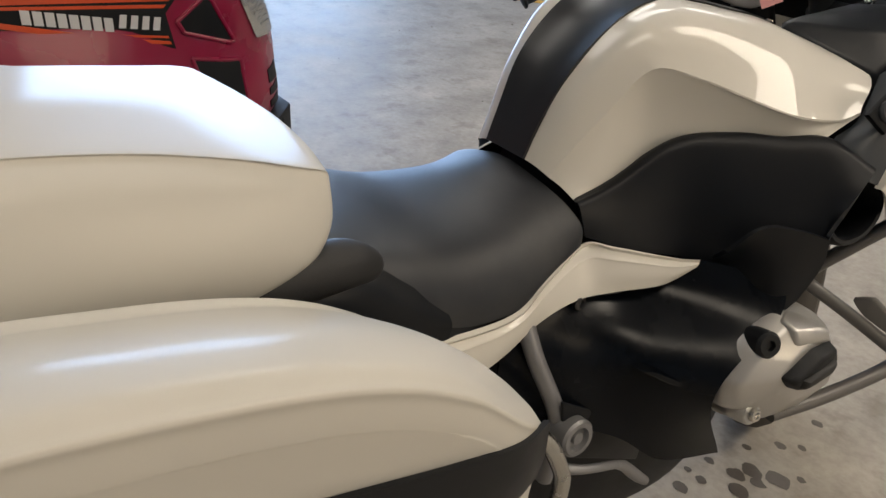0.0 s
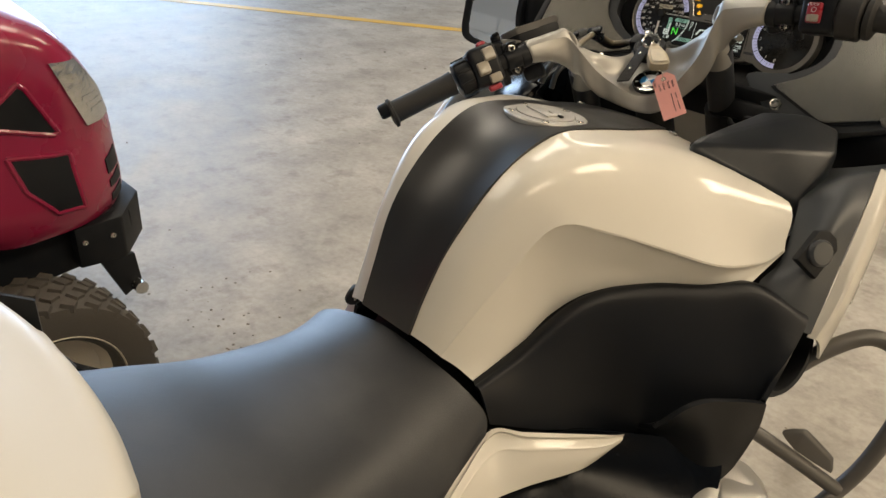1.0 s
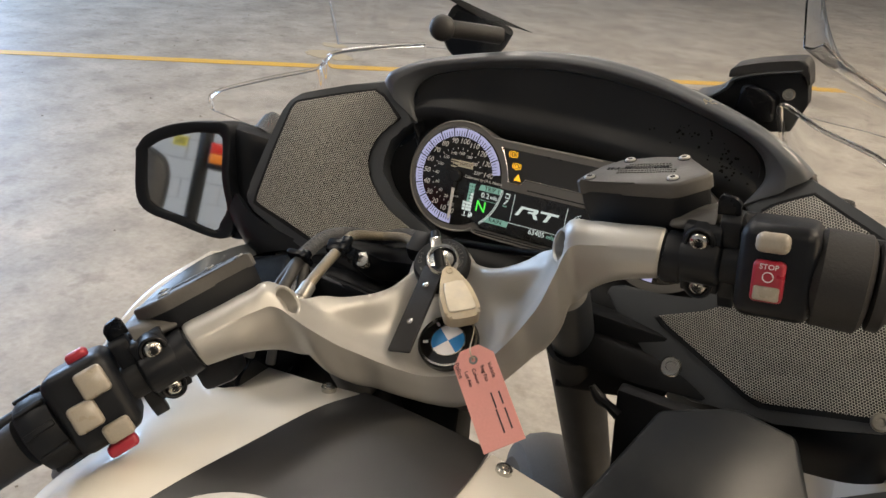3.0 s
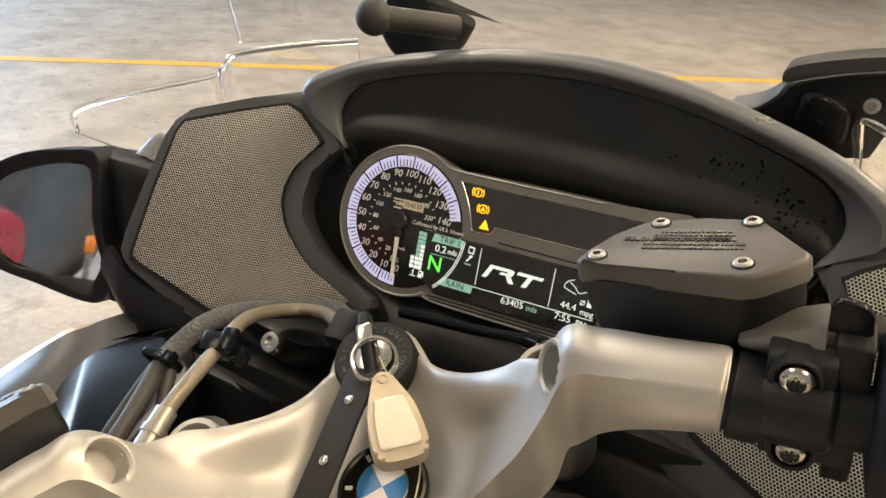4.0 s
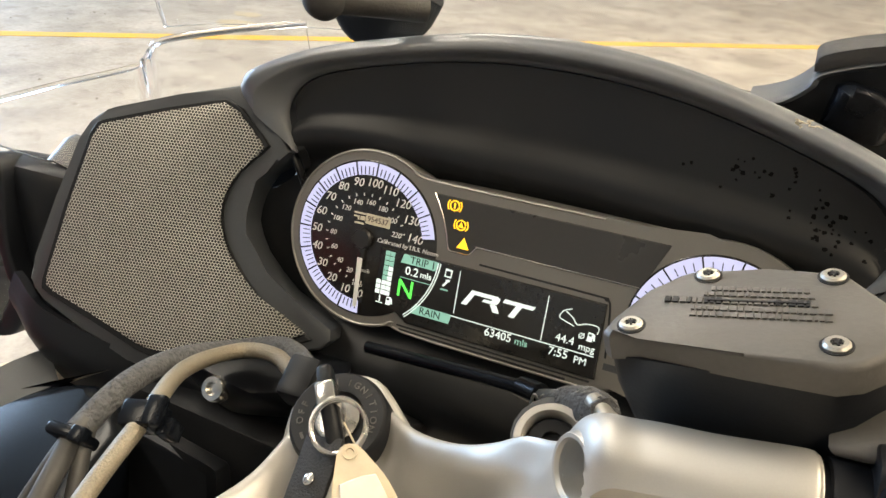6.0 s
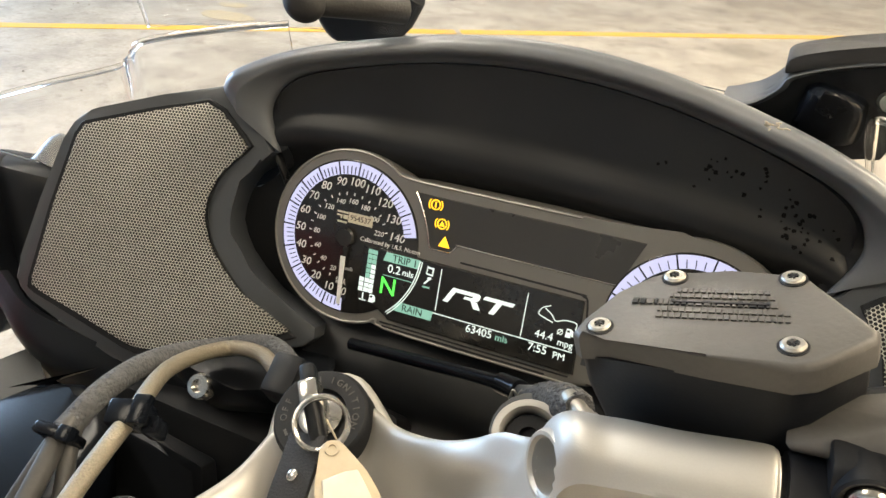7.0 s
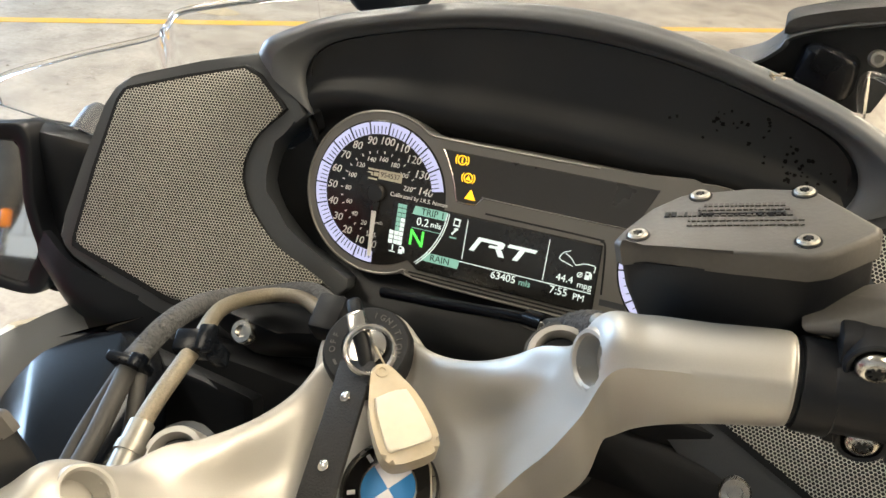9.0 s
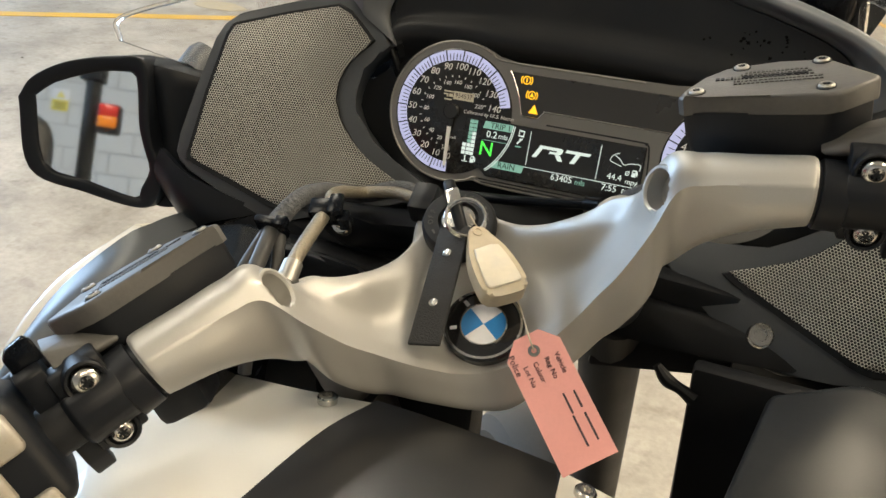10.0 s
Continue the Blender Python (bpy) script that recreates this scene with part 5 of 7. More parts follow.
for k, (a, b) in enumerate(((-0.0496, 0.0510), (-0.0436, 0.0402))):
    lamp = part("warning_lamp", ring_plate(a, b, 0.0026, 0.0033, 0, 350, 24, MC, 0.0027, 0.0004), M_AMBER, cluster, "lit amber warning lamp")
    if k == 0:
        part("lamp_mark", rbox(0.0009, 0.0034, 0.0004, MC @ Matrix.Translation((a, b, 0.0026)), 0), M_AMBER, lamp)
    else:
        part("lamp_mark", prism([(a - 0.0018, b - 0.0014), (a + 0.0018, b - 0.0014), (a, b + 0.0019)], 0.0004, MC, 0, 1, 0.0027), M_AMBER, lamp)
    for sgn in (-1, 1):
        part("lamp_arc", ring_plate(a, b, 0.0042, 0.0048, -40 + 90 * (1 - sgn), 40 + 90 * (1 - sgn), 12, MC, 0.0027, 0.0004), M_AMBER, lamp)
part("warning_lamp", prism([(-0.0440, 0.0264), (-0.0364, 0.0264), (-0.0402, 0.0332)], 0.0004, MC, 0, 1, 0.0027), M_AMBER, cluster, "lit amber warning triangle")

# lower dash with fixing covers
for s in (1, -1):
    cover = [(s * x, y, z) for x, y, z in ((0.09, 0.402, 1.110), (0.13, 0.368, 1.120), (0.19, 0.376, 1.118), (0.20, 0.385, 1.098), (0.155, 0.378, 1.082), (0.10, 0.395, 1.088), (0.10, 0.45, 1.10), (0.19, 0.43, 1.10))]
    if s < 0:
        part("lower_dash_cover", hull(cover, 0.005), M_BLACK, bike, "black cover below the instruments")
    screw("cover_screw", (-0.155, 0.370, 1.110) if s < 0 else (0.157, 0.3775, 1.110), (0, -0.8, 0.6), 0.0085, bike, M_STEEL, 0.005)
    if s > 0:
        screw("cover_screw", (0.310, 0.378, 1.126), (0, -0.8, 0.6), 0.007, bike, M_FIT, 0.004)
    back = 0.0 if s < 0 else 0.035
    part("lower_wing", loft([[(x, y + back, z) for x, y, z in row] for row in [[(s * 0.13, 0.41, 1.095), (s * 0.14, 0.40, 1.07), (s * 0.15, 0.42, 1.03)], [(s * 0.21, 0.395, 1.085), (s * 0.215, 0.385, 1.06), (s * 0.22, 0.40, 1.02)], [(s * 0.30, 0.375, 1.110), (s * 0.30, 0.365, 1.085), (s * 0.30, 0.38, 1.04)], [(s * 0.345, 0.385, 1.125), (s * 0.350, 0.38, 1.10), (s * 0.345, 0.40, 1.05)]]], 10, 20, 0.006), M_BLACK, bike, "black lower fairing wing")

# mirrors
GLASS = [(-0.0420, 0.0265), (-0.0224, 0.0400), (0.0152, 0.0529), (0.0380, 0.0560), (0.0535, 0.0525), (0.0555, 0.0120), (0.0600, -0.0090), (0.0655, -0.0290), (0.0580, -0.0460), (0.0515, -0.0560), (0.0076, -0.0460), (-0.0360, -0.0340)]
CASE_EDGE = [(-0.0570, 0.0250), (-0.0420, 0.0440), (-0.0080, 0.0605), (0.0334, 0.0685), (0.0630, 0.0660), (0.0670, 0.0150), (0.0710, -0.0080), (0.0790, -0.0280), (0.0750, -0.0520), (0.0580, -0.0655), (0.0050, -0.0570), (-0.0490, -0.0410)]
for s in (1, -1):
    mg = frame_of((-0.4375, 0.39, 1.1205), (0.929, 0.2645, 0), (0.2645, -0.929, 0.2587))
    side = Matrix.Diagonal((-s, 1, 1, 1)) @ mg

    def ring(o, k, z, to=0.0):
        return [side @ Vector((to + (a - to) * k, b * k, z)) for a, b in o]

    shell_m = part("mirror", body([ring(GLASS, 0.99, 0.003), ring(GLASS, 1.03, 0.0075), ring(CASE_EDGE, 0.97, 0.009), ring(CASE_EDGE, 1.0, 0.004), ring(CASE_EDGE, 1.0, -0.02), ring(CASE_EDGE, 0.9, -0.055, 0.03), ring(CASE_EDGE, 0.45, -0.080, 0.04)], 72, 34), M_BLACK, bike, "black side mirror showing the hall behind")
    part("mirror_glass", prism(softened(GLASS, 3, 0.8) if s < 0 else softened(GLASS, 3, 0.8)[::-1], 0.003, side, 0, 1, 0.0055), M_GLASSM, shell_m, "clear mirror glass", 20)
    part("mirror_arm", body([[side @ Vector(q) for q in ((x, b0, zf), (x, (b0 + b1) / 2, zf - 0.006), (x, b1, zf), (x, b1 - 0.004, zb), (x, (b0 + b1) / 2, zb - 0.01), (x, b0 + 0.004, zb))] for x, b0, b1, zf, zb in ((0.045, -0.058, 0.065, -0.010, -0.06), (0.074, -0.064, 0.063, -0.003, -0.065), (0.096, -0.058, 0.059, -0.008, -0.066), (0.124, -0.036, 0.052, -0.022, -0.07))], 36, 22), M_BLACK, shell_m)
    part("screen_peg", lathe([(0.014, 0), (0.014, 0.022), (0.011, 0.029), (0, 0.031)], Matrix.Translation((s * 0.366, 0.455, 1.170)) @ Matrix.Rotation(radians(-60), 4, "X"), 20), M_GREY, bike)

# clear side deflectors and windscreen
for s in (1, -1):
    rows = [[(s * 0.408, 0.424, 1.219), (s * 0.410, 0.422, 1.200)],
            [(s * 0.365, 0.456, 1.236), (s * 0.360, 0.450, 1.180)],
            [(s * 0.318, 0.492, 1.250), (s * 0.315, 0.480, 1.165)],
            [(s * 0.300, 0.490, 1.262), (s * 0.300, 0.495, 1.165)],
            [(s * 0.285, 0.490, 1.275), (s * 0.285, 0.505, 1.170)],
            [(s * 0.240, 0.515, 1.285), (s * 0.240, 0.53, 1.180)],
            [(s * 0.199, 0.538, 1.291), (s * 0.195, 0.55, 1.20)]]
    if s > 0:
        rows = [[a, (b[0], b[1], a[2] - d)] for a, b, d in (((0.408, 0.412, 1.243), (0.410, 0.410), 0.03), ((0.365, 0.431, 1.260), (0.362, 0.432), 0.06), ((0.321, 0.450, 1.272), (0.318, 0.455), 0.085), ((0.278, 0.475, 1.2774), (0.278, 0.485), 0.09), ((0.249, 0.490, 1.2865), (0.249, 0.503), 0.09), ((0.2055, 0.515, 1.2916), (0.208, 0.528), 0.08), ((0.1690, 0.537, 1.2995), (0.1767, 0.550), 0.036))]
    part("wind_deflector", loft(rows, 8, 40, 0.004), M_SCREEN, bike, "clear acrylic wind deflector").visible_shadow = False
    edge = [r[0] for r in rows]
    rim = part("polished_edge", tube([rows[0][1]] + edge + ([rows[-1][1]] if s > 0 else []), 0.0022, 110, 8), M_EDGE, bike, "polished acrylic edge")
    rim.visible_shadow = False
rows_ws = []
for k in range(5):
    h = k / 4
    w, ye, ze = 0.287 + 0.006 * h, 0.497 - 0.05 * h, 1.283 + 0.19 * h
    yc, zc = 0.605 - 0.05 * h, 1.285 + 0.22 * h
    rows_ws.append([(-w, ye, ze), (-w * 0.9, ye * 0.68 + yc * 0.32, ze), (-w * 0.5, ye * 0.25 + yc * 0.75, zc), (0, yc, zc), (w * 0.5, ye * 0.25 + yc * 0.75, zc), (w * 0.9, ye * 0.68 + yc * 0.32, ze), (w, ye, ze)])
for k, q in enumerate(((0.2834, 0.497, 1.2920), (0.2687, 0.492, 1.3204), (0.2420, 0.485, 1.3371), (0.2178, 0.475, 1.3509), (0.195, 0.462, 1.368))):
    rows_ws[k][-1] = q
    rows_ws[k][-2] = (q[0] * 0.9, q[1] + 0.035, q[2])
for q in ([r[0] for r in rows_ws], [r[-1] for r in rows_ws]):
    part("polished_edge", tube(q, 0.0012, 60, 8), M_EDGE, bike, "polished acrylic edge").visible_shadow = False


# ---- handlebar: built straight in its own frame and turned to the left ----
bx, ba = Vector((0.815, 0.51, 0.277)).normalized(), Vector((0, -0.477, 0.879))
MB = frame_of((0.003, 0.23, 1.2), bx, ba)


def B(u, v, w):
    return MB @ Vector((u, v, w))


def bdir(u, v, w):
    return MB.to_3x3() @ Vector((u, v, w))


def round_loop(u, v, w, r, tilt, drop=0.0):
    """A loop round the bar; drop deepens its underside into a web."""
    t = radians(tilt)
    out = []
    sag = (0.06, 0, 0, 0.02, 0.12, 0.32, 0.6, 0.82, 0.96, 1.0, 0.82, 0.40)
    for k in range(12):
        a = radians(120 - 30 * k)
        out.append(B(u + r * math.cos(a) * math.sin(t), v + r * math.cos(a) * math.cos(t) + (0.10 * drop if k > 8 else 0.0), w + r * math.sin(a) - drop * sag[k]))
    return out


def dish_loop(u, vr, wr, wd, vf, wf, t, h):
    """A loop across the dished middle: rear ridge, hollow, front edge and underside."""
    m = (vr + vf) / 2
    rise = wr - wd
    lean = 0.009 + 0.010 * max(0.0, 1 - abs(u) / 0.07)
    pts = ((vr, wr), (vr + 0.007, wr - rise * 0.30), (vr + 0.018, wd + rise * 0.25), (m + 0.004, wd), (vf - 0.012, wf - 0.001), (vf, wf - 0.004), (vf - 0.002, wf - t), (m + 0.008, min(wd, wf) - t), (vr + 0.018, wr - h + 0.003), (vr - lean + 0.010, wr - h - 0.003), (vr - lean, wr - h), (vr - lean * 0.45, wr - h * 0.42))
    return [B(u, v, w) for v, w in pts]


SECT = [("r", 0.164, -0.021, 0.013, 0.0165, 28), ("r", 0.160, -0.019, 0.013, 0.0175, 28), ("r", 0.140, -0.0090, 0.0095, 0.0180, 24, 0.005), ("r", 0.122, 0.0015, 0.005, 0.0188, 16, 0.019), ("r", 0.107, 0.008, -0.001, 0.0195, 8, 0.036),
        ("d", 0.092, -0.007, -0.008, -0.030, 0.040, -0.034, 0.012, 0.052), ("d", 0.078, -0.007, -0.040, -0.056, 0.047, -0.050, 0.012, 0.046), ("d", 0.066, -0.006, -0.061, -0.076, 0.053, -0.061, 0.012, 0.037), ("d", 0.054, -0.008, -0.075, -0.088, 0.063, -0.075, 0.012, 0.030), ("d", 0.040, -0.010, -0.089, -0.097, 0.077, -0.088, 0.011, 0.024),
        ("d", 0.022, -0.013, -0.1010, -0.1045, 0.101, -0.101, 0.011, 0.019), ("d", 0.0, -0.015, -0.1045, -0.1060, 0.116, -0.104, 0.011, 0.018)]
right_half = [round_loop(*q[1:]) if q[0] == "r" else dish_loop(*q[1:]) for q in SECT]
left_half = [round_loop(-q[1], q[2], q[3], q[4], -q[5], *q[6:]) if q[0] == "r" else dish_loop(-q[1], *q[2:]) for q in SECT[-2::-1]]
HOLES = [MB @ frame_of((s * 0.0985, 0.0100, 0.004), (0, 1, 0), (-s * 0.90, 0.05, 0.42)) for s in (1, -1)]
yoke_bm = body(right_half + left_half, 72, 240)
gone = []
for hm in HOLES:
    inv = hm.inverted()
    for f in yoke_bm.faces:
        q = inv @ f.calc_center_median()
        if -0.024 < q.z < 0.014 and math.hypot(q.x, q.y * 0.85) < 0.0105:
            gone.append(f)
bmesh.ops.delete(yoke_bm, geom=gone, context="FACES")
yoke = part("handlebar", yoke_bm, M_ALU, bike, "cast satin silver handlebar, turned left")
# tongue from the badge forward to the ignition lock
part("steering_head", body([[B(u * k, v, w) for u, v, w in ((-0.040, 0.004, -0.108), (0.0, -0.008, -0.109), (0.040, 0.004, -0.108), (0.044, 0.05, -0.106), (0.032, 0.10, -0.106), (0.018, 0.122, -0.106), (-0.018, 0.122, -0.106), (-0.032, 0.10, -0.106), (-0.044, 0.05, -0.106))] if w0 == 0 else [B(u * k, v, w + w0) for u, v, w in ((-0.040, 0.004, -0.108), (0.0, -0.008, -0.109), (0.040, 0.004, -0.108), (0.044, 0.05, -0.106), (0.032, 0.10, -0.106), (0.018, 0.122, -0.106), (-0.018, 0.122, -0.106), (-0.032, 0.10, -0.106), (-0.044, 0.05, -0.106))] for w0, k in ((-0.03, 0.98), (-0.012, 1.0), (-0.006, 0.97), (-0.004, 0.9))], 36, 10), M_ALU, yoke)
for s in (1, -1):
    em = HOLES[0 if s > 0 else 1] @ Matrix.Translation((0, 0, -0.0028)) @ Matrix.Diagonal((1.0, 1.17, 1, 1))
    part("bolt_recess", lathe([(0.0125, -0.010), (0.0126, -0.001), (0.0118, 0.0008), (0.0105, 0.0008), (0.0095, -0.0005), (0.0088, -0.022), (0.0, -0.022)], em, 36), M_ALU, yoke, "round end of the arm with a deep bolt recess")
    part("recess_bolt", lathe([(0.0065, -0.022), (0.0065, -0.016), (0.004, -0.0155), (0.0035, -0.018), (0, -0.018)], em, 20), M_STEEL, yoke)
    fm = MB @ Matrix.Translation((s * 0.1015, 0.051, -0.079))
    part("clamp_ring", lathe([(0.0215, -0.034), (0.0185, -0.010), (0.0172, 0.003), (0.0165, 0.0045), (0.0135, 0.0045), (0.0127, 0.003), (0.0122, -0.006), (0.0, -0.006)], fm, 36), M_ALU, yoke)
    part("fork_cap", lathe([(0.0120, -0.006), (0.0120, -0.002), (0.0105, 0.0), (0.005, 0.0), (0.005, -0.003), (0, -0.003)], fm, 28), M_DARK, yoke, "black fork cap")
    part("fork_tube", tube([B(s * 0.104, 0.056, -0.090), B(s * 0.106, 0.055, -0.21)], 0.021, 2, 20), M_GREY, bike, "dark grey fork tube")
    part("fork_slider", tube([B(s * 0.106, 0.055, -0.205), B(s * 0.106, 0.055, -0.80)], 0.027, 2, 20), M_DARK, bike, "black fork leg")
part("steering_stem", tube([B(0, 0.04, -0.115), B(0, 0.05, -0.24)], 0.03, 2, 20), M_DARK, bike)

# badge: blue and white quarters in a black ring
MR = MB @ Matrix.Translation((0.0, 0.0150, -0.1010)) @ Matrix.Rotation(radians(-2), 4, "X")
badge = part("round_badge", lathe([(0.026, -0.004), (0.026, 0.001), (0.0245, 0.0025), (0.0235, 0.0016), (0.0, 0.0016)], MR, 48), M_GLOSS, yoke, "round badge with blue and white quarters")
for k in range(4):
    q = [(0, 0)] + arc(0, 0, 0.0145, 90 * k + 20, 90 * k + 110, 12)
    part("badge_quarter", prism(q, 0.0006, MR, 0, 1, 0.0022), M_BLUE if k % 2 else M_DECALW, badge)
part("badge_ring", ring_plate(0, 0, 0.0142, 0.0150, 0, 359, 48, MR, 0.0025), M_STEEL, badge)
part("badge_rim", ring_plate(0, 0, 0.0232, 0.0248, 0, 359, 48, MR, 0.0030), M_STEEL, badge)
for a in (150, 90, 30):
    part("badge_mark", rbox(0.0042, 0.0022, 0.0005, MR @ Matrix.Rotation(radians(a + 20), 4, "Z") @ Matrix.Translation((0.0192, 0, 0.0019)), 0), M_DECALW, badge)

# ignition lock
MI = MB @ Matrix.Translation((0.003, 0.093, -0.098))
lock = part("ignition_lock", lathe([(0.026, -0.012), (0.0255, 0.004), (0.0245, 0.0065), (0.0235, 0.0075), (0.014, 0.0075), (0.013, 0.004), (0, 0.004)], MI, 40), M_DARK, bike, "black ignition lock in its silver boss")
for word, start in (("IGNITION", 62), ("ON", 100), ("OFF", 170)):
    for k, ch in enumerate(word):
        letters(ch, 0.0050, MI @ Matrix.Rotation(radians(start - 13.5 * k), 4, "Z") @ Matrix.Translation((0.0188, 0, 0.0077)) @ Matrix.Rotation(radians(-90), 4, "Z"), M_LID, lock)
for a in (195, 215, 235):
    part("lock_mark", rbox(0.0035, 0.0014, 0.0003, MI @ Matrix.Rotation(radians(a), 4, "Z") @ Matrix.Translation((0.019, 0, 0.0076)) @ Matrix.Rotation(radians(90), 4, "Z"), 0), M_LID, lock)
part("lock_barrel", lathe([(0.0115, 0.004), (0.0115, 0.007), (0.009, 0.008), (0, 0.008)], MI, 28), M_STEEL, lock)

# bar ends: clamps, reservoirs, switches, grips
for s in (1, -1):
    p0, p1 = Vector((s * 0.160, -0.019, 0.013)), Vector((s * 0.358, -0.130, 0.034))
    ax = (p1 - p0).normalized()

    def along(d, r=0.0, up=0.0, roll=-40):
        """A frame on the bar, d from its inner end: x along the bar, y towards the front, z up."""
        z = Vector((0, 0, 1)) - ax * ax.z
        z.normalize()
        return MB @ frame_of(p0 + ax * d, ax * s, z) @ Matrix.Rotation(radians(roll), 4, "X") @ Matrix.Translation((0, r, up))

    def along_axis(d):
        return MB @ frame_of(p0 + ax * d, (0, 0, 1) if abs(ax.z) < 0.9 else (1, 0, 0), ax)

    part("bar_tube", tube([MB @ (p0 - ax * 0.004), MB @ (p0 + ax * 0.11)], 0.0125, 2, 20), M_DARK, yoke)
    part("bar_collar", lathe([(0.0125, 0.000), (0.0148, 0.001), (0.0148, 0.0065), (0.0168, 0.0068), (0.0172, 0.0080), (0.0172, 0.0180), (0.0160, 0.0190)], along_axis(0), 36), M_BLACK, yoke, "black ring between arm and clamp")
    cm = along(0, 0, 0, -28)

    def cast(pts, bevel=0.0012):
        return hull([cm @ Vector((s * x, y, z)) for x, y, z in pts], bevel, 2)

    plate = ((-0.0058, 0.0215), (-0.0068, 0.0120), (-0.0068, -0.0120), (-0.0048, -0.0215), (0.0060, -0.0225), (0.0120, -0.0150), (0.0140, 0.0180), (0.0060, 0.0250), (-0.0030, 0.0245))
    clamp = part("bar_clamp", cast([(x, y, z) for y, z in plate for x in (0.0180, 0.0415)], 0.0016), M_BLACK, yoke, "black cast lever clamp", 40)
    part("clamp_barrel", cast([(x, -r * math.cos(radians(a)), r * math.sin(radians(a))) for x, r in ((0.0162, 0.0120), (0.0175, 0.0160), (0.0405, 0.0162), (0.0430, 0.0140)) for a in range(-60, 61, 15)] + [(x, 0.006, z) for x in (0.0165, 0.0425) for z in (-0.012, 0.012)], 0.0008), M_BLACK, clamp, "", 40)
    for d, up, rb in ((0.0286, 0.0155, 0.0066), (0.0299, -0.0155, 0.0058)):
        bm4 = cm @ Matrix.Translation((s * d, -0.0075, up)) @ Matrix.Rotation(radians(90), 4, "X")
        part("clamp_boss", lathe([(rb + 0.0036, -0.010), (rb + 0.0030, 0.0008), (rb + 0.0022, 0.0016), (rb + 0.0010, 0.0010), (rb + 0.0006, -0.004), (0, -0.004)], bm4, 28), M_BLACK, clamp)
        part("clamp_bolt", lathe([(rb, -0.006), (rb, 0.0006), (rb - 0.0006, 0.0018), (rb - 0.0016, 0.0028), (0.0034, 0.0032), (0.0030, 0.0022), (0.0026, -0.0005), (0, -0.0005)], bm4, 28), M_STEEL, clamp, "steel clamp bolt")
        for k in range(3):
            part("bolt_socket", rbox(0.0046, 0.0010, 0.0004, bm4 @ Matrix.Rotation(radians(60 * k + 12), 4, "Z") @ Matrix.Translation((0, 0, 0.0031)), 0), M_DARK, clamp)
    part("clamp_lug", cast([(0.0405, -0.0060, 0.0200), (0.0425, -0.0060, 0.0120), (0.0405, 0.0060, 0.0230), (0.0445, 0.0, 0.0080), (0.0360, -0.0065, 0.0220), (0.0360, 0.0080, 0.0240), (0.0400, 0.0, 0.0060)]), M_BLACK, clamp)
    lug = part("lever_bracket", cast([(x, y, z) for x in (0.0395, 0.0520) for y, z in ((-0.0035, 0.0060), (-0.0015, 0.0290), (0.0040, 0.0320), (0.0190, 0.0300), (0.0190, 0.0040))]), M_BLACK, clamp, "black cast lever bracket")
    part("bracket_tab", cast([(0.0360, 0.0035, 0.0310), (0.0505, 0.0035, 0.0310), (0.0362, 0.0030, 0.0415), (0.0385, 0.0030, 0.0445), (0.0470, 0.0030, 0.0430), (0.0502, 0.0035, 0.0395), (0.0360, 0.0090, 0.0310), (0.0505, 0.0090, 0.0310), (0.0362, 0.0080, 0.0415), (0.0385, 0.0080, 0.0445), (0.0470, 0.0080, 0.0430), (0.0502, 0.0085, 0.0395)], 0.0009), M_SATIN, lug)
    part("bracket_tail", cast([(x, y, z) for x in (0.0410, 0.0510) for y, z in ((-0.0020, 0.0070), (-0.0010, -0.0240), (0.0040, -0.0340), (0.0120, -0.0340), (0.0120, 0.0070))]), M_BLACK, lug)
    # black like the clamp; the lid's grey stands in for light on its metal
    part("reservoir_arm", cast([(0.0058, 0.0060, 0.0185), (0.0058, 0.0120, 0.0205), (0.0080, 0.0240, 0.0230), (0.0365, 0.0000, 0.0250), (0.0365, 0.0080, 0.0325), (0.0365, 0.0240, 0.0330), (0.0090, 0.0060, 0.0160), (0.0365, 0.0020, 0.0200), (0.0365, 0.0240, 0.0200)]), M_LID, clamp, "black cast arm under the reservoir, greyed for the light on it")
    # fluid reservoir
    if s > 0:
        lm = MB @ frame_of((0.1672, 0.0369, 0.0327), (1, 0, 0), (0.0918, 0.4475, 0.8896))
    else:
        tip = Matrix.Translation((0.037, 0.0027, 0)) @ Matrix.Rotation(radians(14), 4, Vector((-0.049, -0.0323, 0)).normalized()) @ Matrix.Translation((-0.037, -0.0027, 0))
        lm = MB @ frame_of((-0.1670, 0.0340, 0.0247), (0.9916, 0.041, 0.0817), (-0.0918, 0.4475, 0.8896)) @ tip
    o = [(-0.0460, 0.0060), (-0.0400, 0.0120), (-0.0253, 0.0220), (-0.0110, 0.0262), (-0.0050, 0.0256), (0.0136, 0.0162), (0.0300, 0.0065), (0.0336, 0.0020), (0.0372, -0.0310), (0.0340, -0.0345), (0.0140, -0.0386), (0.0070, -0.0372), (-0.0119, -0.0222), (-0.0365, -0.0012), (-0.0450, 0.0022)]
    o = [(s * a, b) for a, b in o][::s]
    o = o if s < 0 else o[::-1]
    pot = part("fluid_reservoir", hull([lm @ Vector((a * k, b * k, z)) for a, b in o for k, z in ((0.955, -0.0072), (0.945, -0.020), (0.90, -0.030), (0.78, -0.056))], 0), M_BLACK, yoke, "black brake fluid reservoir", 40)
    lid = part("reservoir_lid", prism(o, 0.010, lm, 0.0024, 3, 0.002), M_LID, pot, "dark grey reservoir lid with raised lettering", 50)
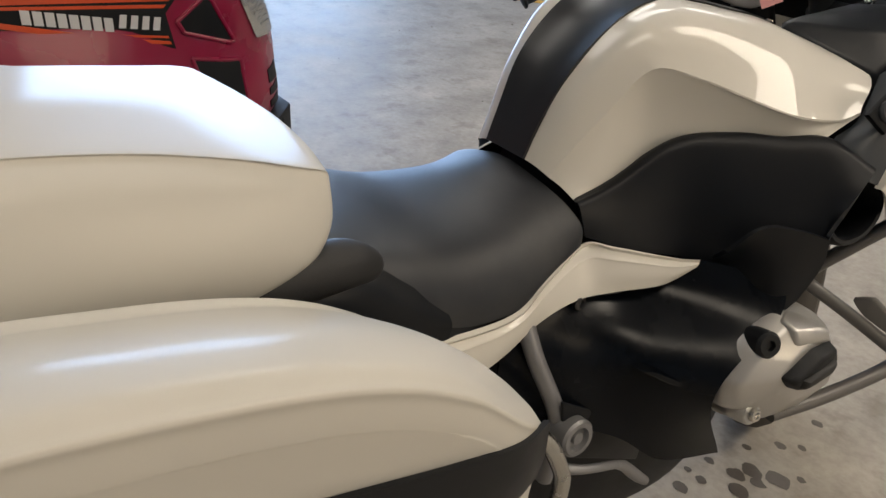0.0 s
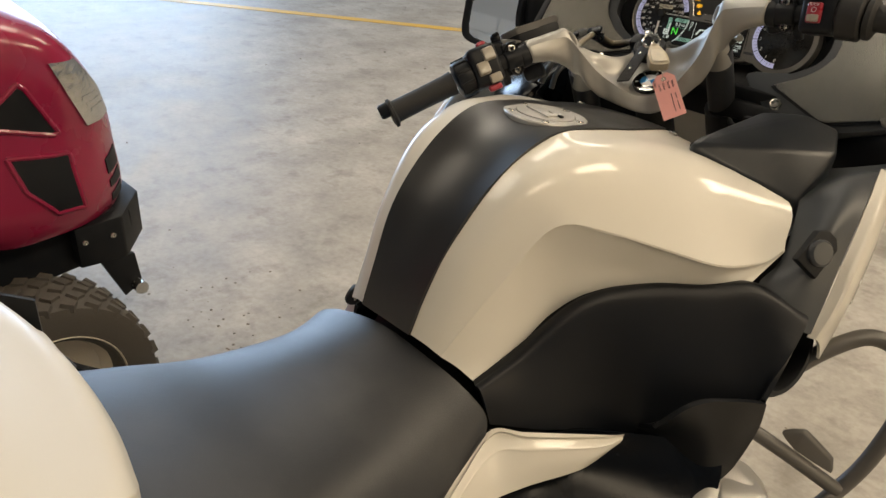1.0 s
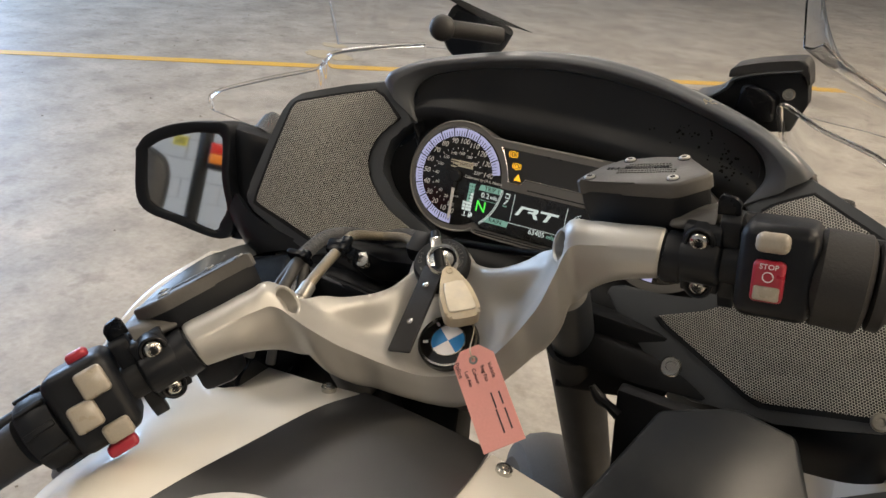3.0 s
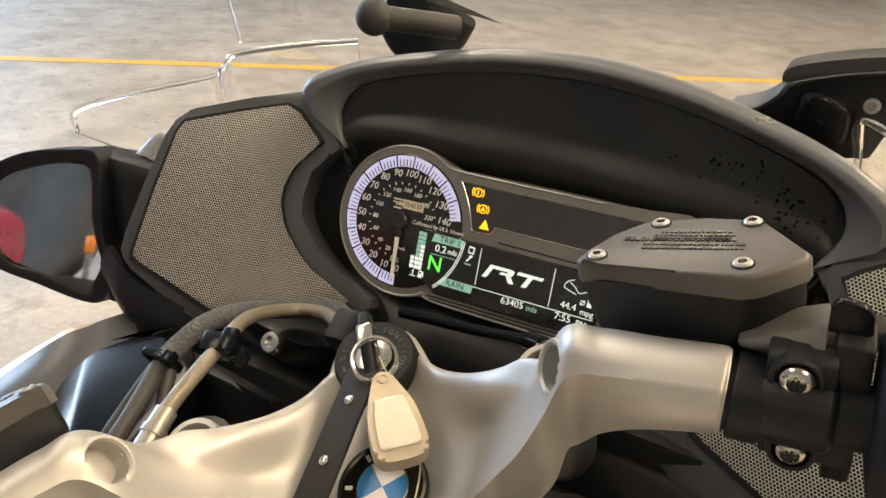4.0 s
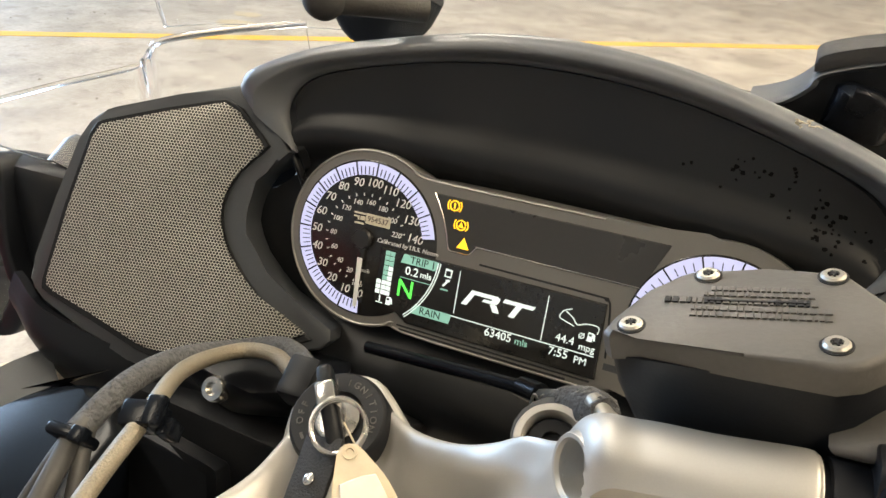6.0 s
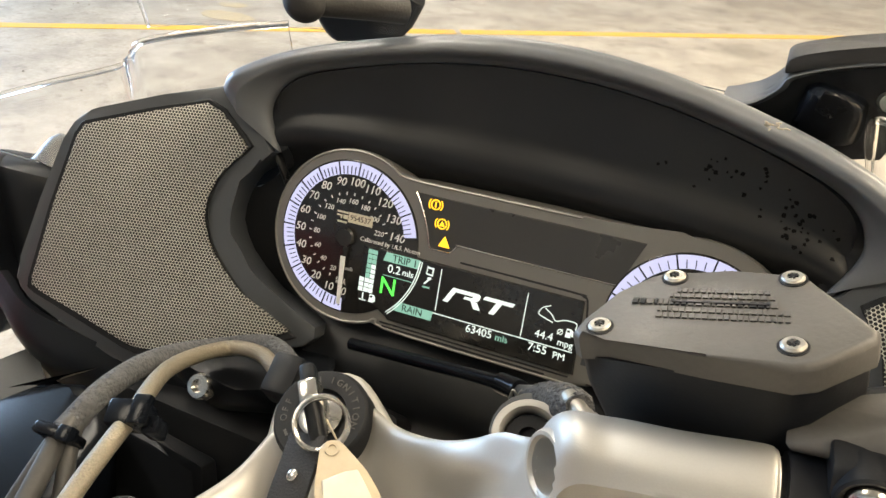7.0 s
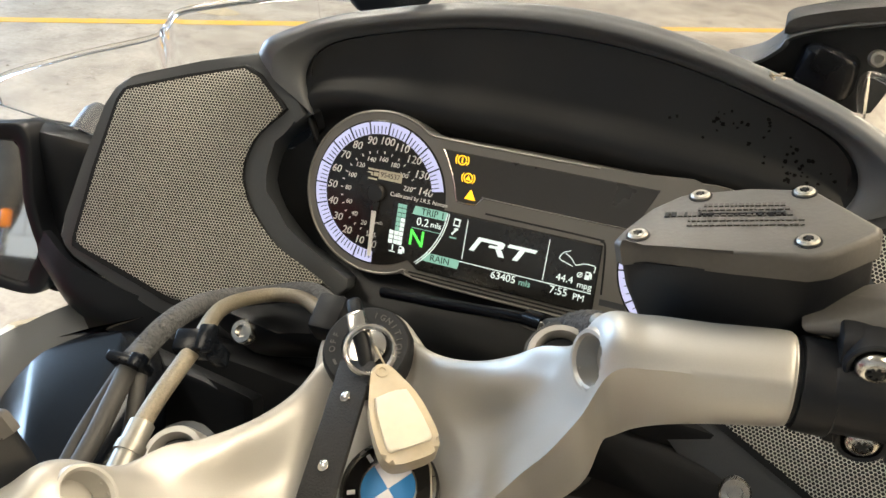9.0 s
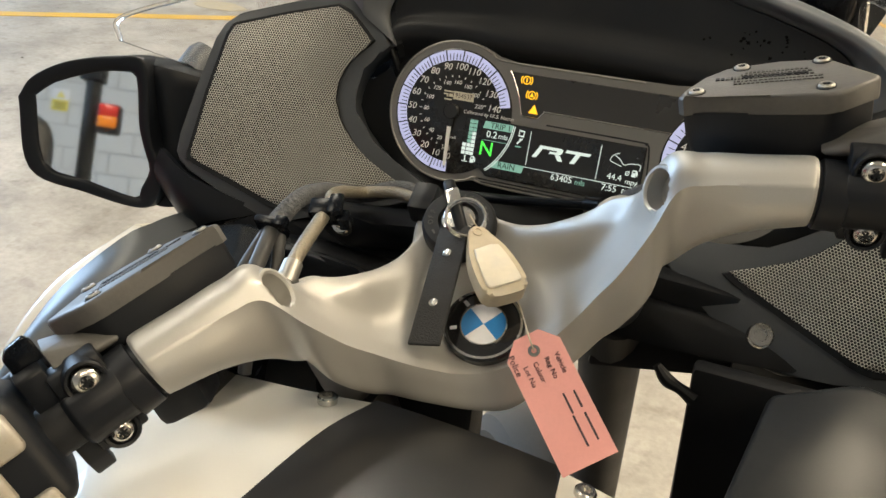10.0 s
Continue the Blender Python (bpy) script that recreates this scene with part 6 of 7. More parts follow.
    for a, b in ((-0.0049, 0.0205), (-0.0370, 0.0040), (0.0120, -0.0285), (0.0285, 0.0030)):
        seat_m = lm @ Matrix.Translation((s * a, b, 0.002))
        part("screw_recess", lathe([(0.0046, -0.001), (0.0046, 0.0003), (0, 0.0003)], seat_m, 20), M_DARK, lid)
        part("lid_screw", lathe([(0.0038, -0.002), (0.0038, 0.0008), (0.0031, 0.0015), (0.0019, 0.0015), (0.0015, 0.0005), (0, 0.0005)], seat_m, 18), M_FIT, lid, "dull steel lid screw")
        for q in (0, 60, 120):
            part("screw_slot", rbox(0.0032, 0.0006, 0.0004, seat_m @ Matrix.Rotation(radians(q + 15), 4, "Z") @ Matrix.Translation((0, 0, 0.0015)), 0), M_DARK, lid)
    rnd = random.Random(3)
    tm0 = lm @ Matrix.Translation((s * -0.003, -0.001, 0.0022)) @ Matrix.Rotation(radians(-29 * s), 4, "Z")
    for k, (a0, a1, b, h) in enumerate(((-0.010, 0.019, 0.0098, 0.0020), (-0.012, 0.019, 0.0068, 0.0020), (-0.0240, 0.0200, 0.0030, 0.0030), (-0.0150, 0.0260, -0.0012, 0.0022), (-0.0150, 0.0260, -0.0046, 0.0022))):
        a = a0
        while a < a1:
            w = rnd.uniform(0.0008, 0.0020)
            part("raised_mark", rbox(w, h, 0.0007, tm0 @ Matrix.Translation(((a + w / 2) * s, b, 0)), 0), M_DARK if k == 2 and rnd.random() < 0.6 else M_LID, lid)
            a += w + 0.0006
    part("raised_line", rbox(0.030, 0.0008, 0.0008, tm0 @ Matrix.Translation((0.004 * s, 0.0030, 0.0002)), 0), M_DARK, lid)
    part("reservoir_foot", rbox(0.03, 0.03, 0.035, lm @ Matrix.Translation((s * 0.012, -0.006, -0.060)), 0.006), M_BLACK, pot)
    # lever
    part("lever", tube([MB @ (p0 + ax * 0.035 + Vector((0, 0.03, -0.004))), MB @ (p0 + ax * 0.07 + Vector((0, 0.05, -0.012))), MB @ (p0 + ax * 0.13 + Vector((0, 0.052, -0.022))), MB @ (p0 + ax * 0.205 + Vector((0, 0.045, -0.026)))], 0.007, 30, 12, (0.010, 0.008, 0.007, 0.008)), M_BLACK, yoke, "black hand lever")
    # switch housing
    hs = part("switch_housing", rbox(0.044, 0.050, 0.058, along(0.076, -0.004, 0.004), 0.008, 3), M_BLACK, yoke, "black switch housing")
    if s < 0:
        for d, up, mat in ((0.068, 0.017, M_SWITCH), (0.082, 0.000, M_SWITCH)):
            part("rocker_switch", rbox(0.018, 0.010, 0.019, along(d, -0.029, up) @ Matrix.Rotation(radians(-12), 4, "X"), 0.003, 3), mat, hs, "worn beige rocker switch")
        part("toggle_switch", rbox(0.018, 0.012, 0.013, along(0.070, -0.028, -0.018), 0.003, 3), M_SWITCH, hs, "worn beige toggle switch")
        part("hazard_button", rbox(0.014, 0.012, 0.008, along(0.070, -0.012, 0.035), 0.003, 3), M_REDSW, hs, "red hazard button")
        part("horn_button", rbox(0.020, 0.010, 0.009, along(0.074, -0.021, -0.030), 0.003, 3), M_REDSW, hs, "dark red horn button")
        wheel_m = along_axis(0.108)
        ctl = part("control_wheel", lathe([(0.020, -0.013), (0.026, -0.011), (0.0275, -0.004), (0.0275, 0.006), (0.025, 0.011), (0.018, 0.012)], wheel_m, 30), M_BLACK, hs, "ribbed black control wheel")
        for k in range(10):
            part("wheel_rib", rbox(0.003, 0.004, 0.020, wheel_m @ Matrix.Rotation(radians(36 * k), 4, "Z") @ Matrix.Translation((0.0275, 0, -0.001)), 0.001), M_BLACK, ctl)
    else:
        part("start_button", rbox(0.019, 0.012, 0.012, along(0.073, -0.029, 0.023), 0.004, 3), M_SWITCH, hs, "worn beige push button")
        kill = part("stop_switch", rbox(0.018, 0.012, 0.025, along(0.073, -0.029, 0.000), 0.003, 3), M_REDSW, hs, "red engine stop and start rocker")
        part("start_half", rbox(0.0145, 0.004, 0.009, along(0.073, -0.0342, -0.0065), 0.0015), M_SWITCH, kill, "pale start half of the rocker")
        letters("STOP", 0.0045, along(0.073, -0.0352, 0.0095) @ Matrix.Rotation(radians(90), 4, "X"), M_DECALW, kill)
        part("start_symbol", ring_plate(0, 0, 0.0026, 0.0032, 0, 350, 20, along(0.073, -0.0352, 0.0035) @ Matrix.Rotation(radians(90), 4, "X"), 0.0003), M_DECALW, kill)
        part("throttle_housing", lathe([(0.026, -0.018), (0.030, -0.014), (0.030, 0.010), (0.026, 0.013), (0.022, 0.014)], along_axis(0.112), 32), M_RUBBER, hs, "black throttle housing")
        part("throttle_flange", lathe([(0.020, 0.014), (0.0265, 0.016), (0.0265, 0.022), (0.02, 0.026)], along_axis(0.112), 32), M_RUBBER, hs)
    # grip
    grip = part("grip", lathe([(0.0175, 0.0), (0.0165, 0.01), (0.0160, 0.06), (0.0165, 0.094), (0.0215, 0.097), (0.0215, 0.101), (0.016, 0.103)], along_axis(0.125), 32), M_RUBBER, yoke, "black rubber handlebar grip")
    part("bar_end", lathe([(0.011, 0.0), (0.011, 0.012), (0.009, 0.015), (0, 0.015)], along_axis(0.227), 24), M_BLACK, grip)

# hoses on the left
part("braided_hose", tube([B(-0.112, 0.030, -0.040), B(-0.100, 0.062, -0.045), B(-0.079, 0.100, -0.056), B(-0.075, 0.140, -0.088), B(-0.060, 0.168, -0.128), B(-0.036, 0.155, -0.122), B(-0.020, 0.128, -0.104)], 0.0046, 70, 14), M_HOSE, bike, "braided steel brake hose")
part("hose_fitting", tube([B(-0.116, 0.024, -0.039), B(-0.102, 0.058, -0.0445)], 0.0062, 2, 18), M_FIT, bike, "dull steel hose fitting")
part("fitting_ring", tube([B(-0.108, 0.044, -0.0425), B(-0.106, 0.048, -0.043)], 0.0072, 2, 18), M_FIT, bike)
part("hose_connector", rbox(0.018, 0.024, 0.020, MB @ Matrix.Translation((-0.016, 0.124, -0.104)) @ Matrix.Rotation(radians(-30), 4, "Z"), 0.003), M_BLACK, bike, "black hose connector")
clip_m = MB @ Matrix.Translation((-0.079, 0.100, -0.056)) @ Matrix.Rotation(radians(-18), 4, "Z")
hclip = part("hose_clip", rbox(0.019, 0.013, 0.015, clip_m, 0.002), M_SATIN, bike, "black hose clip")
part("clip_catch", rbox(0.009, 0.015, 0.006, clip_m @ Matrix.Translation((0.008, 0.001, 0.006)), 0.0015), M_SATIN, hclip)
part("clip_catch", rbox(0.008, 0.009, 0.012, clip_m @ Matrix.Translation((0.012, -0.004, -0.004)), 0.0015), M_SATIN, hclip)
part("cable_sleeve", tube([B(-0.114, 0.102, -0.058), B(-0.098, 0.128, -0.070), B(-0.085, 0.155, -0.100), B(-0.062, 0.175, -0.138), B(-0.030, 0.160, -0.126), B(-0.012, 0.130, -0.112)], 0.0064, 60, 14), M_FOAM, bike, "black fabric cable sleeve")
for du, dv, dw, r in ((0, 0, 0, 0.0052), (-0.012, 0.010, -0.010, 0.0036), (0.010, -0.004, -0.012, 0.0042)):
    part("cable", tube([B(-0.108, 0.112, -0.062), B(-0.114 + du * 0.3, 0.100 + dv * 0.3, -0.057 + dw * 0.3), B(-0.132 + du, 0.066 + dv, -0.058 + dw), B(-0.150 + du, 0.040 + dv, -0.062 + dw), B(-0.166 + du * 1.5, 0.024 + dv, -0.078 + dw)], r, 50, 12), M_WIRE, bike, "grey sleeved cable")
tie_m = MB @ Matrix.Translation((-0.115, 0.100, -0.057)) @ Matrix.Rotation(radians(-29), 4, "Z")
tie = part("cable_tie", rbox(0.020, 0.006, 0.018, tie_m, 0.002), M_SATIN, bike, "black cable tie")
part("tie_head", rbox(0.008, 0.008, 0.007, tie_m @ Matrix.Translation((0.009, 0, 0.007)), 0.0015), M_SATIN, tie)
part("dash_rail", tube([(-0.085, 0.432, 1.128), (-0.029, 0.425, 1.1395), (0.027, 0.408, 1.1587)], 0.0040, 20, 14), M_SATIN, bike, "black rail below the instruments")
plug = part("hose_plug", tube([(0.024, 0.4095, 1.1575), (0.0363, 0.402, 1.1627)], 0.0062, 2, 18), M_SATIN, bike, "black plug with a bent wire clip")
part("plug_clip", tube([(0.0335, 0.3965, 1.1600), (0.0350, 0.3950, 1.1680), (0.0375, 0.3960, 1.1640), (0.0395, 0.3955, 1.1690), (0.0450, 0.3930, 1.1715)], 0.0008, 30, 8), M_FIT, plug)
part("hose_end", tube([(0.0363, 0.402, 1.1627), (0.0470, 0.3945, 1.1690)], 0.0045, 2, 14, (0.0035, 0.0062)), M_GREY, plug)
rnd = random.Random(21)
SLEEVE = [Vector((0.0470, 0.3940, 1.1690)), Vector((0.0580, 0.384, 1.1800)), Vector((0.0690, 0.372, 1.1900)), Vector((0.0760, 0.362, 1.1985))]
sleeve_bm = tube([tuple(p) for p in SLEEVE], 0.0095, 46, 22, (0.0060, 0.0088, 0.0098, 0.0070))
for v in sleeve_bm.verts:
    v.co += Vector((rnd.uniform(-1, 1), rnd.uniform(-1, 1), rnd.uniform(-1, 1))) * 0.0007
sleeve = part("foam_sleeve", sleeve_bm, M_FOAM, bike, "frayed dark grey foam sleeve")
flap_bm = tube([(0.0590, 0.376, 1.1800), (0.0630, 0.368, 1.1750), (0.0650, 0.362, 1.1670)], 0.005, 20, 14, (0.0070, 0.0060, 0.0035))
for v in flap_bm.verts:
    v.co += Vector((rnd.uniform(-1, 1), rnd.uniform(-1, 1), rnd.uniform(-1, 1))) * 0.0006
part("sleeve_flap", flap_bm, M_FOAM, sleeve)
f0, f1 = Vector((0.0680, 0.3690, 1.1985)), Vector((0.0925, 0.3440, 1.2215))
hose_m = frame_of(f0, (0, 0, 1), f1 - f0)
part("hose_fitting", lathe([(0.0040, 0.0), (0.0046, 0.002), (0.0046, 0.014), (0.0052, 0.0145), (0.0052, 0.018), (0.0062, 0.0185), (0.0062, 0.0225), (0.0044, 0.0235), (0.0044, 0.030), (0.0052, 0.031), (0.0052, 0.042)], hose_m, 24), M_FIT, bike, "dull steel hose fitting")

lint = thing("lint", "small cream tuft of lint caught on the hood", "lint", (0.120, 0.4745, 1.3055))
rnd = random.Random(8)
for k in range(5):
    pts, p = [], Vector((rnd.uniform(-0.005, 0.004), 0, 0.0006))
    for i in range(6):
        pts.append(tuple(p))
        p = p + Vector((rnd.uniform(-0.002, 0.0026), rnd.uniform(-0.0014, 0.0014), rnd.uniform(-0.0008, 0.0012)))
    part("fibre", tube(pts, 0.00035, 20, 5), M_FOB, lint)

# ---- the key with its strap, fob and tag ----
key = thing("key_ring", "key in the lock with black strap and pink tag", "key", tuple(B(0.003, 0.093, -0.09)))
KI = Matrix.Translation(-B(0.003, 0.093, -0.09))


def kpart(name, bm, mat, parent, label=""):
    bm.transform(KI)
    return part(name, bm, mat, parent, label)


kpart("key_blade", rbox(0.003, 0.010, 0.022, MI @ Matrix.Translation((0, 0.004, 0.010)), 0.001), M_STEEL, key)
kpart("key_head", hull([MI @ Vector((u, v, w)) for u in (-0.0042, 0.0042) for v, w in ((-0.020, 0.012), (-0.022, 0.018), (0.002, 0.026), (0.022, 0.026), (0.022, 0.018), (0.004, 0.012))], 0.003, 3), M_BLACK, key, "black key head")
kpart("key_collar", rbox(0.0104, 0.013, 0.0130, MI @ Matrix.Translation((0, 0.006, 0.0205)) @ Matrix.Rotation(radians(8), 4, "X"), 0.002), M_STEEL, key, "bright steel collar on the key")
for k in range(2):
    c0 = MI @ Vector((0.004, -0.012, 0.022 + 0.002 * k))
    mm = frame_of(c0, bdir(1, 0.3, 0), bdir(0.2, -0.2, 1))
    kpart("split_ring", tube([mm @ Vector((0.013 * math.cos(a), 0.013 * math.sin(a), 0)) for a in [2 * math.pi * i / 16 for i in range(17)]], 0.0012, 48, 8), M_STEEL, key, "steel split ring")
rv1, rv2 = Vector((-0.041, 0.309, 1.147)), Vector((-0.035, 0.277, 1.129))
down = (rv2 - rv1).normalized()
mm = frame_of(rv1 + down * 0.018 + Vector((0, -0.002, 0.003)), down, (-0.25, -0.45, 0.86))
strap = kpart("strap", rbox(0.086, 0.0215, 0.003, mm @ Matrix.Translation((0.004, 0, -0.001)), 0.001), M_WEB, key, "black nylon webbing strap")
for d in (-0.018, 0.0186):
    kpart("rivet", lathe([(0.003, 0), (0.003, 0.001), (0.002, 0.0018), (0, 0.002)], mm @ Matrix.Translation((d, 0, 0.0005)), 16), M_STEEL, strap)
fm = frame_of(B(0.0140, 0.0400, -0.0780), bdir(0.16, -1, -0.03), bdir(0.28, 0.0, 1))
half_o = [(-0.0300, 0.0036), (-0.0255, 0.0062), (-0.0190, 0.0090), (-0.0110, 0.0122), (-0.0020, 0.0142), (0.0100, 0.0152), (0.0180, 0.0148), (0.0222, 0.0118), (0.0238, 0.0060)]
fob_o = half_o + [(a, -b) for a, b in reversed(half_o)]
fob = kpart("fob", prism(softened(fob_o, 3, 0.6), 0.012, fm, 0.0024, 3, 0.006), M_FOB, key, "worn cream plastic key fob")
pad_o = [(-0.0125, 0.0085), (0.0130, 0.0118), (0.0170, 0.0100), (0.0170, -0.0100), (0.0130, -0.0118), (-0.0125, -0.0085)]
kpart("fob_pad", prism(softened(pad_o, 3, 0.35), 0.004, fm, 0.0014, 3, 0.0078), M_PADW, fob, "shiny off-white face of the fob")
kpart("fob_eye", lathe([(0.0034, 0.0), (0.0034, 0.0012), (0.0020, 0.0012), (0.0018, 0.0)], fm @ Matrix.Translation((-0.0258, 0, 0.0055)), 20), M_FOB, fob)
th, tb = Vector((0.0357, 0.2550, 1.1360)), Vector((0.0905, 0.219, 1.0912))
td = (tb - th).normalized()
tm = frame_of(th, td, (-0.05, -0.62, 0.75))
tag_o = [(-0.0100, -0.0075), (-0.0100, 0.0075), (-0.0005, 0.0165), (0.068, 0.0165), (0.068, -0.0165), (-0.0005, -0.0165)]
tag = kpart("tag", prism(tag_o, 0.0006, tm, 0, 1, 0), M_TAG, key, "pink card tag with handwriting")
kpart("tag_eyelet", ring_plate(0, 0, 0.0016, 0.0034, 0, 359, 20, tm, 0.0006, 0.0008), M_STEEL, tag)
kpart("tag_string", tube([tm @ Vector((0, 0, 0.001)), tm @ Vector((-0.008, 0.001, 0.004)), B(0.024, 0.020, -0.090), B(0.019, 0.050, -0.088), B(0.010, 0.082, -0.074)], 0.0005, 20, 6), M_FOB, tag)


def tag_word(text, a, b, size):
    ob = letters(text, size, KI @ tm @ Matrix.Translation((a, b, 0.0003)) @ Matrix.Rotation(radians(0), 4, "Z"), M_INK, tag, align="LEFT")


tag_word("Vehicle", 0.006, 0.0105, 0.0042)
tag_word("Reg No", 0.006, 0.0045, 0.0042)
tag_word("Colour", 0.006, -0.0025, 0.0042)
tag_word("Lot No", 0.006, -0.0085, 0.0042)
tag_word("Police", -0.003, -0.0135, 0.0052)
for a, b, w in ((0.034, 0.010, 0.010), (0.050, 0.010, 0.016), (0.034, 0.004, 0.012), (0.050, 0.0035, 0.018)):
    kpart("pen_mark", rbox(w, 0.0012, 0.0002, tm @ Matrix.Translation((a, b, 0.0003)), 0), M_INK, tag)

part("windscreen", loft(rows_ws, 16, 16, 0.002), M_SCREEN, bike, "clear acrylic windscreen").visible_shadow = False
w = [(0.118, 0.592, 1.310), (0.150, 0.566, 1.330), (0.172, 0.545, 1.338), (0.190, 0.546, 1.306), (0.178, 0.556, 1.275), (0.135, 0.590, 1.275), (0.13, 0.612, 1.308), (0.175, 0.575, 1.335), (0.19, 0.575, 1.29)]
part("screen_bracket", hull(flip(w), 0.006, 3), M_BLACK, bike, "black windscreen bracket")
# the other bracket: a swept wing with a rubber pad on its upper edge and a boss in front of its web
SWEEP = [(0.090, 1.2865), (0.0985, 1.2893), (0.1101, 1.2955), (0.1186, 1.3038), (0.1224, 1.3106), (0.1353, 1.3168), (0.1510, 1.3220), (0.1654, 1.3257), (0.1775, 1.3285)]
up_m = frame_of((0, 0.556, 0), (1, 0, 0), (0, -1, 0))
wing = part("screen_bracket", prism((SWEEP + [(0.1850, 1.3150), (0.1885, 1.2990), (0.1805, 1.2730), (0.140, 1.262), (0.095, 1.268)])[::-1], 0.022, up_m, 0.0015), M_DARK, bike, "black windscreen bracket with a rubber pad")
part("wing_flange", loft([[(x, 0.5450, z + 0.0002), (x, 0.5500, z + 0.0022), (x, 0.585, z + 0.0030)] for x, z in SWEEP], 6, 40, 0.0035), M_GREY, wing)
PAD = [(0.1195, 1.3125), (0.1187, 1.3185), (0.1223, 1.3226), (0.1403, 1.3291), (0.1625, 1.3349), (0.1770, 1.3372), (0.1830, 1.3310), (0.1870, 1.3160), (0.1800, 1.3270), (0.1654, 1.3280), (0.1353, 1.3190)]
part("rubber_pad", prism(softened(PAD, 3, 0.6), 0.034, up_m @ Matrix.Translation((0, 0, 0.010)), 0.0015), M_RUBBER, wing, "black rubber pad")
part("bracket_boss", hull([(0.1345, 0.530, 1.3090), (0.1390, 0.528, 1.3125), (0.1510, 0.528, 1.3115), (0.1615, 0.536, 1.3030), (0.1310, 0.545, 1.2820), (0.1540, 0.545, 1.2780), (0.132, 0.556, 1.311), (0.166, 0.556, 1.305), (0.128, 0.556, 1.276), (0.168, 0.556, 1.276)], 0.004, 3), M_SATIN, wing)
screw("boss_bolt", (0.1720, 0.545, 1.3075), (0, -1, 0.2), 0.005, wing, M_FIT, 0.005)
mount = part("ball_mount", lathe([(0.0, -0.0127)] + [(0.0127 * math.cos(radians(a)), 0.0127 * math.sin(radians(a))) for a in range(-75, 76, 15)] + [(0.0, 0.0127)], Matrix.Translation((-0.138, 0.470, 1.327)), 28), M_RUBBER, bike, "black rubber ball mount")
part("ball_stem", tube([(-0.138, 0.470, 1.327), (-0.115, 0.50, 1.322), (-0.10, 0.52, 1.318)], 0.0085, 12, 12), M_RUBBER, mount)


# ---- the compact tractor parked beside ----
tractor = thing("tractor", "red compact tractor with black bumper and clear headlamp", "tractor", (-1.60, -0.9, 0))
TX, TY = 1.60, 0.9


def tp(pts):
    return [(x + TX, y + TY, z) for x, y, z in pts]


rows = []
for y, w, z0, z1 in ((-1.35, 0.41, 0.66, 1.14), (-0.9, 0.412, 0.64, 1.13), (-0.52, 0.412, 0.625, 1.10), (-0.39, 0.412, 0.535, 1.085), (-0.26, 0.408, 0.53, 1.055), (-0.17, 0.39, 0.535, 1.01), (-0.10, 0.345, 0.54, 0.93), (-0.045, 0.27, 0.545, 0.83), (-0.015, 0.20, 0.55, 0.74)):
    rows.append(tp([(-1.6 - w, y, z0), (-1.6 - w, y, (z0 + z1) / 2), (-1.6 - w, y, z1 - 0.13), (-1.6 - w * 0.93, y, z1 - 0.045), (-1.6 - w * 0.62, y, z1 - 0.005), (-1.6, y, z1 + 0.01), (-1.6 + w * 0.62, y, z1 - 0.005), (-1.6 + w * 0.93, y, z1 - 0.045), (-1.6 + w, y, z1 - 0.13), (-1.6 + w, y, (z0 + z1) / 2), (-1.6 + w, y, z0), (-1.6, y, z0 - 0.01)]))
hood = part("hood", body(rows, 60, 48), M_RED, tractor, "glossy red hood")
hood_tree = BVHTree.FromPolygons([v.co for v in hood.data.vertices], [p.vertices for p in hood.data.polygons])


def patch(s, o, off):
    """A plate laid on the hood's flank, outlined by forward and up."""
    bm = bmesh.new()
    top, low = [], []
    n = 6
    for i, (a, b) in enumerate(o):
        c, d = o[(i + 1) % len(o)]
        for k in range(n):
            q, nm, _, _ = hood_tree.ray_cast(Vector((s * 3, a + (c - a) * k / n + TY, b + (d - b) * k / n)), Vector((-s, 0, 0)))
            if nm.x * s < 0:
                nm = -nm
            top.append(bm.verts.new(q + nm * off))
            low.append(bm.verts.new(q - nm * 0.02))
    ca, cb = sum(a for a, b in o) / len(o), sum(b for a, b in o) / len(o)
    rings = [top]
    for f in (0.66, 0.33):
        ring = []
        for v in top:
            q, nm, _, _ = hood_tree.ray_cast(Vector((s * 3, ca + TY + (v.co.y - ca - TY) * f, cb + (v.co.z - cb) * f)), Vector((-s, 0, 0)))
            ring.append(bm.verts.new(q + (nm if nm.x * s > 0 else -nm) * off))
        rings.append(ring)
    for r0, r1 in zip(rings, rings[1:]):
        for i in range(len(top)):
            j = (i + 1) % len(top)
            bm.faces.new((r0[i], r0[j], r1[j], r1[i]))
    bm.faces.new(rings[-1])
    bm.faces.new(low[::-1])
    for i in range(len(top)):
        j = (i + 1) % len(top)
        bm.faces.new((top[i], low[i], low[j], top[j]))
    return bm


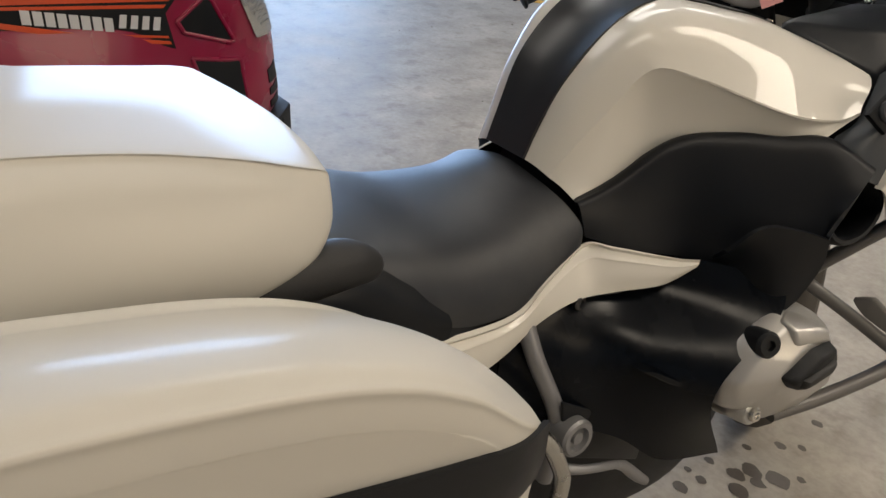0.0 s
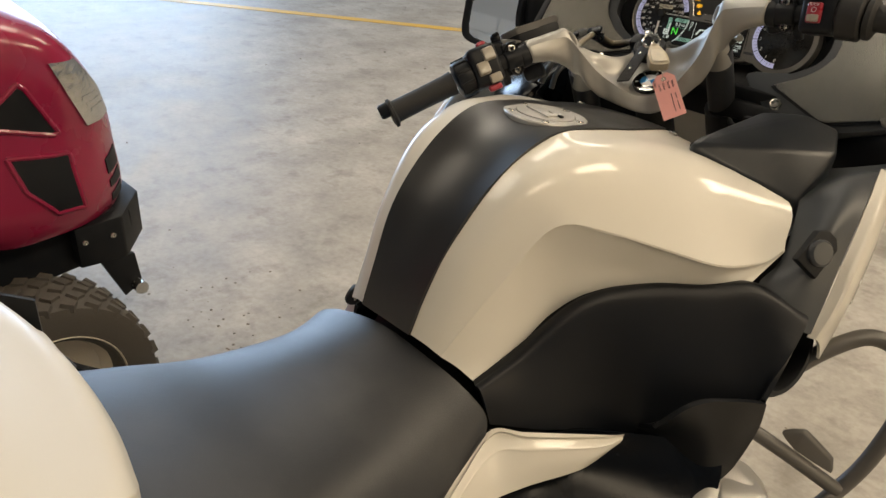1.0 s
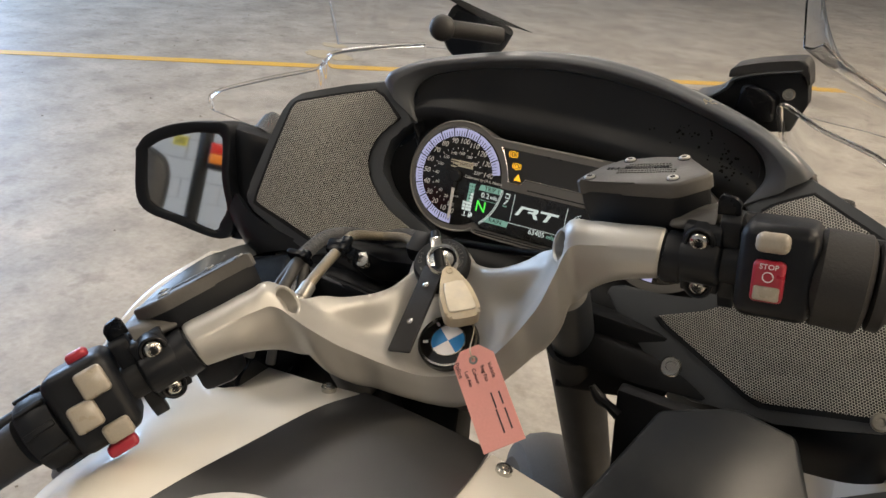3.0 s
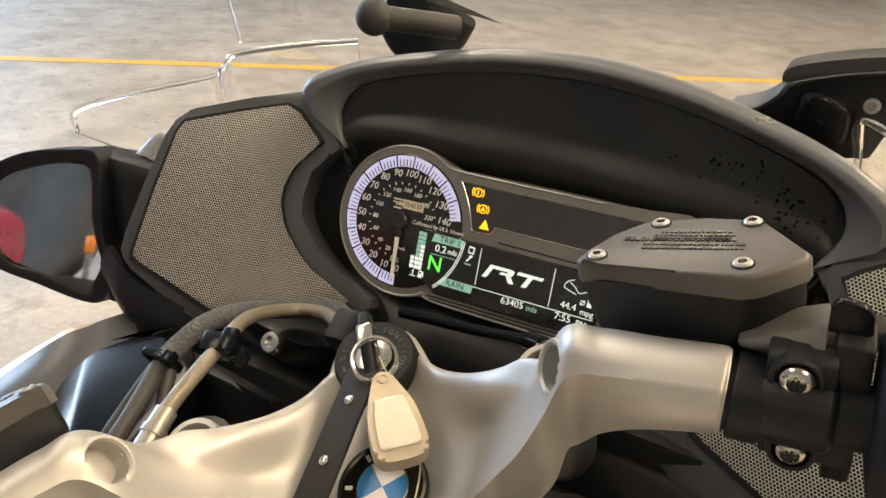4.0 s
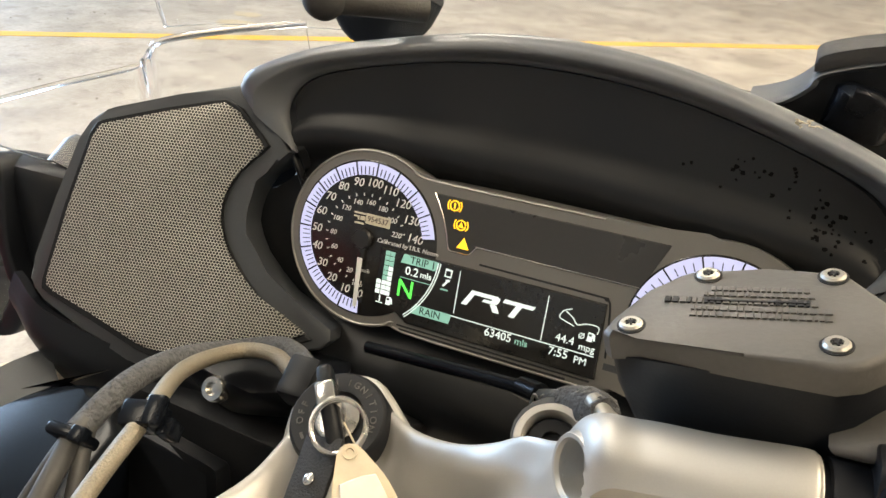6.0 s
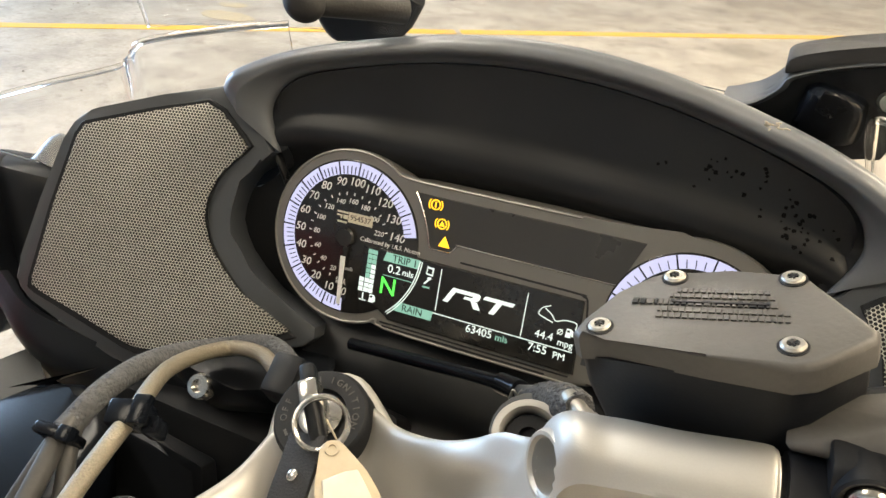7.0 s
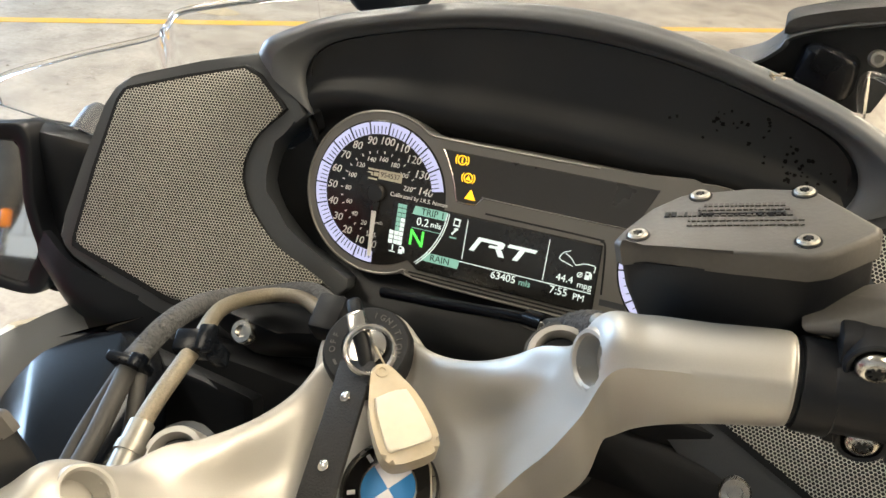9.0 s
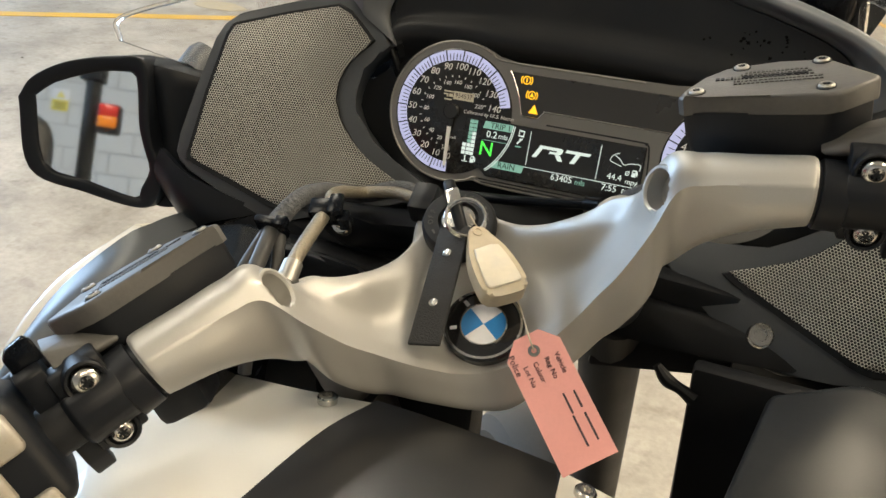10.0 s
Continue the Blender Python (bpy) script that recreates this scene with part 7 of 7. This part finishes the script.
for s in (1, -1):
    def on_side(dx, turn=0.0):
        """A frame on the hood's flank: x forward, y up, z outward."""
        c, d = math.cos(radians(turn)), math.sin(radians(turn))
        if s > 0:
            return frame_of((dx, TY, 0), (-d, c, 0), (c, d, 0))
        return frame_of((-dx, TY, 0), (-d, -c, 0), (-c, d, 0))

    def outline(o):
        return [(s * a, b) for a, b in o][:: s]

    m = on_side(0.4145)
    for o in (((-0.361, 0.845), (-0.282, 0.905), (-0.268, 0.895), (-0.212, 0.782), (-0.225, 0.778), (-0.345, 0.815)), ((-0.335, 0.748), (-0.200, 0.728), (-0.190, 0.596), (-0.255, 0.600), (-0.312, 0.666))):
        vent = part("side_vent", patch(s, o, 0.0025), M_DARK, hood, "black mesh side vent")
        q = []
        for (a, b), (c, d) in zip(o, o[1:] + o[:1]):
            for k in range(4):
                hit, nm, _, _ = hood_tree.ray_cast(Vector((s * 3, a + (c - a) * k / 4 + TY, b + (d - b) * k / 4)), Vector((-s, 0, 0)))
                q.append(hit)
        part("vent_rim", tube(q + [q[0]], 0.0065, 110, 8), M_RED, vent)
    lamp = part("headlamp", patch(s, [(-0.207, 0.938), (-0.140, 0.930), (-0.080, 0.850), (-0.055, 0.772), (-0.140, 0.776), (-0.172, 0.85)], 0.006), M_HEAD, hood, "clear faceted headlamp")
    for k in range(3):
        f = 0.55 + k / 7
        y, z = -0.185 + 0.075 * f, 0.905 - 0.12 * f
        part("lamp_facet", patch(s, [(y, z), (y + 0.045, z - 0.004), (y + 0.047, z + 0.006), (y + 0.002, z + 0.008)], 0.0072), M_HEAD, lamp)
    for a0, b0, a1, b1 in ((-0.105, 0.640, -0.052, 0.682), (-0.105, 0.606, -0.053, 0.630), (-0.105, 0.568, -0.056, 0.594)):
        part("nose_vent", patch(s, [(a0, b0), (a1, b0 - 0.003), (a1, b1), (a0, b1 - 0.006)], 0.003), M_DARK, hood, "black nose vent")
    dm = on_side(0.4135)
    part("decal", prism(outline([(-0.95, 0.95), (-0.345, 0.920), (-0.388, 0.868), (-0.372, 0.778), (-0.60, 0.80), (-0.95, 0.90)]), 0.004, dm, 0, 1, 0.002), M_DARK, hood, "black and orange stripe decal")
    for o in (((-0.90, 0.935), (-0.365, 0.913), (-0.378, 0.898), (-0.90, 0.920)), ((-0.80, 0.912), (-0.385, 0.890), (-0.392, 0.882), (-0.80, 0.905)), ((-0.90, 0.895), (-0.55, 0.812), (-0.382, 0.790), (-0.384, 0.798), (-0.55, 0.826), (-0.90, 0.908)), ((-0.60, 0.832), (-0.386, 0.806), (-0.388, 0.812), (-0.60, 0.838))):
        part("decal_stripe", prism(outline(o), 0.002, dm, 0, 1, 0.0035), M_ORANGE, hood)
    for k in range(8):
        part("decal_mark", prism(outline([(-0.715 + 0.0255 * k, 0.868 - 0.0045 * k), (-0.695 + 0.0255 * k, 0.865 - 0.0045 * k), (-0.695 + 0.0255 * k, 0.898 - 0.0045 * k), (-0.715 + 0.0255 * k, 0.901 - 0.0045 * k)]), 0.002, dm, 0, 1, 0.004), M_DECALW, hood)
    for k in range(4):
        part("decal_mark", prism(outline([(-0.505 + 0.027 * k, 0.842 - 0.004 * k), (-0.488 + 0.027 * k, 0.840 - 0.004 * k), (-0.482 + 0.027 * k, 0.872 - 0.004 * k), (-0.498 + 0.027 * k, 0.874 - 0.004 * k)]), 0.002, dm, 0, 1, 0.004), M_DECALW, hood)

chassis = part("chassis", hull(tp([(-1.6 + sx * w, y, z) for sx in (-1, 1) for w, y, z in ((0.36, -0.06, 0.42), (0.37, -0.06, 0.53), (0.38, -0.5, 0.60), (0.36, -0.5, 0.36), (0.30, -2.3, 0.34), (0.30, -2.3, 0.62))]), 0.01), M_DARK, tractor, "black chassis")
part("bumper", hull(tp([(-1.6 + sx * w, y, z) for sx in (-1, 1) for w, y, z in ((0.30, -0.01, 0.425), (0.30, -0.01, 0.545), (0.405, -0.10, 0.415), (0.405, -0.10, 0.535), (0.405, -0.22, 0.42), (0.405, -0.22, 0.53))]), 0.006), M_DARK, tractor, "black front bumper plate")
for s in (1, -1):
    hook = part("tow_hook", hull(tp([(-1.6 + s * x, y, z) for x, y, z in ((0.385, -0.17, 0.42), (0.385, -0.08, 0.42), (0.385, -0.12, 0.30), (0.385, -0.07, 0.33), (0.402, -0.17, 0.42), (0.402, -0.08, 0.42), (0.402, -0.12, 0.30), (0.402, -0.07, 0.33))]), 0.004), M_DARK, tractor, "black tow hook plate")
    part("hook_pin", tube(tp([(-1.6 + s * 0.36, -0.085, 0.325), (-1.6 + s * 0.43, -0.085, 0.325)]), 0.018, 2, 16), M_STEEL, hook)
    for yy in (-0.13, -0.20):
        screw("bumper_bolt", tp([(-1.6 + s * 0.407, yy, 0.49)])[0], (s, 0, 0), 0.008, chassis, M_STEEL, 0.005)


def turf_wheel(x, y, r, width, lugs):
    m = Matrix.Translation((x + TX, y + TY, r)) @ Matrix.Rotation(radians(90), 4, "Y")
    w = width / 2
    t = part("tyre", lathe([(r * 0.56, -w * 0.7), (r * 0.62, -w * 0.92), (r * 0.84, -w), (r * 0.95, -w * 0.9), (r * 0.975, -w * 0.5), (r * 0.98, 0), (r * 0.975, w * 0.5), (r * 0.95, w * 0.9), (r * 0.84, w), (r * 0.62, w * 0.92), (r * 0.56, w * 0.7), (r * 0.56, -w * 0.7)], m, 56, False), M_TYRE, tractor, "dusty black turf tyre")
    bm = bmesh.new()
    for k in range(lugs):
        for j in range(-2, 3):
            a = 2 * math.pi * (k + 0.5 * (j % 2)) / lugs
            rr = r * (0.984 - 0.008 * abs(j))
            mm = m @ Matrix.Rotation(a, 4, "Z") @ Matrix.Translation((rr, 0, j * width / 5.4)) @ Matrix.Rotation(radians(35 if j % 2 else -35), 4, "X")
            vs = []
            for dx, sy, sz in ((-0.012, 1, 1), (0.006, 0.82, 0.82)):
                vs.append([bm.verts.new(mm @ Vector((dx, sy * p * r * 0.075, sz * q * width * 0.085))) for p, q in ((-1, -1), (1, -1), (1, 1), (-1, 1))])
            bm.faces.new(vs[1])
            for i in range(4):
                bm.faces.new((vs[0][i], vs[0][(i + 1) % 4], vs[1][(i + 1) % 4], vs[1][i]))
    tread = part("tread", bm, M_TYRE, t)
    tread["kind"] = "stuff"
    rim = part("rim", lathe([(0.0, w * 0.25), (r * 0.25, w * 0.28), (r * 0.28, w * 0.15), (r * 0.48, w * 0.2), (r * 0.57, w * 0.55), (r * 0.63, w * 0.90), (r * 0.65, w * 0.97), (r * 0.66, w * 0.90), (r * 0.60, w * 0.6), (r * 0.60, -w * 0.6), (r * 0.66, -w * 0.90), (r * 0.65, -w * 0.97), (r * 0.63, -w * 0.90), (r * 0.57, -w * 0.55), (r * 0.48, -w * 0.2), (0.0, -w * 0.25)], m, 48), M_RIM, t, "cream painted wheel rim")
    for k in range(5):
        a = 2 * math.pi * k / 5
        for sg in (1, -1):
            screw("wheel_nut", m @ Vector((r * 0.2 * math.cos(a), r * 0.2 * math.sin(a), sg * w * 0.3)), m.to_3x3() @ Vector((0, 0, sg)), 0.011, rim, M_STEEL, 0.008)


for s in (1, -1):
    turf_wheel(-1.6 + s * 0.53, -0.375, 0.235, 0.20, 26)
    turf_wheel(-1.6 + s * 0.50, -1.90, 0.42, 0.30, 30)
    part("fender", loft([tp([(-1.6 + s * x, -1.9 + 0.50 * math.sin(radians(a)), 0.42 + 0.47 * math.cos(radians(a))) for x in (0.32, 0.50, 0.67)]) for a in (-80, -40, 0, 40, 75)], 8, 24, 0.01), M_DARK, tractor, "black rear mudguard")
part("front_axle", tube(tp([(-2.1, -0.375, 0.24), (-1.1, -0.375, 0.24)]), 0.05, 2, 16), M_DARK, tractor)
part("rear_axle", tube(tp([(-2.05, -1.9, 0.42), (-1.15, -1.9, 0.42)]), 0.07, 2, 16), M_DARK, tractor)
part("floor_plate", rbox(0.86, 0.75, 0.03, Matrix.Translation((0, -1.45 + TY, 0.60)), 0.008), M_DARK, tractor)
part("dash_column", hull(tp([(-1.6 + x, y, z) for x in (-0.25, 0.25) for y, z in ((-1.28, 0.6), (-1.15, 0.6), (-1.30, 1.12), (-1.15, 1.16))]), 0.02), M_DARK, tractor)
wm = Matrix.Translation((0, -1.42 + TY, 1.18)) @ Matrix.Rotation(radians(35), 4, "X")
sw = part("steering_wheel", tube([wm @ Vector((0.18 * math.cos(a), 0.18 * math.sin(a), 0)) for a in [2 * math.pi * k / 24 for k in range(25)]], 0.014, 64, 10), M_RUBBER, tractor, "black steering wheel")
for k in range(3):
    part("spoke", tube([wm @ Vector((0, 0, -0.03)), wm @ Vector((0.18 * math.cos(2.1 * k), 0.18 * math.sin(2.1 * k), 0))], 0.008, 2, 8), M_RUBBER, sw)
seat = part("driver_seat", body([tp([(-1.6 - 0.24, y, z0), (-1.6 + 0.24, y, z0), (-1.6 + 0.24, y, z1), (-1.6 - 0.24, y, z1)]) for y, z0, z1 in ((-1.72, 0.78, 0.88), (-1.9, 0.76, 0.87), (-2.1, 0.76, 0.88))], 24, 14), M_SEAT, tractor, "black vinyl driver seat")
part("seat_back", body([tp([(-1.6 - w, y - 0.05, z), (-1.6 + w, y - 0.05, z), (-1.6 + w, y + 0.05, z), (-1.6, y + 0.02, z), (-1.6 - w, y + 0.05, z)]) for w, y, z in ((0.22, -2.08, 0.84), (0.30, -2.13, 1.0), (0.32, -2.17, 1.2), (0.29, -2.19, 1.34), (0.18, -2.20, 1.41))], 28, 24), M_SEAT, seat)
part("seat_plinth", rbox(0.3, 0.34, 0.2, Matrix.Translation((0, -1.92 + TY, 0.68)), 0.01), M_DARK, seat)
for s in (1, -1):
    post = part("roll_bar_post", tube(tp([(-1.6 + s * 0.46, -2.32, 0.55), (-1.6 + s * 0.46, -2.34, 1.6), (-1.6 + s * 0.44, -2.34, 2.25)]), 0.032, 30, 12), M_DARK, tractor, "black roll bar post")
    part("hinge", rbox(0.09, 0.1, 0.12, Matrix.Translation((s * 0.455, -2.34 + TY, 1.62)), 0.008), M_DARK, post)
    lamp = part("rear_lamp", rbox(0.09, 0.07, 0.125, Matrix.Translation((s * 0.55, -2.28 + TY, 1.405)), 0.012), M_DARK, post, "red and amber lamp cluster")
    part("red_lens", rbox(0.078, 0.076, 0.055, Matrix.Translation((s * 0.55, -2.28 + TY, 1.438)), 0.008), M_LENSR, lamp)
    part("amber_lens", rbox(0.078, 0.076, 0.05, Matrix.Translation((s * 0.55, -2.28 + TY, 1.392)), 0.008), M_LENSA, lamp)
part("roll_bar_top", tube(tp([(-1.6 - 0.44, -2.34, 2.25), (-1.6 - 0.36, -2.34, 2.33), (-1.6 + 0.36, -2.34, 2.33), (-1.6 + 0.44, -2.34, 2.25)]), 0.032, 24, 12), M_DARK, tractor)
lever = part("loader_lever", tube(tp([(-1.22, -1.98, 0.88), (-1.22, -1.98, 1.0)]), 0.012, 2, 10), M_STEEL, tractor)
part("lever_knob", rbox(0.03, 0.05, 0.07, Matrix.Translation((-1.22 + TX, -1.98 + TY, 1.03)), 0.01), M_LENSA, lever, "orange lever knob")

# ---- block wall behind, and its warning sign ----
south = bpy.data.objects["wall_south"]
bw, bh = 0.45, 0.225
stone = bmesh.new()
bmesh.ops.create_cube(stone, size=1)
for v in stone.verts:
    v.co = Vector((v.co.x * (bw - 0.010), v.co.y * 0.02, v.co.z * (bh - 0.010)))
bmesh.ops.bevel(stone, geom=list(stone.edges), offset=0.003, segments=1, affect="EDGES")
block_mesh = bpy.data.meshes.new("block")
stone.to_mesh(block_mesh)
stone.free()
block_mesh.materials.append(M_WALL)
for j in range(15):
    for i in range(18):
        ob = new("block", block_mesh)
        ob.parent = south
        ob.matrix_basis = pose(-7.4 + bw * (i + 0.5 * (j % 2)), -7.392, bh * (j + 0.5))
sign = thing("warning_sign", "yellow and white warning sign on the block wall", "sign", (-2.76, -7.375, 2.05))
part("board", rbox(0.17, 0.006, 0.23, Matrix.Identity(4), 0.002), M_DECALW, sign)
part("yellow_panel", rbox(0.16, 0.003, 0.115, Matrix.Translation((0, 0.004, -0.055)), 0.001), M_SIGN, sign)
part("triangle", prism([(-0.04, 0), (0.04, 0), (0, 0.07)], 0.003, frame_of((0, 0.004, 0.025), (-1, 0, 0), (0, 1, 0)), 0, 1, 0.002), M_SIGN, sign)
for k in range(3):
    part("text_bar", rbox(0.11, 0.002, 0.012, Matrix.Translation((0, 0.0065, -0.03 - 0.026 * k)), 0), M_INK, sign)
